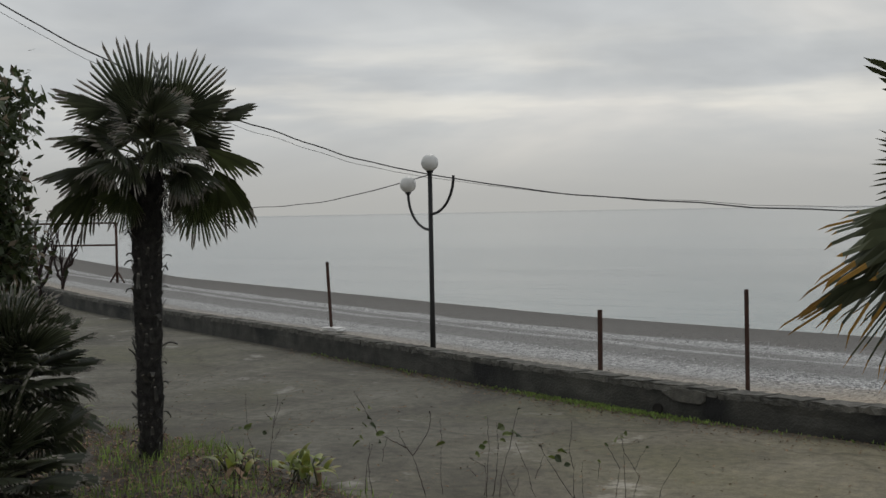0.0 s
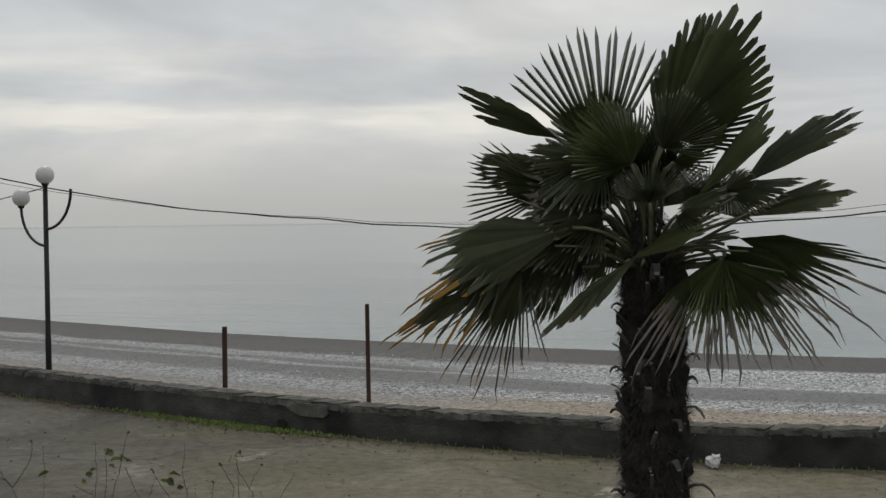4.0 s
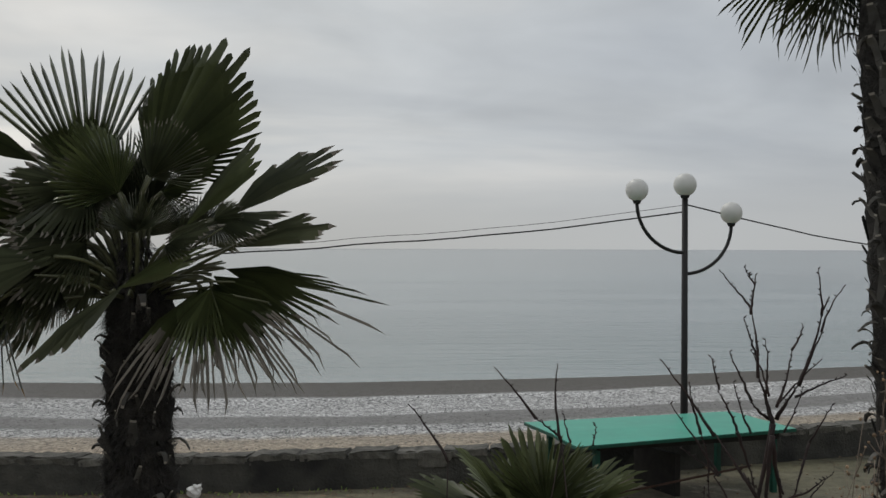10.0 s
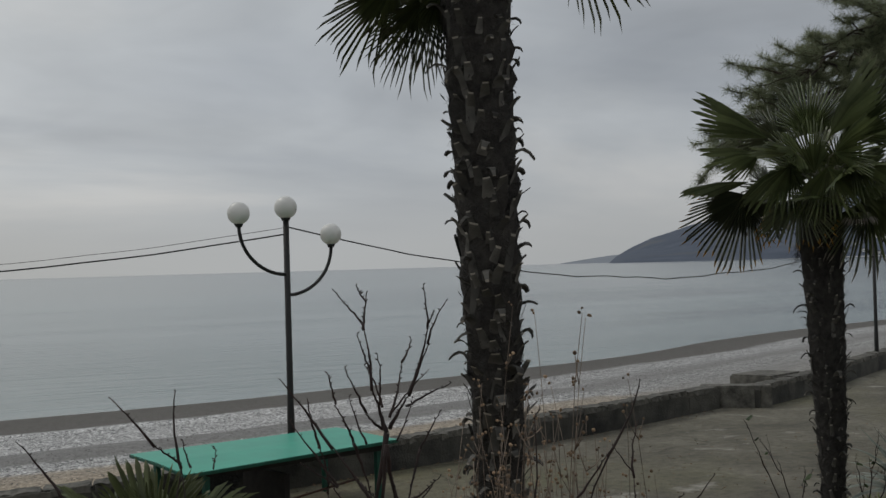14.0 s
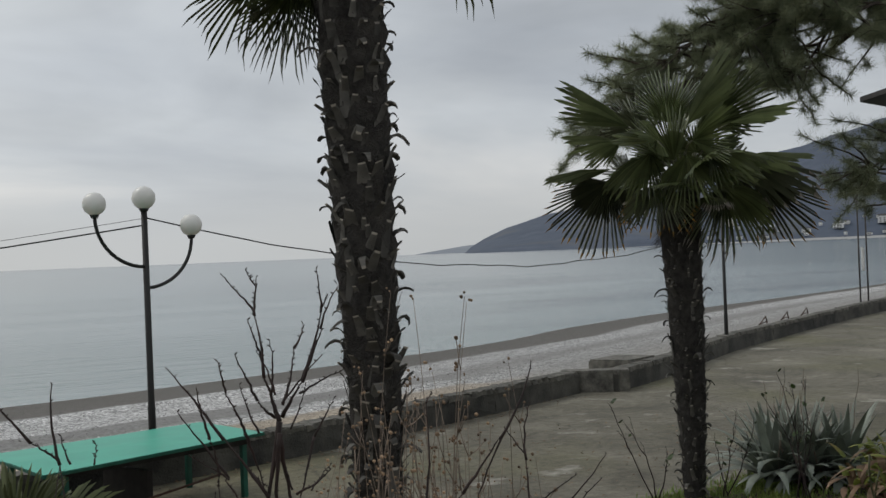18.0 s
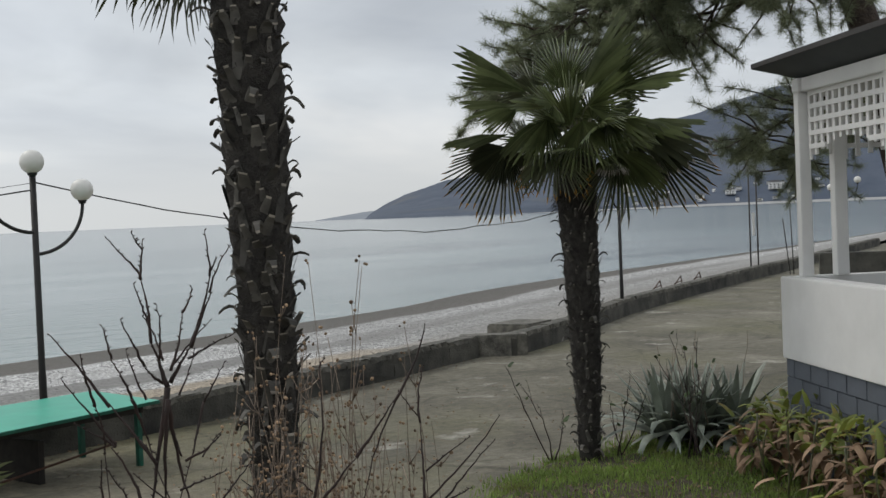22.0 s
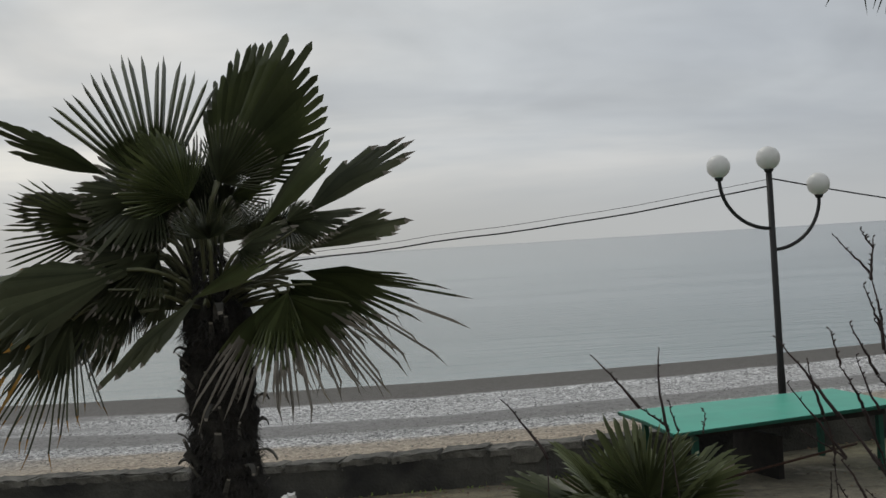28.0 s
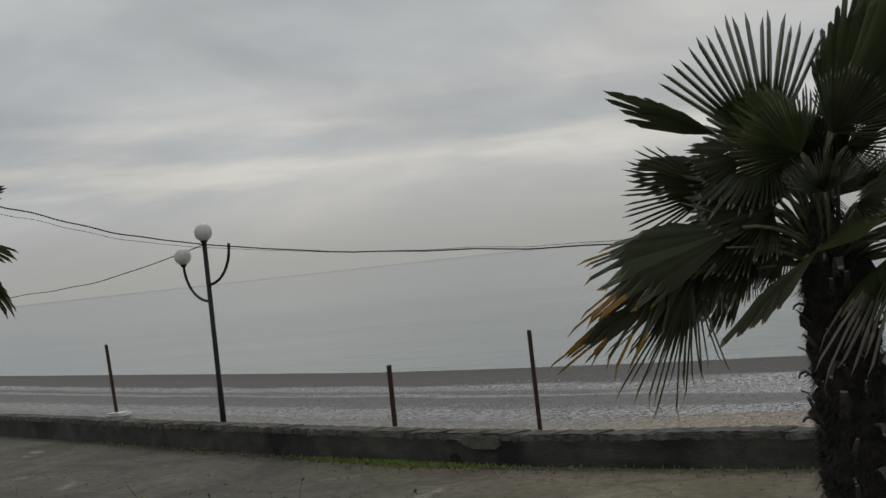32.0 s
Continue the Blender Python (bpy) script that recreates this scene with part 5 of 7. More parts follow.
frond_b((-0.13, -0.10, 0.07), (-0.38, -0.15, -0.08), 56, (0, -0.8, 0.55), DARKS, 0.6, -0.2, 0.06, 0.05, 0.3, 0.82, 0.14)
frond_b((0.22, 0.10, 0.25), (0.20, 0.15, 0.43), 80, (0, -0.9, 0.4), DARKS, 0.5, -0.2, 0.05, 0.04, 0.2, 0.82, 0.14)
frond_b((-0.05, 0.10, 0.44), (0.01, 0.15, 0.77), 50, (0.1, -0.9, 0.2), DARKS, 0.7, -0.2, 0.03, 0, 0.3, 0.82, 0.14)
frond_b((-0.19, 0.25, 0.34), (-0.73, 0.30, 0.43), 58, (0.1, -0.95, 0.2), DARKS, 1, -0.15, 0.04, 0.02, 0.3, 0.82, 0.14)
frond_b((-0.19, 0.25, 0.45), (-0.59, 0.30, 0.65), 46, (0.1, -0.95, 0.2), DARKS, 1, -0.15, 0.04, 0.02, 0.3, 0.82, 0.14)
frond_b((0.02, 0.25, 0.22), (0.10, 0.30, 0.58), 66, (0.1, -0.95, 0.2), DARKS, 0.9, -0.15, 0.04, 0.02, 0.3, 0.82, 0.14)
frond_b((-0.25, 0.20, 0.17), (-0.67, 0.25, 0.18), 50, (0.1, -0.95, 0.2), DARKS, 1, -0.15, 0.04, 0.02, 0.3, 0.82, 0.14)
frond_b((-0.22, 0.15, 0.02), (-0.49, 0.20, -0.08), 60, (0.1, -0.95, 0.2), DARKS, 0.9, -0.15, 0.04, 0.03, 0.3, 0.82, 0.14)
frond_b((0.27, 0.20, 0.23), (0.45, 0.25, 0.43), 60, (0.1, -0.95, 0.2), DARKS, 0.7, -0.15, 0.04, 0.03, 0.3, 0.82, 0.14)
# bare dead stalks and sheath fibre in the heart
rb = random.Random(8)
for k in range(26):
    bm = bmesh.new()
    az, el = rb.uniform(0, 360) if k % 3 else rb.uniform(-50, 30), rb.uniform(-12, 50)
    L = rb.uniform(0.35, 0.75)
    d = Vector((math.cos(radians(az)) * math.cos(radians(el)), math.sin(radians(az)) * math.cos(radians(el)), math.sin(radians(el))))
    o = HB + Vector((d.x * 0.06, d.y * 0.06, -0.08))
    e_ = o + d * L + Vector((0, 0, rb.uniform(-0.06, 0.02)))
    tube(bm, [o, o.lerp(e_, 0.35) + Vector((0, 0, 0.03)), o.lerp(e_, 0.7) + Vector((0, 0, 0.03)), e_], [0.014, 0.009, 0.007, 0.004], 5)
    part("dead_stalk", bm, M_PETIOLE, palm_b)
bm = fibre_mesh(0.42, 0.13, 0.07, (0, 0), 77, 900, 0.14)
bm.transform(Matrix.Translation(HB + Vector((0, 0, -0.2))))
part("heart_fibre", bm, M_TRUNK, palm_b)["kind"] = "stuff"


def crown_set(palm, heart, fronds, towards, seed, joined):
    """A crown of fronds set one by one; towards is the level direction that broad fronds turn their faces to."""
    tw = Vector(towards).normalized()
    heart = Vector(heart)

    def fr(hub, tip, half, kind, mats):
        face = {"c": tw + Vector((0, 0, 0.3)), "e": Vector((0, 0, 1)) + tw * 0.35, "d": Vector((0, 0, 0.85)) + tw * 0.5, "n": tw * 0.5 + Vector((tw.y, -tw.x, 0.1)) * 0.85}[kind]
        a = math.atan2(hub[1], hub[0])
        low = tip[2] < hub[2] - 0.1
        set_frond(palm, heart + Vector((0.08 * math.cos(a), 0.08 * math.sin(a), -0.15)), heart + Vector(hub), heart + Vector(tip), half * 1.15, face, seed + len(palm.children), mats, joined, -0.5, 0.07, 0.12 if low else 0.03, 0.4, max(14, int(half / 2.0)), 0.8, 0.2)

    fronds(fr)


PA = Vector((-10.55, 8.93, 0.02))
palm_a = palm_tree(PA, "fan palm with a dense dark crown on a slim trunk", 3.3, 0.125, 0.18, (-0.02, 0.05), 11, 160, 1.5, 2600, 0.12)


def fronds_a(fr):
    fr((-0.03, -0.03, 0.43), (-0.23, -0.27, 1.41), 62, "c", DARKS)
    fr((0.08, 0.24, 0.44), (0.36, 0.57, 1.28), 72, "c", DARKS)
    fr((-0.17, -0.35, 0.55), (-0.43, -0.96, 0.81), 46, "d", DARKS)
    fr((0.44, 0.51, 0.43), (0.88, 0.88, 0.71), 26, "e", DARKS)
    fr((-0.13, -0.46, 0.23), (-0.31, -1.13, 0.25), 42, "d", DARKS)
    fr((-0.24, -0.43, -0.06), (-0.58, -1.15, -0.16), 42, "e", DARKS)
    fr((-0.36, -0.42, -0.24), (-0.65, -1.06, -0.73), 42, "d", GREYTIP)
    fr((0.07, -0.38, -0.33), (0.06, -0.69, -0.78), 60, "c", GREYTIP)
    fr((0.39, 0.46, 0.13), (0.95, 0.96, -0.06), 30, "d", GREYTIP)
    fr((0.54, 0.48, -0.11), (0.98, 0.68, -0.80), 42, "d", GREYTIP)
    fr((0.49, 0.26, -0.37), (0.76, 0.28, -0.99), 60, "c", GREYTIP)
    fr((0.37, -0.18, 0.18), (0.97, -0.25, 0.04), 70, "d", DARKS)
    fr((0.26, -0.16, 0.47), (0.62, -0.35, 0.82), 84, "d", DARKS)
    fr((-0.48, 0.06, 0.30), (-1.13, -0.09, 0.62), 60, "c", DARKS)
    fr((0.02, 0.64, 0.30), (0.10, 1.34, 0.40), 60, "c", DARKS)
    fr((-0.16, 0.43, -0.23), (-0.00, 1.23, -0.39), 60, "c", DARKS)
    fr((-0.56, -0.05, -0.09), (-1.27, -0.26, -0.36), 60, "c", DARKS)
    fr((0.35, 0.25, 0.52), (0.82, 0.50, 0.81), 56, "d", DARKS)
    fr((0.17, -0.41, 0.00), (0.29, -1.04, -0.14), 66, "d", DARKS)
    fr((0.52, -0.01, -0.07), (1.08, 0.04, -0.33), 56, "d", DARKS)


crown_set(palm_a, (0.09, 0.00, 3.43), fronds_a, (0.76, -0.65, 0), 500, 0.5)
crown_random(palm_a, (0.05, 0.0, 3.42), 21, 18, 0.46, 0.40, -30, 80, DARKS, GREYTIP, 0.2)
bm = fibre_mesh(0.9, 0.24, 0.3, (0, 0), 78, 1800, 0.2)
bm.transform(Matrix.Translation((-0.02, 0.05, 2.62)))
part("heart_fibre", bm, M_TRUNK, palm_a)["kind"] = "stuff"

PD = Vector((9.10, 9.54, 0.03))
palm_d = palm_tree(PD, "fan palm with a wide green crown in the lawn", 3.32, 0.112, 0.235, (-0.06, 0.02), 13, 250, 1.35, 2200, 0.08)


def fronds_d(fr):
    fr((-0.46, 0.43, 0.66), (-1.08, 0.89, 1.30), 30, "d", PALE)
    fr((-0.64, 0.33, 0.49), (-1.33, 0.58, 0.60), 50, "d", PALE)
    fr((-0.60, 0.57, 0.21), (-1.25, 1.05, 0.19), 18, "e", PALE)
    fr((-0.76, 0.44, 0.07), (-1.34, 0.72, -0.60), 62, "c", YELLOW)
    fr((-0.57, -0.15, 0.00), (-1.00, -0.29, -0.49), 72, "d", YELLOW)
    fr((0.04, -0.45, -0.03), (0.03, -0.99, -0.70), 76, "d", GREYTIP)
    fr((0.30, -0.29, 0.27), (0.90, -1.00, 0.31), 26, "e", PALE)
    fr((0.44, -0.28, 0.21), (1.08, -1.03, 0.10), 44, "d", DARKS)
    fr((0.64, -0.33, 0.03), (1.11, -0.92, -0.54), 50, "c", YELLOW)
    fr((-0.02, 0.01, 0.63), (0.28, -0.26, 1.57), 34, "n", PALE)
    fr((0.05, -0.18, 0.61), (0.42, -0.82, 1.15), 44, "c", PALE)
    fr((0.17, -0.44, 0.62), (0.53, -1.06, 0.84), 22, "e", PALE)
    fr((-0.08, 0.21, 0.68), (-0.07, 0.21, 1.39), 60, "c", PALE)
    fr((-0.39, -0.18, 0.24), (-0.77, -0.23, 0.78), 60, "c", PALE)
    fr((-0.37, -0.34, 0.29), (-0.57, -0.84, -0.21), 66, "d", GREENS)
    fr((-0.56, -0.02, 0.34), (-1.17, 0.01, -0.11), 62, "d", PALE)
    fr((-0.13, -0.43, 0.34), (0.05, -1.15, 0.23), 56, "d", GREENS)
    fr((-0.10, 0.65, 0.69), (-0.24, 1.20, 1.10), 60, "c", DARKS)
    fr((0.45, 0.13, 0.75), (1.04, 0.12, 1.22), 60, "c", DARKS)
    fr((0.52, 0.05, 0.18), (1.35, -0.18, -0.18), 60, "c", DARKS)
    fr((-0.16, 0.70, 0.15), (-0.33, 1.42, -0.16), 60, "c", DARKS)
    fr((0.24, 0.46, 0.78), (0.51, 0.62, 1.36), 60, "c", DARKS)
    fr((-0.39, -0.45, 0.42), (-0.46, -1.08, 0.59), 50, "n", PALE)
    fr((-0.65, -0.21, 0.44), (-1.19, -0.39, 0.58), 60, "d", PALE)


crown_set(palm_d, (0.03, -0.08, 3.40), fronds_d, (-0.69, -0.72, 0), 600, 0.42)
crown_random(palm_d, (0.0, -0.05, 3.36), 29, 16, 0.46, 0.42, -10, 80, PALE, GREYTIP, 0.2)
bm = fibre_mesh(0.6, 0.25, 0.2, (0, 0), 79, 1100, 0.18)
bm.transform(Matrix.Translation((-0.06, 0.02, 2.75)))
part("heart_fibre", bm, M_TRUNK, palm_d)["kind"] = "stuff"

PC = Vector((3.315, 6.10, 0.0))
palm_c = palm_tree(PC, "tall fan palm trunk studded with old leaf bases", 5.2, 0.108, 0.218, (-0.125, 0.02), 17, 560, 1.3, 3500, 0.06, 0.0, 0.17, 2.0)
crown_random(palm_c, (-0.05, 0.02, 5.27), 43, 40, 0.72, 0.55, 8, 78, GREENS, GREENS, 0.2)


def fronds_c(fr):
    fr((-0.44, 0.23, -0.75), (-0.85, 0.45, -1.21), 50, "c", GREENS)
    fr((-0.35, 0.07, -0.89), (-0.43, 0.11, -1.47), 64, "c", GREENS)
    fr((-0.09, 0.16, -0.64), (-0.64, 0.57, -1.03), 54, "c", DARKS)
    fr((-0.24, 0.02, -0.81), (-0.60, 0.21, -1.28), 46, "c", GREENS)
    fr((0.45, -0.24, -0.42), (0.99, -0.53, -0.92), 40, "c", GREENS)


crown_set(palm_c, (-0.05, 0.02, 5.25), fronds_c, (-0.47, -0.88, 0), 700, 0.26)

# ---- garden beds ----
def in_poly(x, y, poly):
    c = False
    for (x1, y1), (x2, y2) in zip(poly, poly[1:] + poly[:1]):
        if (y1 > y) != (y2 > y) and x < (x2 - x1) * (y - y1) / (y2 - y1) + x1:
            c = not c
    return c


def edge_dist(x, y, poly):
    best = 9.0
    for (x1, y1), (x2, y2) in zip(poly, poly[1:] + poly[:1]):
        dx, dy = x2 - x1, y2 - y1
        t = max(0, min(1, ((x - x1) * dx + (y - y1) * dy) / (dx * dx + dy * dy)))
        best = min(best, math.hypot(x - x1 - t * dx, y - y1 - t * dy))
    return best


LAWN = [(6.9, 7.6), (7.15, 8.95), (7.85, 9.5), (8.7, 9.8), (9.6, 10.0), (10.7, 10.1), (11.6, 10.0), (12.6, 9.0), (12.8, 5.0), (9.5, 3.5), (6.8, 5.0)]
BED = [(-17.5, 9.6), (-12.4, 10.3), (-10.9, 10.1), (-10.1, 10.0), (-9.2, 9.55), (-8.4, 9.15), (-7.3, 8.9), (-6.2, 8.2), (-5.6, 6.4), (-6.2, 3.0), (-17.5, 3.0)]


def bed_height(x, y, poly):
    d = edge_dist(x, y, poly)
    return 0.01 + 0.06 * min(d / 0.9, 1) + 0.03 * noise.noise(Vector((x * 1.3, y * 1.3, 2)))


def bed(name, poly, material, label, category):
    bm = bmesh.new()
    xs = [p[0] for p in poly]
    ys = [p[1] for p in poly]
    st = 0.22
    grid = {}
    for i in range(int((max(xs) - min(xs)) / st) + 2):
        for j in range(int((max(ys) - min(ys)) / st) + 2):
            x, y = min(xs) + i * st, min(ys) + j * st
            inside = in_poly(x, y, poly)
            d = edge_dist(x, y, poly)
            if inside or d < st * 1.3:
                jit = 0.06 * noise.noise(Vector((x * 3, y * 3, 5)))
                grid[i, j] = bm.verts.new((x + jit, y + jit, bed_height(x, y, poly) if inside else -0.03))
    for (i, j) in list(grid):
        q = [grid.get(k) for k in ((i, j), (i + 1, j), (i + 1, j + 1), (i, j + 1))]
        if all(q):
            f = bm.faces.new(q)
            f.smooth = True
    return tagged(mesh_object(name, bm, material), label, category, kind="structure")


bed("lawn_ground", LAWN, M_SOIL, "soil of the small lawn under the palm", "lawn soil")
bed("flower_bed", BED, M_SOIL, "flower bed soil covered with dry leaves", "flower bed")


def grass(name, poly, count, hmin, hmax, seed, keep, label, box_):
    bm = bmesh.new()
    r = random.Random(seed)
    n = 0
    tries = 0
    while n < count and tries < count * 12:
        tries += 1
        x, y = r.uniform(box_[0], box_[1]), r.uniform(box_[2], box_[3])
        if not in_poly(x + r.gauss(0, 0.16), y + r.gauss(0, 0.16), poly):
            continue
        if r.random() > keep(x, y):
            continue
        n += 1
        z = bed_height(x, y, poly) - 0.01 if in_poly(x, y, poly) else 0.0
        a = r.uniform(0, 6.283)
        h = r.uniform(hmin, hmax)
        w = r.uniform(0.004, 0.008)
        bx, by = math.cos(a) * w, math.sin(a) * w
        lx, ly = r.uniform(-0.5, 0.5) * h, r.uniform(-0.5, 0.5) * h
        v = [bm.verts.new((x - bx, y - by, z)), bm.verts.new((x + bx, y + by, z)), bm.verts.new((x + lx * 0.4 + bx * 0.6, y + ly * 0.4 + by * 0.6, z + h * 0.65)), bm.verts.new((x + lx * 0.4 - bx * 0.6, y + ly * 0.4 - by * 0.6, z + h * 0.65)), bm.verts.new((x + lx, y + ly, z + h))]
        bm.faces.new(v[:4])
        bm.faces.new((v[3], v[2], v[4]))
    return tagged(mesh_object(name, bm, M_GRASS), label, "grass", kind="stuff")


grass("lawn_grass", LAWN, 30000, 0.025, 0.085, 5, lambda x, y: 1.0 if noise.noise(Vector((x * 0.9, y * 0.9, 3))) + 0.4 * noise.noise(Vector((x * 3, y * 3, 7))) > 0.0 else 0.3, "short green grass round the palm and the agave", (6.8, 12.8, 6.0, 10.5))
grass("bed_grass", BED, 5000, 0.04, 0.15, 6, lambda x, y: 0.6 if noise.noise(Vector((x * 0.8, y * 0.8, 8))) > 0.05 else 0.14, "sparse green grass tufts in the flower bed", (-15, -5.6, 6.0, 10.4))


def litter(name, poly, count, seed, material, label, box_, z=None, size=(0.015, 0.04)):
    bm = bmesh.new()
    r = random.Random(seed)
    for _ in range(count):
        x, y = r.uniform(box_[0], box_[1]), r.uniform(box_[2], box_[3])
        if poly and not in_poly(x, y, poly):
            continue
        zz = (bed_height(x, y, poly) if poly else 0.012) + 0.012
        s = r.uniform(*size)
        m = pose(x, y, zz, r.uniform(-30, 30), r.uniform(-30, 30), r.uniform(0, 360))
        v = [bm.verts.new(m @ Vector(p)) for p in ((-s, 0, 0), (0, -s * 0.45, s * 0.25), (s, 0, 0.0), (0, s * 0.45, s * 0.2))]
        bm.faces.new(v)
    return tagged(mesh_object(name, bm, material), label, "leaf litter", kind="stuff")


litter("leaf_litter", BED, 9000, 3, M_CANNA_DRY, "dry brown leaves on the flower bed", (-15, -5.6, 6.0, 10.4))
litter("lawn_leaf_litter", LAWN, 1500, 4, M_CANNA_DRY, "dry leaves in the grass", (6.8, 12.8, 5.5, 10.5))


def wall_litter():
    """Leaves and grit swept against the foot of the wall and strewn over the paving."""
    bm = bmesh.new()
    r = random.Random(12)
    for k in range(5200):
        if k < 3000:
            x = r.gauss(-9, 4.5) if k < 1800 else r.uniform(-16, 14)
            y = wall_y(x) - abs(r.gauss(0, 0.28)) - 0.02
        else:
            x, y = r.uniform(-16, 15), r.uniform(9.5, 15)
            if y > wall_y(x) - 0.1:
                continue
        s = r.uniform(0.008, 0.028)
        m = pose(x, y, 0.016, r.uniform(-25, 25), r.uniform(-25, 25), r.uniform(0, 360))
        v = [bm.verts.new(m @ Vector(p)) for p in ((-s, 0, 0), (0, -s * 0.6, s * 0.3), (s, 0, 0.0), (0, s * 0.6, s * 0.2))]
        bm.faces.new(v)
    tagged(mesh_object("paving_litter", bm, M_SEED), "dry leaves and grit swept along the sea wall", "litter", kind="stuff")


wall_litter()



# ---- shrubs ----
def stem_path(r, a, b, n, wob):
    a, b = Vector(a), Vector(b)
    L = (b - a).length
    pts = []
    off = Vector((r.uniform(-1, 1), r.uniform(-1, 1), 0)) * L * 0.07
    for k in range(n + 1):
        u = k / n
        pts.append(a.lerp(b, u) + off * 4 * u * (1 - u) + Vector((r.uniform(-1, 1), r.uniform(-1, 1), r.uniform(-1, 1))) * wob * (1 if 0 < k < n else 0))
    return pts


def bare_shrub(at, label, stems, seed, r0=0.012, shoots=5, shoot_len=0.3, leaves=0, leaf_mat=None, leaf_size=0.04, material=None, buds=True, wob=0.012):
    """A shrub of bare jagged stems; stems: foot and tip, from the shrub's base."""
    r = random.Random(seed)
    sh = thing("shrub", at, label, "shrub")
    leaf_bm = bmesh.new() if leaves else None
    for a, b, *thick in stems:
        bm = bmesh.new()
        pts = stem_path(r, a, b, 9, wob * (0.6 if thick else 1))
        rad = [(thick[0] if thick else r0) * (1 - 0.72 * k / 9) for k in range(10)]
        tube(bm, pts, rad, 6)
        for s in range(shoots):
            k = r.randint(3, 8)
            p = pts[k]
            d = (pts[min(k + 1, 9)] - pts[k - 1]).normalized()
            side = Vector((r.uniform(-1, 1), r.uniform(-1, 1), r.uniform(0.1, 0.8)))
            q = p + (d * 0.9 + side * 0.6).normalized() * shoot_len * r.uniform(0.4, 1.2)
            sp = stem_path(r, p, q, 4, wob * 0.6)
            tube(bm, sp, [rad[k] * 0.6, rad[k] * 0.5, rad[k] * 0.45, rad[k] * 0.4, rad[k] * 0.3], 5)
            pts2 = sp[1:]
            if buds:
                for w in pts2:
                    o = Vector((r.uniform(-1, 1), r.uniform(-1, 1), 0.6)).normalized()
                    tube(bm, [w, w + o * 0.012, w + o * 0.022], [0.003, 0.0035, 0.001], 4)
        if buds:
            for w in pts[3:]:
                o = Vector((r.uniform(-1, 1), r.uniform(-1, 1), 0.5)).normalized()
                tube(bm, [w, w + o * 0.005, w + o * 0.010], [0.002, 0.0022, 0.0008], 4)
        part("stem", bm, material or M_TWIG, sh)
        for _ in range(leaves):
            k = r.randint(5, 9)
            p = pts[k] + Vector((r.uniform(-1, 1), r.uniform(-1, 1), r.uniform(-0.6, 0.6))) * 0.06
            m = Matrix.Translation(p) @ pose(0, 0, 0, r.uniform(-60, 60), r.uniform(-60, 60), r.uniform(0, 360))
            s = leaf_size * r.uniform(0.6, 1.3)
            v = [leaf_bm.verts.new(m @ Vector(q)) for q in ((0, 0, 0), (s * 0.45, -s * 0.42, -s * 0.12), (s, -s * 0.3, 0), (s * 1.35, 0, -s * 0.1), (s, s * 0.3, 0), (s * 0.45, s * 0.42, -s * 0.12))]
            leaf_bm.faces.new((v[0], v[1], v[2], v[3]))
            leaf_bm.faces.new((v[0], v[3], v[4], v[5]))
    if leaves:
        part("foliage", leaf_bm, leaf_mat or M_LEAF, sh, "few remaining green leaves")
    return sh


def polar(dist, az):
    return Vector((dist * math.sin(radians(az)), dist * math.cos(radians(az)), 0))


def facing(az, right, up, away=0.0):
    """A point right, up and away as seen from the porch towards az."""
    a = radians(az)
    return Vector((math.cos(a) * right + math.sin(a) * away, -math.sin(a) * right + math.cos(a) * away, up))


# bare bush by the green table; stems: sideways and height at foot and tip, thickness in millimetres
B1 = polar(3.5, 22.8)
f = lambda rt, up, aw=0.0: facing(22.8, rt, up, aw)
B1_FEET = [(0.03, 2.33, -0.03, 1.99, 12), (0.03, 2.30, 0.01, 1.99, 11), (0.03, 2.28, 0.08, 1.98, 10), (-0.07, 2.30, -0.02, 2.12, 7), (-0.16, 2.00, -0.16, 2.13, 6), (-0.08, 1.99, -0.15, 2.12, 5),
           (-0.05, 1.99, -0.13, 2.18, 8), (0.05, 1.98, -0.07, 2.10, 5), (0.13, 2.28, 0.07, 2.08, 6), (-0.15, 2.15, -0.17, 2.29, 6)]
B1_SHOOTS = [(0.03, 2.33, -0.01, 2.46, 10), (-0.01, 2.46, -0.03, 2.64, 7), (-0.03, 2.64, -0.02, 2.75, 6), (-0.03, 2.65, -0.12, 2.76, 5), (-0.02, 2.72, -0.05, 2.77, 4), (-0.01, 2.51, -0.05, 2.63, 5),
             (0.02, 2.41, -0.03, 2.54, 5), (0.01, 2.41, 0.01, 2.57, 5), (0.02, 2.34, -0.03, 2.39, 7), (-0.03, 2.39, -0.09, 2.53, 6), (-0.03, 2.30, -0.08, 2.44, 5), (0.04, 2.38, 0.08, 2.54, 6),
             (0.08, 2.54, 0.11, 2.61, 5), (0.04, 2.34, 0.10, 2.44, 9), (0.10, 2.44, 0.16, 2.64, 8), (0.16, 2.64, 0.18, 2.69, 5), (0.16, 2.64, 0.15, 2.77, 5), (0.10, 2.44, 0.16, 2.59, 7)]
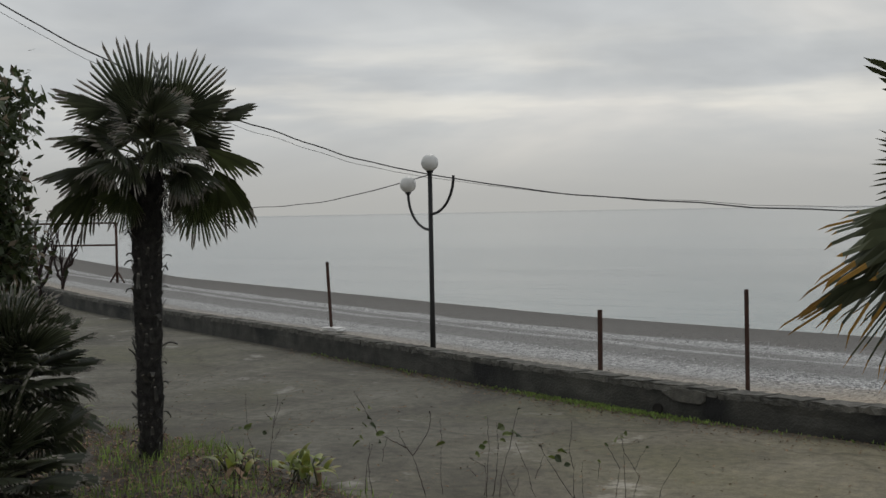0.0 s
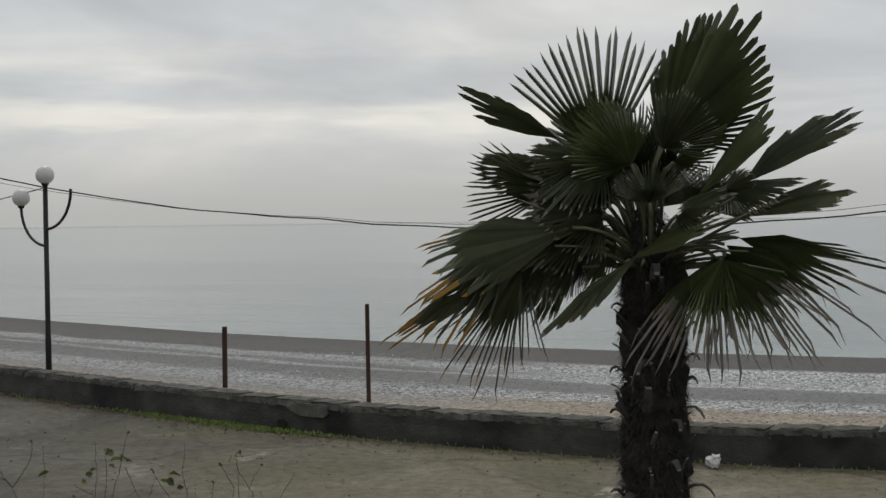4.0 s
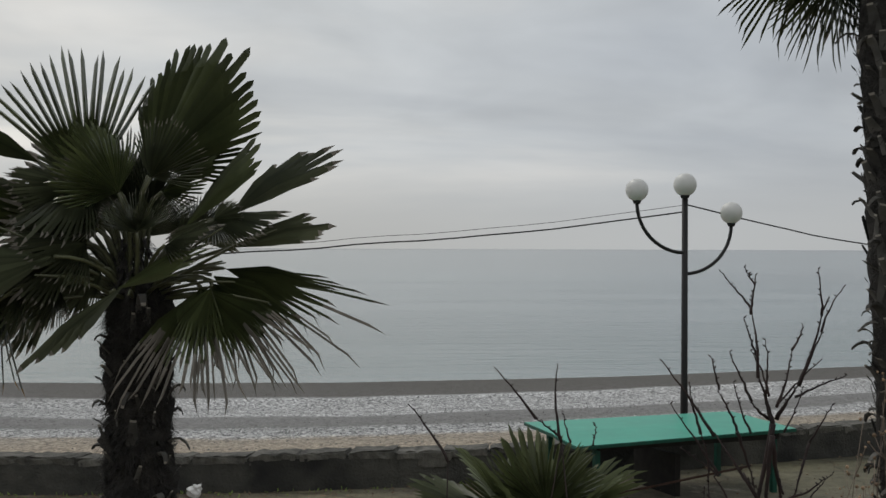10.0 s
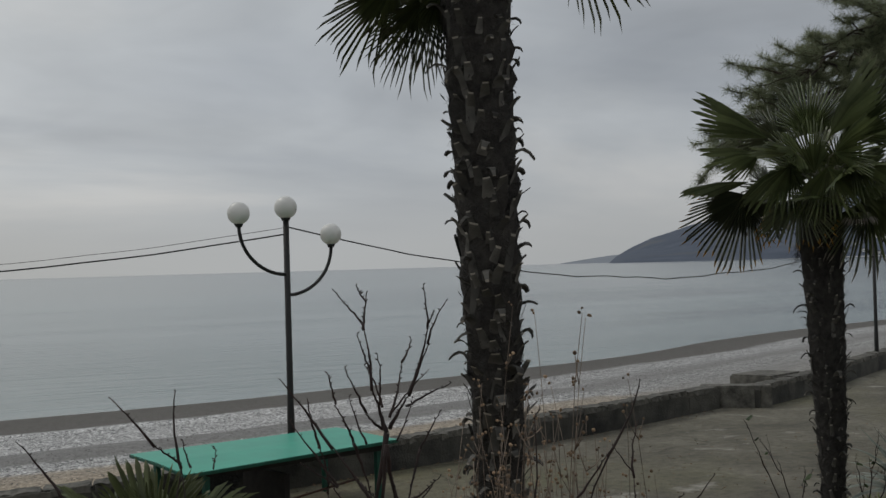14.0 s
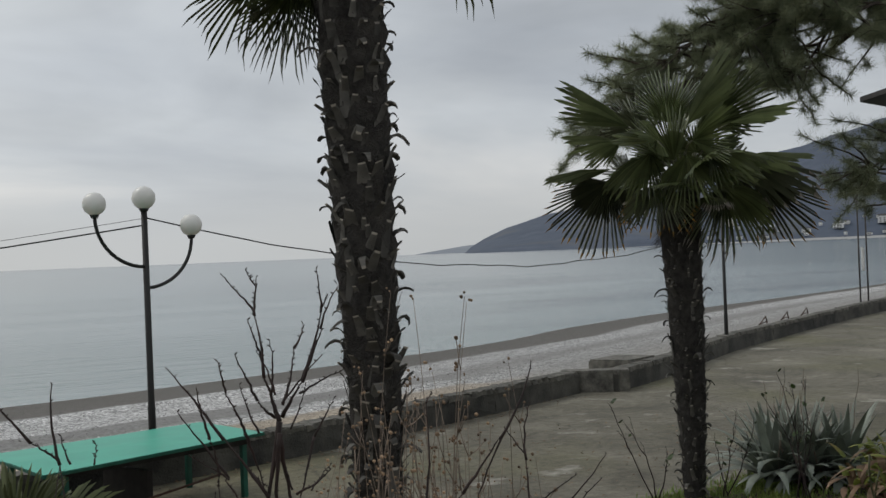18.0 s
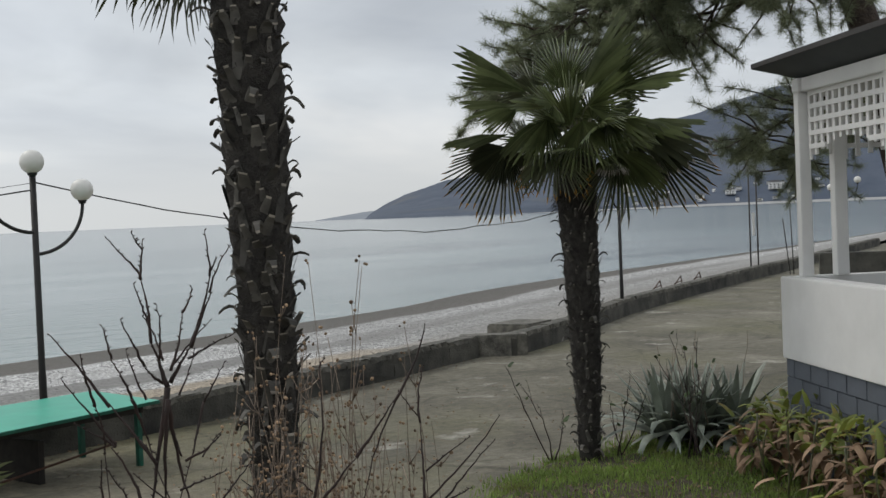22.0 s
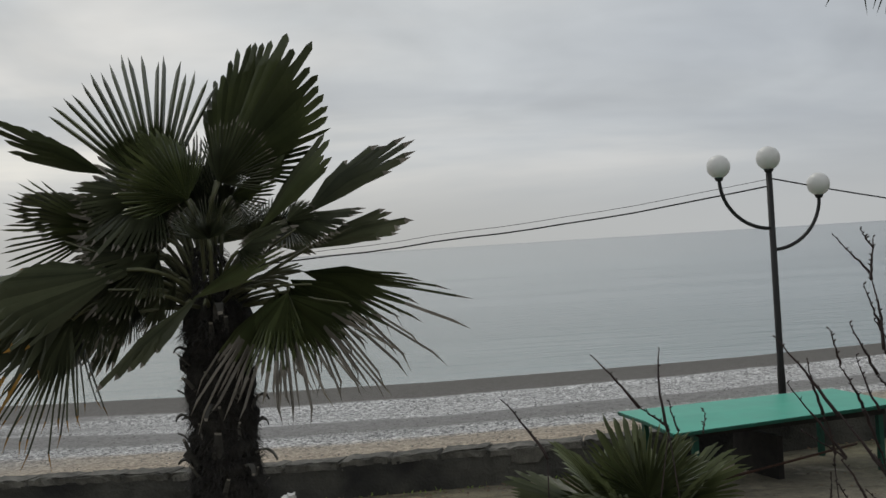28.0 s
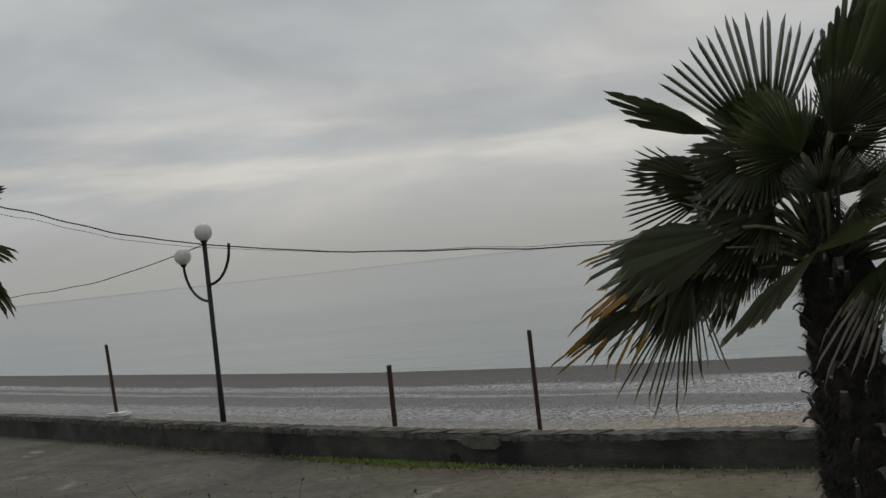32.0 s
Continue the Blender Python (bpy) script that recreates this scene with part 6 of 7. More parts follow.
B1_SIDE = [(0.16, 2.59, 0.22, 2.72, 5), (0.04, 2.38, 0.16, 2.51, 5), (0.09, 2.41, 0.23, 2.47, 5), (0.06, 2.31, 0.11, 2.43, 4), (0.13, 2.28, 0.19, 2.39, 5), (-0.07, 2.30, -0.12, 2.42, 6),
           (-0.12, 2.42, -0.14, 2.52, 5), (0.07, 2.12, 0.17, 2.19, 6), (0.05, 2.04, 0.18, 2.08, 5), (0.06, 2.13, 0.03, 2.22, 4), (-0.12, 2.17, -0.26, 2.37, 6), (-0.12, 2.17, -0.23, 2.24, 4),
           (-0.01, 2.12, -0.13, 2.29, 8), (-0.13, 2.29, -0.28, 2.50, 7), (-0.17, 2.29, -0.20, 2.44, 6), (-0.05, 2.18, -0.01, 2.15, 4)]


def stems_of(rows, fn, rooted):
    """Stems from rows; rooted ones go on straight down to the ground."""
    out = []
    for k, (a, b, c, d, w) in enumerate(rows):
        out.append((fn(a, b, 0.03 * math.sin(5 * k)), fn(c, d, 0.05 * math.sin(7 * k)), 0.00078 * w))
        if rooted:
            lo, hi = ((a, b), (c, d)) if b < d else ((c, d), (a, b))
            run = (lo[0] - hi[0]) / max(hi[1] - lo[1], 0.05)
            out.append((fn(max(-0.5, min(0.5, lo[0] + 0.35 * run * lo[1])), 0.0), fn(lo[0], lo[1], (0.03 * math.sin(5 * k)) if b < d else 0.05 * math.sin(7 * k)), 0.00095 * w))
    return out


bare_shrub(B1, "tall bare reddish-stemmed bush beside the green table", stems_of(B1_FEET, f, True) + stems_of(B1_SHOOTS + B1_SIDE, f, False), 41, 0.010, 0, 0.10, wob=0.004)
B2 = polar(3.8, 10.5)
f = lambda rt, up, aw=0.0: facing(10.5, rt, up, aw)
B2_STEMS = [(0.11, 2.28, -0.02, 2.44, 7), (0.19, 2.22, 0.11, 2.28, 7), (0.19, 2.21, 0.18, 2.45, 7), (0.22, 2.21, 0.20, 2.29, 5), (0.29, 2.20, 0.30, 2.26, 4), (-0.17, 2.14, -0.30, 2.31, 7)]
bare_shrub(B2, "bare bush with long slanting twigs below the porch", stems_of(B2_STEMS[:1] + B2_STEMS[3:5], f, False) + stems_of(B2_STEMS[1:3] + B2_STEMS[5:], f, True), 42, 0.010, 0, 0.10, wob=0.004)
B4 = polar(4.0, 31.0)
f = lambda rt, up, aw=0.0: facing(31.0, rt, up, aw)
B4_FEET = [(-0.06, 1.84, 0.07, 1.99, 9), (0.29, 1.82, 0.29, 2.09, 7), (-0.08, 1.84, -0.04, 2.30, 7), (-0.39, 1.86, -0.28, 1.99, 6), (-0.25, 1.85, -0.17, 1.94, 5)]
B4_SHOOTS = [(0.07, 1.99, 0.20, 2.17, 8), (0.20, 2.17, 0.32, 2.42, 7), (0.21, 2.18, 0.09, 1.83, 5), (0.29, 2.09, 0.31, 2.28, 6), (0.29, 2.10, 0.22, 2.20, 4), (0.30, 1.93, 0.45, 2.04, 5),
             (0.30, 1.84, 0.55, 2.11, 6), (0.35, 1.82, 0.53, 2.03, 6), (0.37, 1.82, 0.45, 1.87, 5), (-0.08, 1.88, -0.15, 1.95, 4), (-0.04, 2.30, -0.02, 2.33, 4), (-0.43, 2.03, -0.37, 2.10, 4)]
bare_shrub(B4, "bare arching brown branches at the edge of the paving", stems_of(B4_FEET, f, True) + stems_of(B4_SHOOTS, f, False), 44, 0.010, 0, 0.12, wob=0.004)


# dry weeds by the tall palm
def weeds(at, az, n, seed, label, hmin=1.5, hmax=2.2, spread=0.5):
    r = random.Random(seed)
    w = thing("weed_clump", at, label, "weeds")
    heads = bmesh.new()
    for i in range(n):
        bm = bmesh.new()
        rt = r.uniform(-spread, spread)
        h = r.uniform(hmin, hmax)
        if i in (0, 1):
            rt, h = (0.08, 0.16)[i], (2.60, 2.56)[i]
        dp = r.uniform(-0.3, 0.3)
        a = facing(az, rt * 0.8, 0.0, dp)
        b = facing(az, rt + r.uniform(-0.08, 0.08), h, dp + r.uniform(-0.06, 0.06))
        pts = stem_path(r, a, b, 8, 0.006)
        tube(bm, pts, [0.0036 * (1 - 0.6 * k / 8) for k in range(9)], 5)
        for s in range(3):
            k = r.randint(4, 7)
            q = pts[k] + Vector((r.uniform(-1, 1) * 0.08, r.uniform(-1, 1) * 0.08, r.uniform(0.05, 0.16)))
            tube(bm, [pts[k], (pts[k] + q) / 2 + Vector((0, 0, -0.01)), q], [0.003, 0.0025, 0.002], 4)
            bmesh.ops.create_icosphere(heads, subdivisions=1, radius=r.uniform(0.006, 0.012), matrix=Matrix.Translation(q))
        for k in range(5, 9):
            for s in range(2):
                q = pts[k] + Vector((r.uniform(-1, 1), r.uniform(-1, 1), r.uniform(-0.5, 1))) * 0.025
                bmesh.ops.create_icosphere(heads, subdivisions=1, radius=r.uniform(0.004, 0.010), matrix=Matrix.Translation(q))
        part("stalk", bm, M_WEED, w)
    part("dry_seed", heads, M_SEED, w, "dry brown seed heads")["kind"] = "stuff"


weeds(polar(5.6, 31.3), 31.3, 70, 51, "clump of tall dry weeds with brown seed heads", 1.5, 2.28, 0.42)
weeds(polar(6.2, 28.6), 28.6, 34, 52, "dry weeds round the foot of the tall palm", 1.3, 2.0, 0.32)


# rose bushes with a few leaves, in the bed below the porch
def rose(dist, az, label, feet, shoots, leaves, seed):
    """Stems from rows, each leaf a folded blade at its place along them."""
    g = lambda rt, up, aw=0.0: facing(az, rt, up, aw)
    bush = bare_shrub(polar(dist, az), label, stems_of(feet, g, True) + stems_of(shoots, g, False), seed, 0.010, 0, 0.10, wob=0.007)
    r = random.Random(seed)
    for rt, up, size in leaves:
        bm = bmesh.new()
        L = 0.0058 * size * r.uniform(0.8, 1.2)
        rows = []
        for q, wd in ((0, 0.05), (0.25, 0.34), (0.55, 0.42), (0.8, 0.26), (1, 0.02)):
            rows.append([bm.verts.new((L * (q - 0.4), sd * wd * L * r.uniform(0.85, 1.1), abs(sd) * 0.14 * L - 0.3 * L * q * q)) for sd in (-1, 0, 1)])
        for a, b in zip(rows, rows[1:]):
            for j in (0, 1):
                bm.faces.new((a[j], a[j + 1], b[j + 1], b[j]))
        bm.transform(Matrix.Translation(g(rt, up, r.uniform(-0.05, 0.05))) @ Euler((r.uniform(0.4, 1.4), r.uniform(-0.5, 0.5), r.uniform(0, 6.28))).to_matrix().to_4x4())
        part("leaf", bm, M_ROSELEAF if r.random() < 0.7 else M_LEAF_D, bush)


rose(8, -32.2, "jagged rose stem with a few yellow-green leaves", [(-0.68, 0.88, -0.76, 1.14, 4.5), (-1.04, 0.89, -1.06, 1.22, 3), (-1.09, 0.89, -1.04, 1.21, 3)],
     [(-0.76, 1.14, -0.8, 1.2, 4), (-0.8, 1.2, -0.99, 1.29, 4), (-0.99, 1.29, -1.06, 1.41, 3.5), (-1.06, 1.41, -1.16, 1.58, 3), (-0.76, 1.14, -0.68, 1.26, 3.5), (-0.68, 1.26, -0.63, 1.42, 3), (-0.63, 1.42, -0.64, 1.45, 2.5), (-0.8, 1.2, -0.86, 1.34, 2.5), (-0.56, 0.87, -0.56, 1.2, 2.2), (-0.56, 1.2, -0.57, 1.39, 2), (-0.97, 1.1, -0.94, 1.27, 2)],
     [(-1.13, 1.47, 9), (-1.06, 1.47, 8), (-1.03, 1.36, 11), (-1.08, 1.36, 9), (-0.99, 1.29, 9), (-1.14, 1.24, 10), (-1.11, 1.27, 8), (-0.56, 1.23, 10), (-1.05, 1.41, 7), (-0.98, 1.25, 7)], 61)
rose(8, -29.4, "rose bush with dark thin stems and curled green leaves", [(-0.61, 0.86, -0.57, 1.18, 4), (-0.65, 0.86, -0.63, 1.22, 3.5), (-0.56, 0.86, -0.49, 1.18, 4), (-0.67, 0.86, -0.66, 1.07, 3)],
     [(-0.57, 1.18, -0.58, 1.36, 3), (-0.63, 1.22, -0.64, 1.4, 2.5), (-0.49, 1.18, -0.43, 1.45, 3), (-0.45, 1.22, -0.36, 0.98, 2.5), (-0.36, 0.98, -0.32, 0.85, 3), (-0.32, 0.98, -0.26, 1.14, 2.5), (-0.66, 1.07, -0.76, 1.13, 2.5), (-0.72, 0.99, -0.78, 1.07, 2), (-0.43, 0.98, -0.47, 0.87, 2.5), (-0.46, 0.85, -0.53, 0.99, 2.5)],
     [(-0.55, 1.33, 11), (-0.51, 1.28, 12), (-0.46, 1.29, 13), (-0.43, 1.26, 11), (-0.54, 1.24, 9), (-0.68, 1.2, 10), (-0.71, 1.15, 8), (-0.42, 1.46, 5), (-0.65, 1.4, 5), (-0.66, 1.22, 8)], 62)
rose(8.1, -25.9, "straggling rose bush with withered grey leaves", [(-0.55, 0.81, -0.77, 1.15, 4), (-0.55, 0.81, -0.55, 1.03, 3.5), (-0.2, 0.81, -0.21, 1.14, 3.5), (-0.27, 0.81, -0.24, 1.02, 3)],
     [(-0.77, 1.15, -0.78, 1.18, 3), (-0.55, 1.03, -0.58, 1.18, 3), (-0.58, 1.18, -0.57, 1.34, 2), (-0.21, 1.14, -0.22, 1.26, 3), (-0.24, 1.02, -0.33, 1.18, 2.5), (-0.21, 1.14, -0.11, 0.98, 2.5), (-0.11, 0.98, -0.16, 0.81, 3), (-0.49, 0.81, -0.49, 1.07, 2.2), (-0.39, 0.95, -0.38, 1.08, 2.2), (0.02, 0.81, 0.06, 0.94, 2.5), (0.06, 0.94, 0.17, 1.1, 2.2), (-0.14, 1.02, -0.05, 1.17, 2)],
     [(-0.66, 1.1, 12), (-0.62, 1.13, 10), (-0.6, 1.05, 9), (-0.7, 1.09, 9), (-0.78, 1.18, 6), (-0.22, 1.25, 10), (-0.26, 1.23, 11), (-0.2, 1.27, 9), (-0.33, 1.19, 7), (-0.38, 1.08, 6), (0.03, 0.86, 6), (-0.05, 1.17, 5), (-0.64, 1.15, 8)], 63)
rose(8.6, -40.4, "thin rose bush with pale leaves beside green shoots", [(-0.61, 0.82, -0.62, 0.95, 3.5), (-0.71, 0.82, -0.72, 0.96, 3)],
     [(-0.62, 0.95, -0.58, 1.31, 3), (-0.58, 1.31, -0.55, 1.49, 2.2), (-0.58, 1.27, -0.52, 1.44, 2.2), (-0.72, 0.96, -0.77, 1.21, 2.8), (-0.77, 1.21, -0.78, 1.51, 2), (-0.59, 1.15, -0.54, 1.25, 2), (-0.6, 1.33, -0.64, 1.38, 2), (-0.77, 1.04, -0.84, 1.17, 2)],
     [(-0.77, 1.28, 10), (-0.82, 1.27, 8), (-0.88, 1.27, 9), (-0.65, 1.23, 8), (-0.6, 1.33, 7), (-0.65, 1.43, 4), (-0.75, 1.29, 8), (-0.52, 1.44, 4)], 64)


# ---- low plants ----
def strap_leaf(bm, L, w, el, az, bend, seed, twist=0.0, mi=0, segs=6):
    """A long strap that leaves the heart at el and bends over."""
    r = random.Random(seed)
    a = radians(az)
    p = Vector((math.cos(a) * 0.03, math.sin(a) * 0.03, 0.02))
    e = radians(el)
    s = Vector((-math.sin(a), math.cos(a), 0))
    prev = None
    for k in range(segs + 1):
        u = k / segs
        wk = w * (0.75 + 0.9 * u - 1.65 * u * u) if k < segs else 0.002
        d = Vector((math.cos(a) * math.cos(e), math.sin(a) * math.cos(e), math.sin(e)))
        nrm = d.cross(s)
        c = [bm.verts.new(p - s * wk), bm.verts.new(p + nrm * wk * 0.35), bm.verts.new(p + s * wk)]
        if prev:
            for q in ((prev[0], prev[1], c[1], c[0]), (prev[1], prev[2], c[2], c[1])):
                f_ = bm.faces.new(q)
                f_.material_index, f_.smooth = mi, True
        prev = c
        p = p + d * (L / segs)
        e -= radians(bend) * (0.4 + u) / segs


def agave():
    r = random.Random(71)
    pl = thing("agave_plant", (10.42, 9.15, 0.07), "large grey-green spiky plant with drooping outer leaves", "plant")
    for j, (cx, cy, n) in enumerate(((0, 0, 62), (0.30, -0.26, 54), (-0.28, 0.24, 50), (0.12, 0.28, 34))):
        for i in range(n):
            u = i / n
            bm = bmesh.new()
            el = 82 - 58 * u + r.uniform(-10, 10)
            strap_leaf(bm, r.uniform(0.72, 1.02) + 0.10 * u, r.uniform(0.050, 0.066) + 0.014 * u, el, i * 137.5 + j * 40, 14 + 150 * u ** 1.5 * r.uniform(0.5, 1.3), i + j * 100, segs=8)
            o = part("leaf", bm, M_AGAVE, pl)
            o.matrix_basis = Matrix.Translation((cx, cy, 0.03 * r.random()))
    for k in range(9):
        bm = bmesh.new()
        a = Vector((r.uniform(-0.4, 0.4), r.uniform(-0.4, 0.4), 0.1))
        tube(bm, stem_path(r, a, a + Vector((r.uniform(-0.3, 0.2), r.uniform(-0.2, 0.3), r.uniform(0.8, 1.25))), 6, 0.03), [0.008, 0.007, 0.006, 0.005, 0.004, 0.003, 0.003], 5)
        part("dry_stalk", bm, M_WEED, pl, "dry flower stalk")


agave()


def broad_clump(at, n, seed, hmax, spread, label, group="withered plants by the pavilion", withered=0.58):
    """Broad-leaved plants, half withered."""
    r = random.Random(seed)
    pl = thing("broad_leaved_plant", at, label, "plant", group)
    for i in range(n):
        bm = bmesh.new()
        x, y = r.uniform(-spread, spread), r.uniform(-spread, spread)
        dry = r.random() < withered
        h = hmax * r.uniform(0.25, 1.0) * (0.85 if dry else 1)
        az = r.uniform(0, 360)
        strap_leaf(bm, r.uniform(0.16, 0.30), r.uniform(0.03, 0.052), r.uniform(-10, 75) if not dry else r.uniform(-60, 20), az, r.uniform(20, 140), i + seed * 100, segs=5)
        o = part("leaf", bm, M_CANNA_DRY if dry else M_CANNA, pl)
        o.matrix_basis = Matrix.Translation((x, y, h))
    for i in range(12):
        bm = bmesh.new()
        x, y = r.uniform(-spread, spread), r.uniform(-spread, spread)
        tube(bm, stem_path(r, (x, y, 0), (x + r.uniform(-0.15, 0.15), y + r.uniform(-0.15, 0.15), hmax * r.uniform(0.7, 1.1)), 5, 0.01), 0.01, 5)
        part("stem", bm, M_PETIOLE, pl)


broad_clump((9.75, 7.35, 0.05), 230, 81, 0.72, 0.45, "yellowing broad-leaved plants with withered leaves")
broad_clump((9.25, 6.35, 0.05), 230, 82, 0.78, 0.5, "green and withered broad-leaved plants under the pavilion")
broad_clump((10.6, 7.9, 0.05), 150, 83, 0.6, 0.35, "low withered broad-leaved plants beside the spiky plant")
broad_clump((8.8, 5.6, 0.05), 150, 84, 0.8, 0.45, "withered broad-leaved plants by the pavilion wall")


# low fan palms
def low_fan_palm(at, n, R, p, seed, hub, label, mats, lo=5, hi=85, upright=0.5):
    r = random.Random(seed)
    pl = thing("low_fan_palm", at, label, "palm")
    part("trunk", trunk_mesh(hub[2] + 0.05, 0.12, 0.1, (0, 0), seed, 12), M_TRUNK, pl)
    for i in range(n):
        u = (i + 0.5) / n
        el = hi + (lo - hi) * u + r.uniform(-8, 8)
        az = i * 137.5
        d = Vector((math.cos(radians(az)) * math.cos(radians(el)), math.sin(radians(az)) * math.cos(radians(el)), math.sin(radians(el))))
        me = frond_mesh("frond", p * r.uniform(0.7, 1.2), R * r.uniform(0.8, 1.1), radians(r.uniform(60, 95)), 26, 0.1, r.uniform(0.0, 0.2), seed * 50 + i, mats, r.uniform(0, 0.15), 0.2, joined=0.38)
        shared("frond", me, pl, Matrix.Translation(hub) @ frame_of(d, Vector((-d.x * upright, -d.y * upright, 1))))


low_fan_palm(polar(9.4, 11.7), 16, 0.72, 0.46, 91, (0, 0, 0.30), "small green fan palm in front of the table", [M_YOUNG, M_YOUNG, M_PETIOLE], 8, 85)
low_fan_palm(polar(11.2, -55.9), 46, 0.58, 0.36, 92, (0, 0, 1.35), "dense dark bushy fan palm", DARKS, -60, 85)
low_fan_palm(polar(10.6, -56.6), 34, 0.55, 0.36, 93, (0, 0, 0.6), "dark bushy fan palm with grey dead leaves", [M_FROND_D, M_TIPG, M_PETIOLE], -45, 85)

# fresh green plant at the edge of the bed
broad_clump((-8.35, 9.05, 0.03), 40, 85, 0.22, 0.22, "fresh green leafy plant at the edge of the bed", "green plants in the bed", 0.1)
broad_clump((-9.3, 9.0, 0.05), 22, 86, 0.16, 0.2, "small green leafy plant among dry leaves", "green plants in the bed", 0.2)
broad_clump((-12.6, 9.3, 0.05), 34, 87, 0.3, 0.3, "yellow-green leafy weeds under the dark bushy palm", "green plants in the bed", 0.25)

# thin bare plants in the lawn
for k, (x, y, tips) in enumerate(((8.75, 9.75, ((-0.5, 1.05), (-0.32, 0.8), (0.1, 0.55))), (9.35, 9.3, ((0.12, 0.95), (0.3, 0.85), (-0.1, 0.6))), (9.72, 8.62, ((-0.2, 1.35), (-0.05, 1.2), (0.1, 1.3), (0.22, 1.0), (-0.35, 1.1), (0.02, 0.9)))),
                                 ):
    h_ = lambda rt, up, aw=0.0: facing(46.0, rt, up, aw)
    bare_shrub((x, y, 0.05), "thin bare rose bush with few leaves in the lawn", [(h_(0.03 * j - 0.05, 0), h_(a, b, 0.05 * j)) for j, (a, b) in enumerate(tips)], 400 + k, 0.009, 3, 0.22, 2, M_LEAF, 0.06, wob=0.014)

for k, (d_, az_) in enumerate(((9.0, -49.0), (8.7, -52.5), (8.4, -46.3), (9.6, -45.2), (9.3, -54.0))):
    q_ = lambda rt, up, aw=0.0: facing(az_, rt, up, aw)
    r_ = random.Random(440 + k)
    bare_shrub(polar(d_, az_), "thin bare twigs in the flower bed", [(q_(r_.uniform(-0.2, 0.2), 0.0), q_(r_.uniform(-0.4, 0.4), r_.uniform(0.45, 0.95), r_.uniform(-0.2, 0.2))) for _ in range(7)], 450 + k, 0.006, 2, 0.2, 1, M_LEAF, 0.05, wob=0.016)


# ---- moss, dead leaves and small weeds in the angle of the sea wall and the paving ----
rw = random.Random(64)
bm = bmesh.new()
for k in range(2600):
    x = rw.gauss(-7.9, 1.0) if k % 4 else rw.uniform(-16, 4)
    y = wall_y(x) - 0.01 - abs(rw.gauss(0, 0.13))
    a, s = rw.uniform(0, 6.28), rw.uniform(0.012, 0.035)
    dry = rw.random() < 0.4
    z = 0.012 + (0 if dry else rw.uniform(0.0, 0.05))
    p = Vector((x, y, 0.006))
    u = Vector((math.cos(a), math.sin(a), 0)) * s
    w = Vector((-u.y, u.x, 0)) * 0.4
    f = bm.faces.new([bm.verts.new(q) for q in (p - w, p + u * 0.6 + Vector((0, 0, z * 0.4)), p + w + Vector((0, 0, z * 0.3)), p - u * 0.5 + Vector((0, 0, z)))])
    f.material_index = 1 if dry else 0
tagged(mesh_object("wall_foot_weeds", bm, [M_GRASS, M_FROND_DRY]), "moss, small weeds and dead leaves along the sea wall", "weeds", kind="stuff")

# ---- broad-leaved tree by the bed ----
def leafy_tree(at, label, h, crown, n, seed, leaf, mats):
    r = random.Random(seed)
    t = thing("broad_leaved_tree", at, label, "tree")
    bm = bmesh.new()
    tube(bm, stem_path(r, (0, 0, -0.1), (0.1, 0.1, h * 0.75), 8, 0.04), [0.14, 0.13, 0.12, 0.11, 0.1, 0.09, 0.07, 0.05, 0.03], 9)
    tips = []
    for k in range(26):
        z0 = h * r.uniform(0.3, 0.72)
        a = r.uniform(0, 6.28)
        e = r.uniform(-0.2, 0.9)
        L = crown * r.uniform(0.5, 1.0)
        b = Vector((math.cos(a) * math.cos(e) * L, math.sin(a) * math.cos(e) * L, z0 + math.sin(e) * L * 1.2))
        pts = stem_path(r, (0.08 * z0 / h, 0.08 * z0 / h, z0), b, 6, 0.05)
        tube(bm, pts, [0.035, 0.03, 0.025, 0.02, 0.015, 0.01, 0.006], 5)
        tips += pts[2:]
    part("trunk", bm, M_BARK, t)
    bm = bmesh.new()
    for i in range(n):
        c = r.choice(tips) + Vector((r.gauss(0, 1), r.gauss(0, 1), r.gauss(0, 1))) * 0.17
        s = leaf * r.uniform(0.6, 1.3)
        m = Matrix.Translation(c) @ pose(0, 0, 0, r.uniform(-70, 70), r.uniform(-70, 70), r.uniform(0, 360))
        v = [bm.verts.new(m @ Vector(q)) for q in ((0, 0, 0), (s * 0.5, -s * 0.3, -s * 0.08), (s * 1.2, 0, -s * 0.1), (s * 0.5, s * 0.3, -s * 0.08))]
        f_ = bm.faces.new(v)
        f_.material_index = 1 if r.random() < 0.12 else 0
    part("crown", bm, mats, t, "dark evergreen leaves")["kind"] = "stuff"


leafy_tree(polar(15.5, -58.1), "dark evergreen broad-leaved tree beside the fan palm", 5.0, 1.3, 17500, 31, 0.115, [M_LEAF_D, M_FROND_DRY])


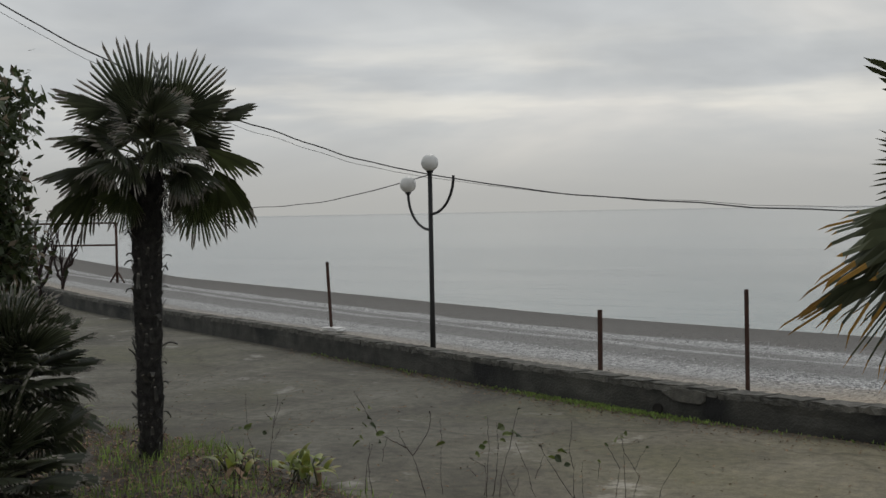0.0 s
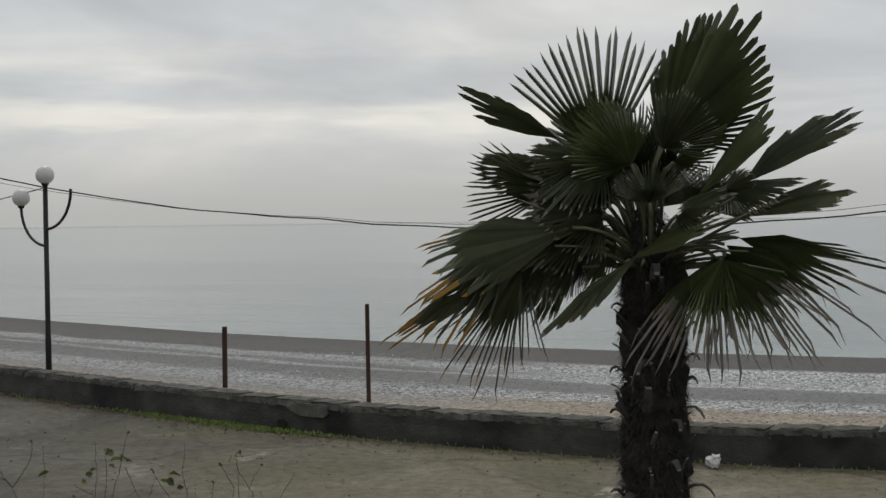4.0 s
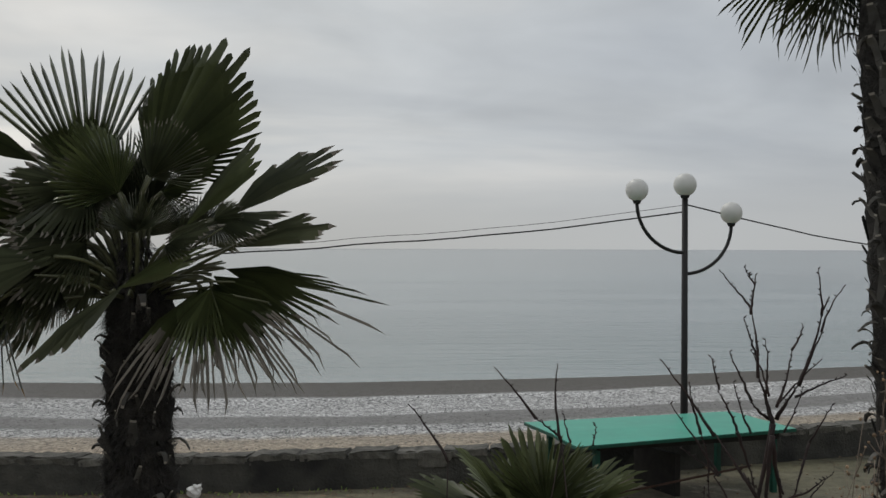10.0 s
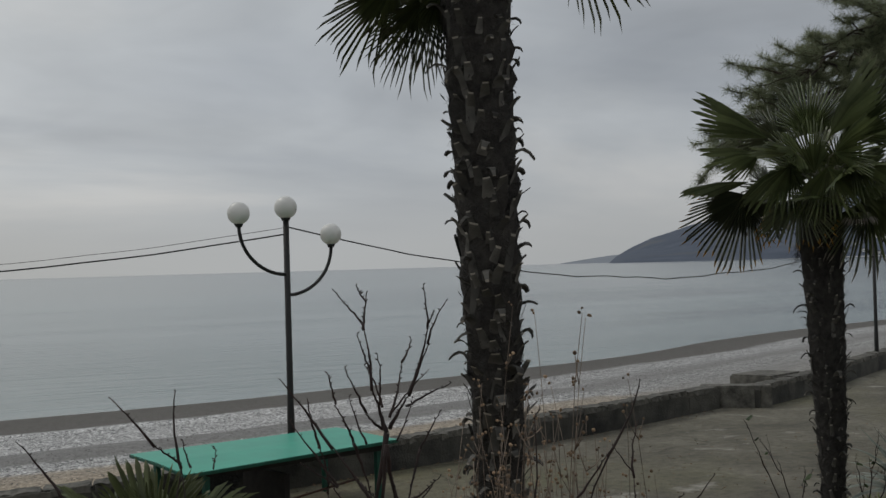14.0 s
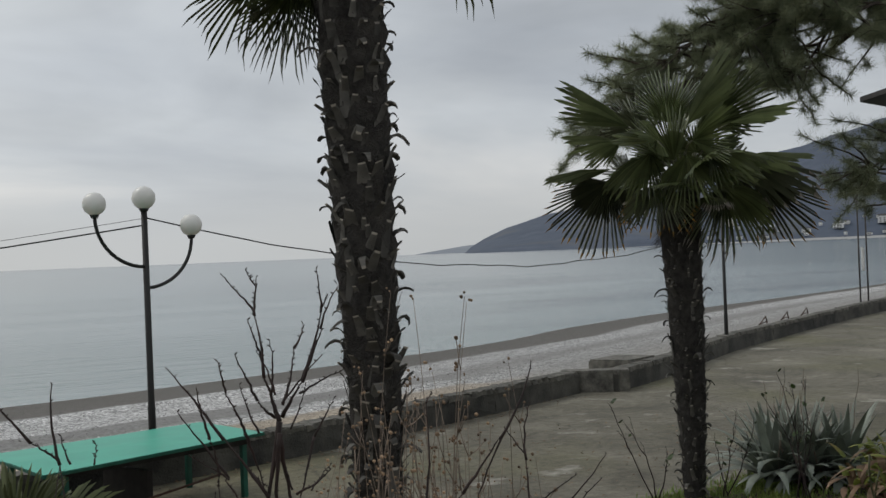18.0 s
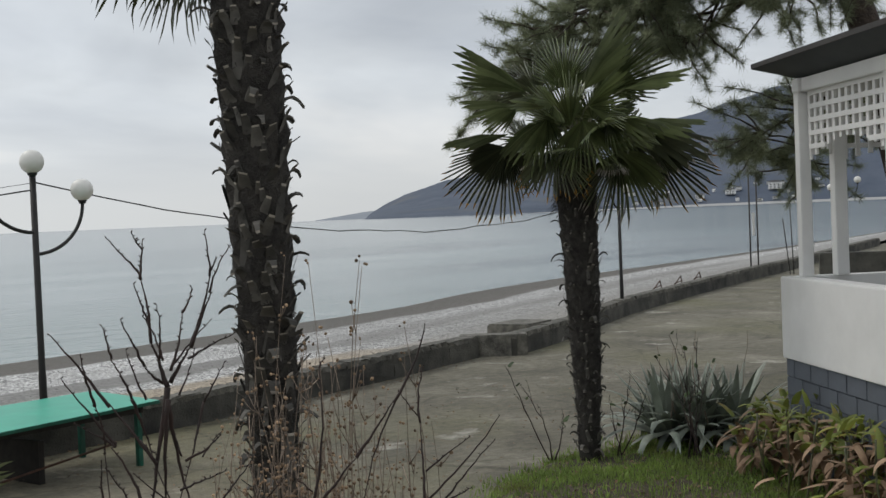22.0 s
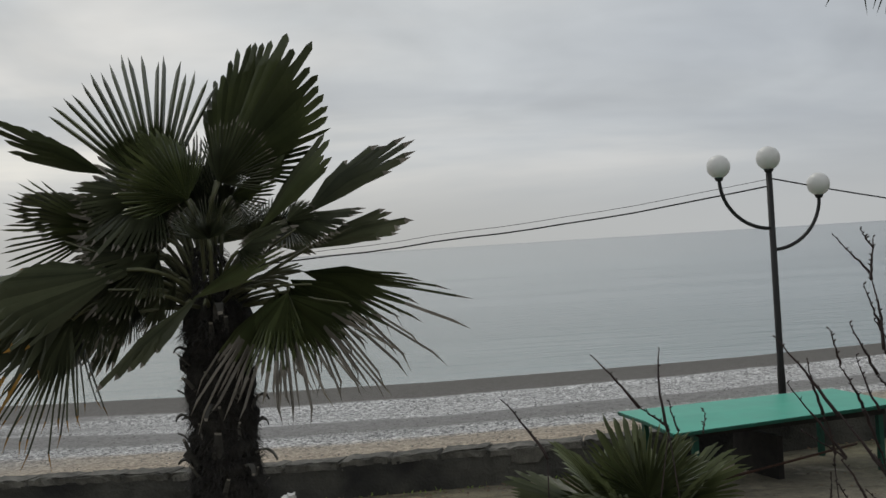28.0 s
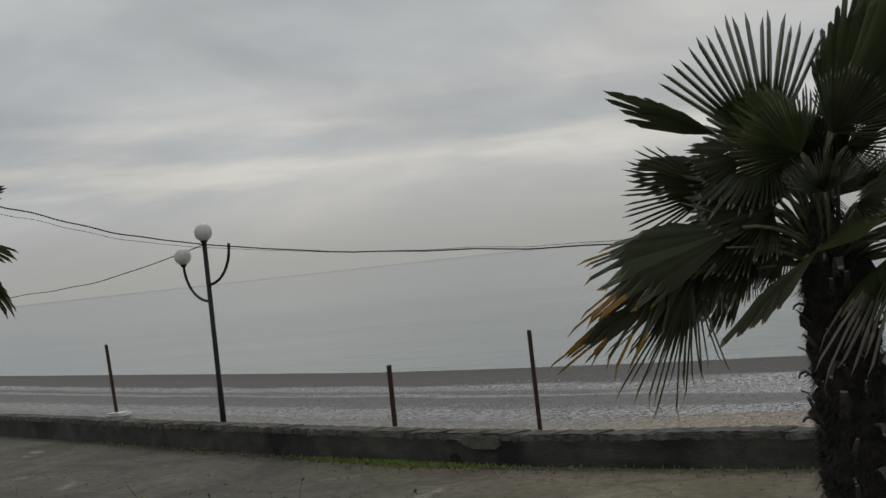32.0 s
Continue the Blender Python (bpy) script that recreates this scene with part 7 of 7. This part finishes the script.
# ---- steel frame on the beach ----
def beach_frame():
    fr = thing("beach_frame", (0, 0, 0), "rusty steel frame with two rails on the beach", "frame")
    us = []
    o = Vector((-52.0, 33.0, 0.0))
    dr = Vector((1.9, 0.86, 0)).normalized()
    ps = [o + dr * 4.1 * k for k in range(-3, 3)]
    for p in ps:
        bm = bmesh.new()
        tube(bm, [p + Vector((0, 0, -0.2)), p + Vector((0, 0, 2.6))], 0.06, 8)
        part("upright", bm, M_RUST, fr)
        for s in (-1, 1):
            bm = bmesh.new()
            tube(bm, [p + Vector((s * 0.5, 0, -0.2)), p + Vector((0, 0, 0.35))], 0.04, 6)
            part("foot", bm, M_RUST, fr)
    for z in (1.55, 2.58):
        bm = bmesh.new()
        tube(bm, [ps[0] + Vector((0, 0, z)), ps[-1] + Vector((0, 0, z))], 0.045, 8)
        part("rail", bm, M_RUST, fr)


beach_frame()
for k, az in enumerate((-54.2, -53.2, -55.4)):
    p0 = polar(44, az)
    rr = random.Random(k)
    bare_shrub(p0, "small bare tree far off on the shore", [((0, 0, 0), (rr.uniform(-0.5, 0.5), 0, 2.6)), ((0, 0, 0.4), (0.8, 0.2, 2.3)), ((0, 0, 0.4), (-0.7, 0.1, 2.2)), ((0, 0, 0.8), (0.3, 0.4, 2.9))], 300 + k, 0.06, 7, 0.8, buds=False, wob=0.06)


# ---- pavilion ----
def pavilion():
    K = Vector((10.35, 7.85, 0))
    u = Vector((-0.51, -0.86, 0)).normalized()
    v = Vector((0.86, -0.51, 0)).normalized()
    m = Matrix((u, v, Vector((0, 0, 1)))).transposed().to_4x4()
    m.translation = K
    pv = new("pavilion")
    pv.matrix_world = m
    tagged(pv, "white lattice pavilion with dark roof on a grey block base", "pavilion")
    A, B = 3.9, 3.6
    PZ, WZ, TZ = 1.15, 2.0, 4.02
    # base of painted blocks, three visible courses and more below
    rows = 6
    ch = PZ / rows
    blk = {}

    def block(L):
        key = round(L, 2)
        if key not in blk:
            bm = bmesh.new()
            box(bm, 0, 0, 0, L - 0.008, 0.19, ch - 0.008, bevel=0.006)
            me = bpy.data.meshes.new("block")
            bm.to_mesh(me)
            bm.free()
            me.materials.append(M_PLINTH)
            blk[key] = me
        return blk[key]

    def course(p, d, total, z, odd):
        ang = math.degrees(math.atan2(d.y, d.x))
        x = 0.0
        first = 0.2 if odd else 0.4
        while x < total - 0.02:
            L = min(first if x == 0 else 0.4, total - x)
            shared("block", block(L), pv, Matrix.Translation(p + d * (x + L / 2) + Vector((0, 0, z))) @ pose(0, 0, 0, 0, 0, ang))
            x += L

    ux, vx = Vector((1, 0, 0)), Vector((0, 1, 0))
    for k in range(rows):
        z = ch * (k + 0.5)
        course(Vector((0.0, 0.1, 0)), ux, A, z, k % 2)
        course(Vector((0.1, 0.2, 0)), vx, B - 0.2, z, k % 2)
    bm = bmesh.new()
    box(bm, A / 2, B / 2 + 0.1, PZ / 2 - 0.02, A - 0.25, B - 0.3, PZ - 0.02)
    part("floor", bm, M_CAP, pv, "concrete floor")
    # parapet, a little proud of the base
    for cx, cy, sx, sy in ((A / 2, 0.085, A + 0.02, 0.23), (0.085, B / 2 + 0.1, 0.23, B - 0.2), (A / 2, B - 0.1, A, 0.2)):
        bm = bmesh.new()
        box(bm, cx, cy, (PZ + WZ) / 2, sx, sy, WZ - PZ, bevel=0.012)
        part("parapet", bm, M_WHITE, pv, "white plastered parapet")
    below = set(pv.children)

    def UPPER():
        return [c for c in pv.children if c not in below]

    bm = bmesh.new()
    for px, py in ((0.09, 0.06),):
        box(bm, px, py, (WZ + TZ) / 2, 0.12, 0.12, TZ - WZ, bevel=0.008)
    part("post", bm, M_WHITE, pv)
    for px, py in ((1.95, 0.1), (3.8, 0.1), (0.12, 0.42), (0.12, 3.45), (1.95, 3.5), (3.8, 3.5)):
        bm = bmesh.new()
        box(bm, px, py, (WZ + TZ) / 2, 0.13, 0.13, TZ - WZ, bevel=0.008)
        part("post", bm, M_WHITE, pv)
    for cx, cy, sx, sy in ((A / 2, 0.1, A + 0.04, 0.16), (0.12, B / 2, 0.16, B + 0.04), (A / 2, B - 0.1, A, 0.14)):
        bm = bmesh.new()
        box(bm, cx, cy, TZ - 0.06, sx, sy, 0.14, bevel=0.008)
        part("beam", bm, M_WHITE, pv)
    # lattice with an arched lower edge between posts
    def lattice(x0, x1, along, fixed):
        n = max(2, int((x1 - x0) / 0.135))
        st = (x1 - x0) / n
        top = TZ - 0.13

        def low(q):
            w = (q - x0) / (x1 - x0)
            return top - 0.70 + 0.20 * math.sin(min(max(w, 0), 1) * math.pi)

        for k in range(n + 1):
            q = x0 + st * k
            lo_ = low(min(max(q, x0 + 0.02), x1 - 0.02))
            bm = bmesh.new()
            c = (q, fixed) if along == "u" else (fixed, q)
            sx, sy = (0.05, 0.02) if along == "u" else (0.02, 0.05)
            box(bm, c[0], c[1], (top + lo_) / 2, sx, sy, top - lo_)
            part("lattice_bar", bm, M_WHITE, pv)
        for j in range(5):
            z = top - 0.02 - j * 0.135
            seg = [q / 40 for q in range(41) if low(x0 + (x1 - x0) * q / 40) < z]
            runs = []
            for q in seg:
                if runs and q - runs[-1][1] < 0.03:
                    runs[-1][1] = q
                else:
                    runs.append([q, q])
            for a, b in runs:
                if b - a < 0.04:
                    continue
                bm = bmesh.new()
                a_, b_ = x0 + (x1 - x0) * a, x0 + (x1 - x0) * b
                c = ((a_ + b_) / 2, fixed - 0.012) if along == "u" else (fixed - 0.012, (a_ + b_) / 2)
                sx, sy = (b_ - a_, 0.02) if along == "u" else (0.02, b_ - a_)
                box(bm, c[0], c[1], z, sx, sy, 0.05)
                part("lattice_bar", bm, M_WHITE, pv)

    lattice(0.2, 1.88, "u", 0.1)
    lattice(2.02, 3.73, "u", 0.1)
    lattice(0.15, 0.36, "v", 0.12)
    lattice(0.5, 3.4, "v", 0.12)
    lattice(0.2, 1.88, "u", B - 0.1)
    for c in UPPER():
        c.matrix_basis = Matrix.Translation((0.11, 0.11, 0)) @ c.matrix_basis
    # hipped roof with a wide eave
    ov, ez = 0.2, 4.10
    c0, c1 = (-ov, -ov), (A + ov, B + ov)
    bm = bmesh.new()
    e = [bm.verts.new((x, y, ez + 0.14)) for x, y in ((c0[0], c0[1]), (c1[0], c0[1]), (c1[0], c1[1]), (c0[0], c1[1]))]
    ap = bm.verts.new((A / 2, B / 2, ez + 0.3))
    for k in range(4):
        bm.faces.new((e[k], e[(k + 1) % 4], ap))
    e2 = [bm.verts.new(q.co - Vector((0, 0, 0.05))) for q in e]
    for k in range(4):
        bm.faces.new((e[k], e2[k], e2[(k + 1) % 4], e[(k + 1) % 4]))
    low_eave = [q.co.copy() for q in e2]
    part("roof", bm, M_ROOF, pv, "dark roofing with rust-red stains")
    bm = bmesh.new()
    w_ = [bm.verts.new((x, y, TZ + 0.005)) for x, y in ((0.2, 0.2), (A, 0.2), (A, B), (0.2, B))]
    e3 = [bm.verts.new(q + Vector((0.0, 0, -0.004))) for q in low_eave]
    for k in range(4):
        bm.faces.new((e3[k], w_[k], w_[(k + 1) % 4], e3[(k + 1) % 4]))
    part("soffit", bm, M_SOFFIT, pv, "grey boarded soffit")


pavilion()

# the porch: one white post, floor and house wall
bm = bmesh.new()
box(bm, 0, 0, 2.6, 0.16, 0.16, 3.0, bevel=0.012)
o = tagged(mesh_object("porch_post", bm, M_WHITE), "white painted square porch post", "post")
o.matrix_world = pose(0.616, 0.346, 0, 0, 0, -57)
bm = bmesh.new()
box(bm, 0, -2.0, 0.55, 8.0, 5.0, 1.1)
tagged(mesh_object("porch_floor", bm, M_CAP), "concrete porch floor", "porch", kind="structure")
bm = bmesh.new()
box(bm, 0, -4.65, 3.0, 14.0, 0.3, 6.0)
tagged(mesh_object("house_wall", bm, M_WHITE), "plain white house wall behind the porch", "wall", kind="structure")


# ---- pine ----
def pine(at, label, limbs, trunk, seed):
    r = random.Random(seed)
    t = thing("pine_tree", at, label, "pine tree")
    bm = bmesh.new()
    tube(bm, trunk, [0.30, 0.28, 0.25, 0.2, 0.12], 12)
    part("trunk", bm, M_BARK, t)
    tuft_at = []
    for a, b, rad, k in limbs:
        bm = bmesh.new()
        a, b = Vector(a), Vector(b)
        pts = stem_path(r, a, b, 10, 0.09)
        tube(bm, pts, [rad * (1 - 0.8 * i / 10) for i in range(11)], 7)
        for j in range(k):
            i = r.randint(2, 10)
            d = (b - a).normalized()
            L = r.uniform(0.35, 1.15)
            q = pts[i] + (d * r.uniform(0.0, 0.8) + Vector((r.uniform(-1, 1), r.uniform(-1, 1), r.uniform(-0.6, 0.55)))).normalized() * L
            sp = stem_path(r, pts[i], q, 5, 0.03)
            tube(bm, sp, [0.02, 0.017, 0.014, 0.011, 0.008, 0.005], 5)
            tuft_at += [(sp[5], (sp[5] - sp[3]).normalized()), (sp[4], (sp[5] - sp[3]).normalized())]
            for _k in range(2):
                tuft_at.append((sp[3] + Vector((r.uniform(-1, 1), r.uniform(-1, 1), r.uniform(-1, 1))) * 0.1, Vector((r.uniform(-1, 1), r.uniform(-1, 1), r.uniform(-0.2, 1))).normalized()))
        part("limb", bm, M_BARK, t)
    verts, faces = [], []
    for c, d in tuft_at:
        n = 105
        for _ in range(n):
            o_ = (d * r.uniform(-0.1, 1.1) + Vector((r.gauss(0, 1), r.gauss(0, 1), r.gauss(0, 1))) * 0.75).normalized()
            L = r.uniform(0.10, 0.2)
            s = o_.cross(Vector((r.uniform(-1, 1), r.uniform(-1, 1), r.uniform(-1, 1)))).normalized() * 0.0031
            p = c + o_ * 0.01 - d * r.uniform(0, 0.15)
            i = len(verts)
            verts += [p - s, p + s, p + o_ * L]
            faces.append((i, i + 1, i + 2))
    me = bpy.data.meshes.new("needles")
    me.from_pydata(verts, [], faces)
    me.materials.append(M_NEEDLE)
    nd = new("needles", me)
    nd.parent = t
    tagged(nd, "dense dark green pine needles", kind="stuff")


g = lambda rt, up, aw=0.0: facing(52.0, rt, up, aw)
P0 = polar(18.5, 56.8)
pine(P0, "large pine with wide drooping branches behind the pavilion", [
    (g(-0.4, 6.9), g(-1.35, 5.75, -0.3), 0.07, 5), (g(0.2, 6.9), g(-4.9, 5.1, -1.0), 0.08, 40), (g(0.2, 7.2), g(-4.2, 5.9, 0.6), 0.08, 40), (g(0.2, 7.6), g(-3.4, 6.9, -0.6), 0.08, 30),
    (g(0.2, 7.0), g(-3.4, 5.5, -1.4), 0.06, 36), (g(0.2, 7.0), g(-4.0, 5.7, -1.6), 0.07, 38), (g(0.2, 6.8), g(-4.6, 4.7, 0.3), 0.06, 34),
    (g(-2.0, 6.2, -1.0), g(-5.25, 4.55, -1.4), 0.05, 50), (g(-3.5, 5.2, -1.0), g(-5.1, 4.6, -1.2), 0.04, 24), (g(-2.5, 6.2, -1.0), g(-4.3, 5.4, -1.2), 0.04, 24), (g(-1.5, 6.6, -1.0), g(-4.4, 5.3, -1.8), 0.05, 44), (g(-1.6, 6.2, -1.0), g(-2.5, 5.0, -1.4), 0.04, 26), (g(-2.2, 6.1, -1.0), g(-3.3, 4.9, -1.4), 0.04, 26),
    (g(-0.1, 4.6), g(-1.6, 3.7, -0.6), 0.045, 44), (g(0.2, 4.4), g(-1.1, 3.3, 0.5), 0.045, 40), (g(0.1, 4.7), g(-1.0, 4.1, -0.8), 0.04, 24), (g(0.2, 7.2), g(-2.2, 6.4, -1.4), 0.06, 30),
    (g(0.2, 6.6), g(-1.9, 5.75, -1.4), 0.05, 26), (g(0.2, 6.3), g(-0.9, 5.65, -1.5), 0.04, 20), (g(0.3, 6.2), g(1.8, 6.6, -0.8), 0.08, 24), (g(0.3, 5.4), g(2.2, 4.6, 1.0), 0.07, 24), (g(0.3, 4.6), g(1.6, 3.6, 1.5), 0.06, 20), (g(0.2, 6.8), g(-1.6, 8.0, 0.6), 0.08, 24)],
     [g(0.75, -0.2), g(0.6, 2.5), g(0.2, 4.5), g(-0.3, 6.3), g(-0.45, 8.6)], 77)


# ---- hills and far shore ----
def hills(name, prof, r0, r1, material, seed, label, az0, az1, step):
    bm = bmesh.new()
    rows = []
    az = az0
    while az <= az1 + 1e-6:
        el = 0.0
        for (a, e1), (b, e2) in zip(prof, prof[1:]):
            if a <= az <= b:
                w = (az - a) / (b - a)
                el = e1 + (e2 - e1) * w
        row = []
        for k in range(9):
            q = k / 8
            rr = r0 + (r1 - r0) * q
            hgt = rr * math.tan(radians(max(el, 0.0))) * (q ** 0.75)
            nz = noise.noise(Vector((az * 0.9, q * 3, seed))) * 0.10 + noise.noise(Vector((az * 4, q * 9, seed))) * 0.035
            hgt *= 1 + nz * (0.4 + 0.6 * (1 - q))
            hgt += 4.0 * abs(noise.noise(Vector((az * 14, q * 17, seed)))) * min(el, 1)
            row.append(bm.verts.new((rr * math.sin(radians(az)), rr * math.cos(radians(az)), SEA_Z - 1 + hgt + (0 if k else 0))))
        rows.append(row)
        az += step
    for a, b in zip(rows, rows[1:]):
        for k in range(8):
            f_ = bm.faces.new((a[k], a[k + 1], b[k + 1], b[k]))
            f_.smooth = True
    tagged(mesh_object(name, bm, material), label, "hill", kind="structure")


# the farther range has more haze in its colour
hills("backdrop_hills", [(33.5, 0.0), (33.75, 0.25), (34.5, 0.68), (35.8, 1.22), (37.6, 1.72), (39.5, 2.1), (42, 2.6), (45.5, 3.3), (49.4, 4.35), (52.6, 5.2), (57, 6.0), (64, 6.4), (80, 5.0), (95, 3.0)], 2500, 3600, M_HAZY_HILL, 3, "wooded headland and mountain across the bay", 33.2, 95, 0.15)
hills("backdrop_far_hills", [(31.0, 0.0), (31.8, 0.12), (32.6, 0.22), (33.4, 0.33), (35.5, 0.5), (40, 0.3)], 4200, 4800, M_HAZY_HILLF, 9, "distant headland on the horizon, pale with haze", 31.0, 40, 0.15)
bm = bmesh.new()
rows = []
for k in range(140):
    az = 41.0 + k * 0.3
    rr = 2300 - 6 * k
    rows.append([bm.verts.new((q * math.sin(radians(az)), q * math.cos(radians(az)), z)) for q, z in ((rr, SEA_Z - 0.3), (rr + 30, SEA_Z + 2.0 * min(1, k / 30)), (rr + 260, SEA_Z + 4.0 * min(1, k / 30)))])
for a, b in zip(rows, rows[1:]):
    for k in range(2):
        bm.faces.new((a[k], a[k + 1], b[k + 1], b[k]))
tagged(mesh_object("backdrop_far_shore", bm, M_FARSAND), "pale strip of beach across the bay", "shore", kind="structure")


def far_house(dist, az, w, h, rise, seed):
    r = random.Random(seed)
    b = thing("far_house", (*polar(dist, az)[:2], rise), "white house among trees across the bay", "house", "houses across the bay", rz=-az + r.uniform(-25, 25))
    bm = bmesh.new()
    box(bm, 0, 0, h / 2, w, w * 0.7, h)
    wall = part("wall", bm, M_HOUSE, b)
    bm = bmesh.new()
    vs = [bm.verts.new(q) for q in ((-w * 0.53, -w * 0.38, h), (w * 0.53, -w * 0.38, h), (w * 0.53, w * 0.38, h), (-w * 0.53, w * 0.38, h), (-w * 0.3, 0, h * 1.3), (w * 0.3, 0, h * 1.3))]
    for q in ((0, 1, 5, 4), (1, 2, 5), (2, 3, 4, 5), (3, 0, 4), (3, 2, 1, 0)):
        bm.faces.new([vs[k] for k in q])
    part("roof", bm, M_ROOF, b)
    for k in range(3):
        for j in range(max(1, int(h / 4))):
            bm = bmesh.new()
            box(bm, (k - 1) * w * 0.3, -w * 0.35 - 0.05, 2 + j * 3.6, w * 0.13, 0.2, 1.8)
            part("window", bm, M_DARKWOOD, wall)


HILL = [(33.5, 0.0), (39.5, 2.1), (45.5, 3.3), (49.4, 4.35), (52.6, 5.2), (57, 6.0), (64, 6.4)]


def hill_z(dist, az):
    el = next(e1 + (e2 - e1) * (az - a) / (b - a) for (a, e1), (b, e2) in zip(HILL, HILL[1:]) if a <= az <= b)
    return SEA_Z + dist * math.tan(radians(el)) * ((dist - 2500) / 1100) ** 0.75


rr = random.Random(5)
for k in range(30):
    az = 44.0 + rr.random() * 11.5
    dist = 2510 + 110 * rr.random() ** 1.5
    far_house(dist, az, rr.uniform(6, 11), rr.uniform(4, 7), hill_z(dist, az) - 1, k)
far_house(2575, 52.8, 26, 14, hill_z(2575, 52.8) - 2, 99)
far_house(2560, 50.8, 20, 10, hill_z(2560, 50.8) - 2, 98)
far_house(2545, 49.4, 16, 8, hill_z(2545, 49.4) - 2, 97)


# ---- rails of an old boat slip behind the far wall ----
for k in range(3):
    bm = bmesh.new()
    p = Vector((25.5 + 1.9 * k, wall_y(25.5 + 1.9 * k) + 0.75, 0.1))
    tube(bm, [p, p + Vector((0.75, 0.15, 0.5)), p + Vector((0.9, 0.2, 0.1))], 0.018, 6)
    tube(bm, [p + Vector((0.3, 0.0, 0.3)), p + Vector((0.85, 0.18, 0.35))], 0.015, 6)
    tagged(mesh_object("bent_steel_frame", bm, M_RUST), "bent rusty steel frame behind the far wall", "frame", "bent frames behind the wall")
# end block that closes the step in the wall, and a slab on the beach behind it
for nm, x0, y0, x1, y1, h, th, lab in (("wall_step", 14.2, 18.35, 15.25, 17.55, 0.415, 0.42, "concrete block closing the step in the sea wall"),):
    bm = bmesh.new()
    L = math.hypot(x1 - x0, y1 - y0)
    box(bm, 0, 0, h / 2 - 0.05, L, th, h + 0.1, bevel=0.02)
    o = tagged(mesh_object(nm, bm, M_CAP), lab, "sea wall", kind="structure")
    o.matrix_world = pose((x0 + x1) / 2 + 0.1, (y0 + y1) / 2 + 0.16, 0, 0, 0, math.degrees(math.atan2(y1 - y0, x1 - x0)))
bm = bmesh.new()
box(bm, 0, 0, 0, 1.5, 1.0, 0.5, bevel=0.04)
o = tagged(mesh_object("concrete_slab", bm, M_CAP), "weathered concrete slab on the beach behind the wall", "slab")
o.matrix_world = pose(17.7, 20.6, 0.04, 0, 1, 24)
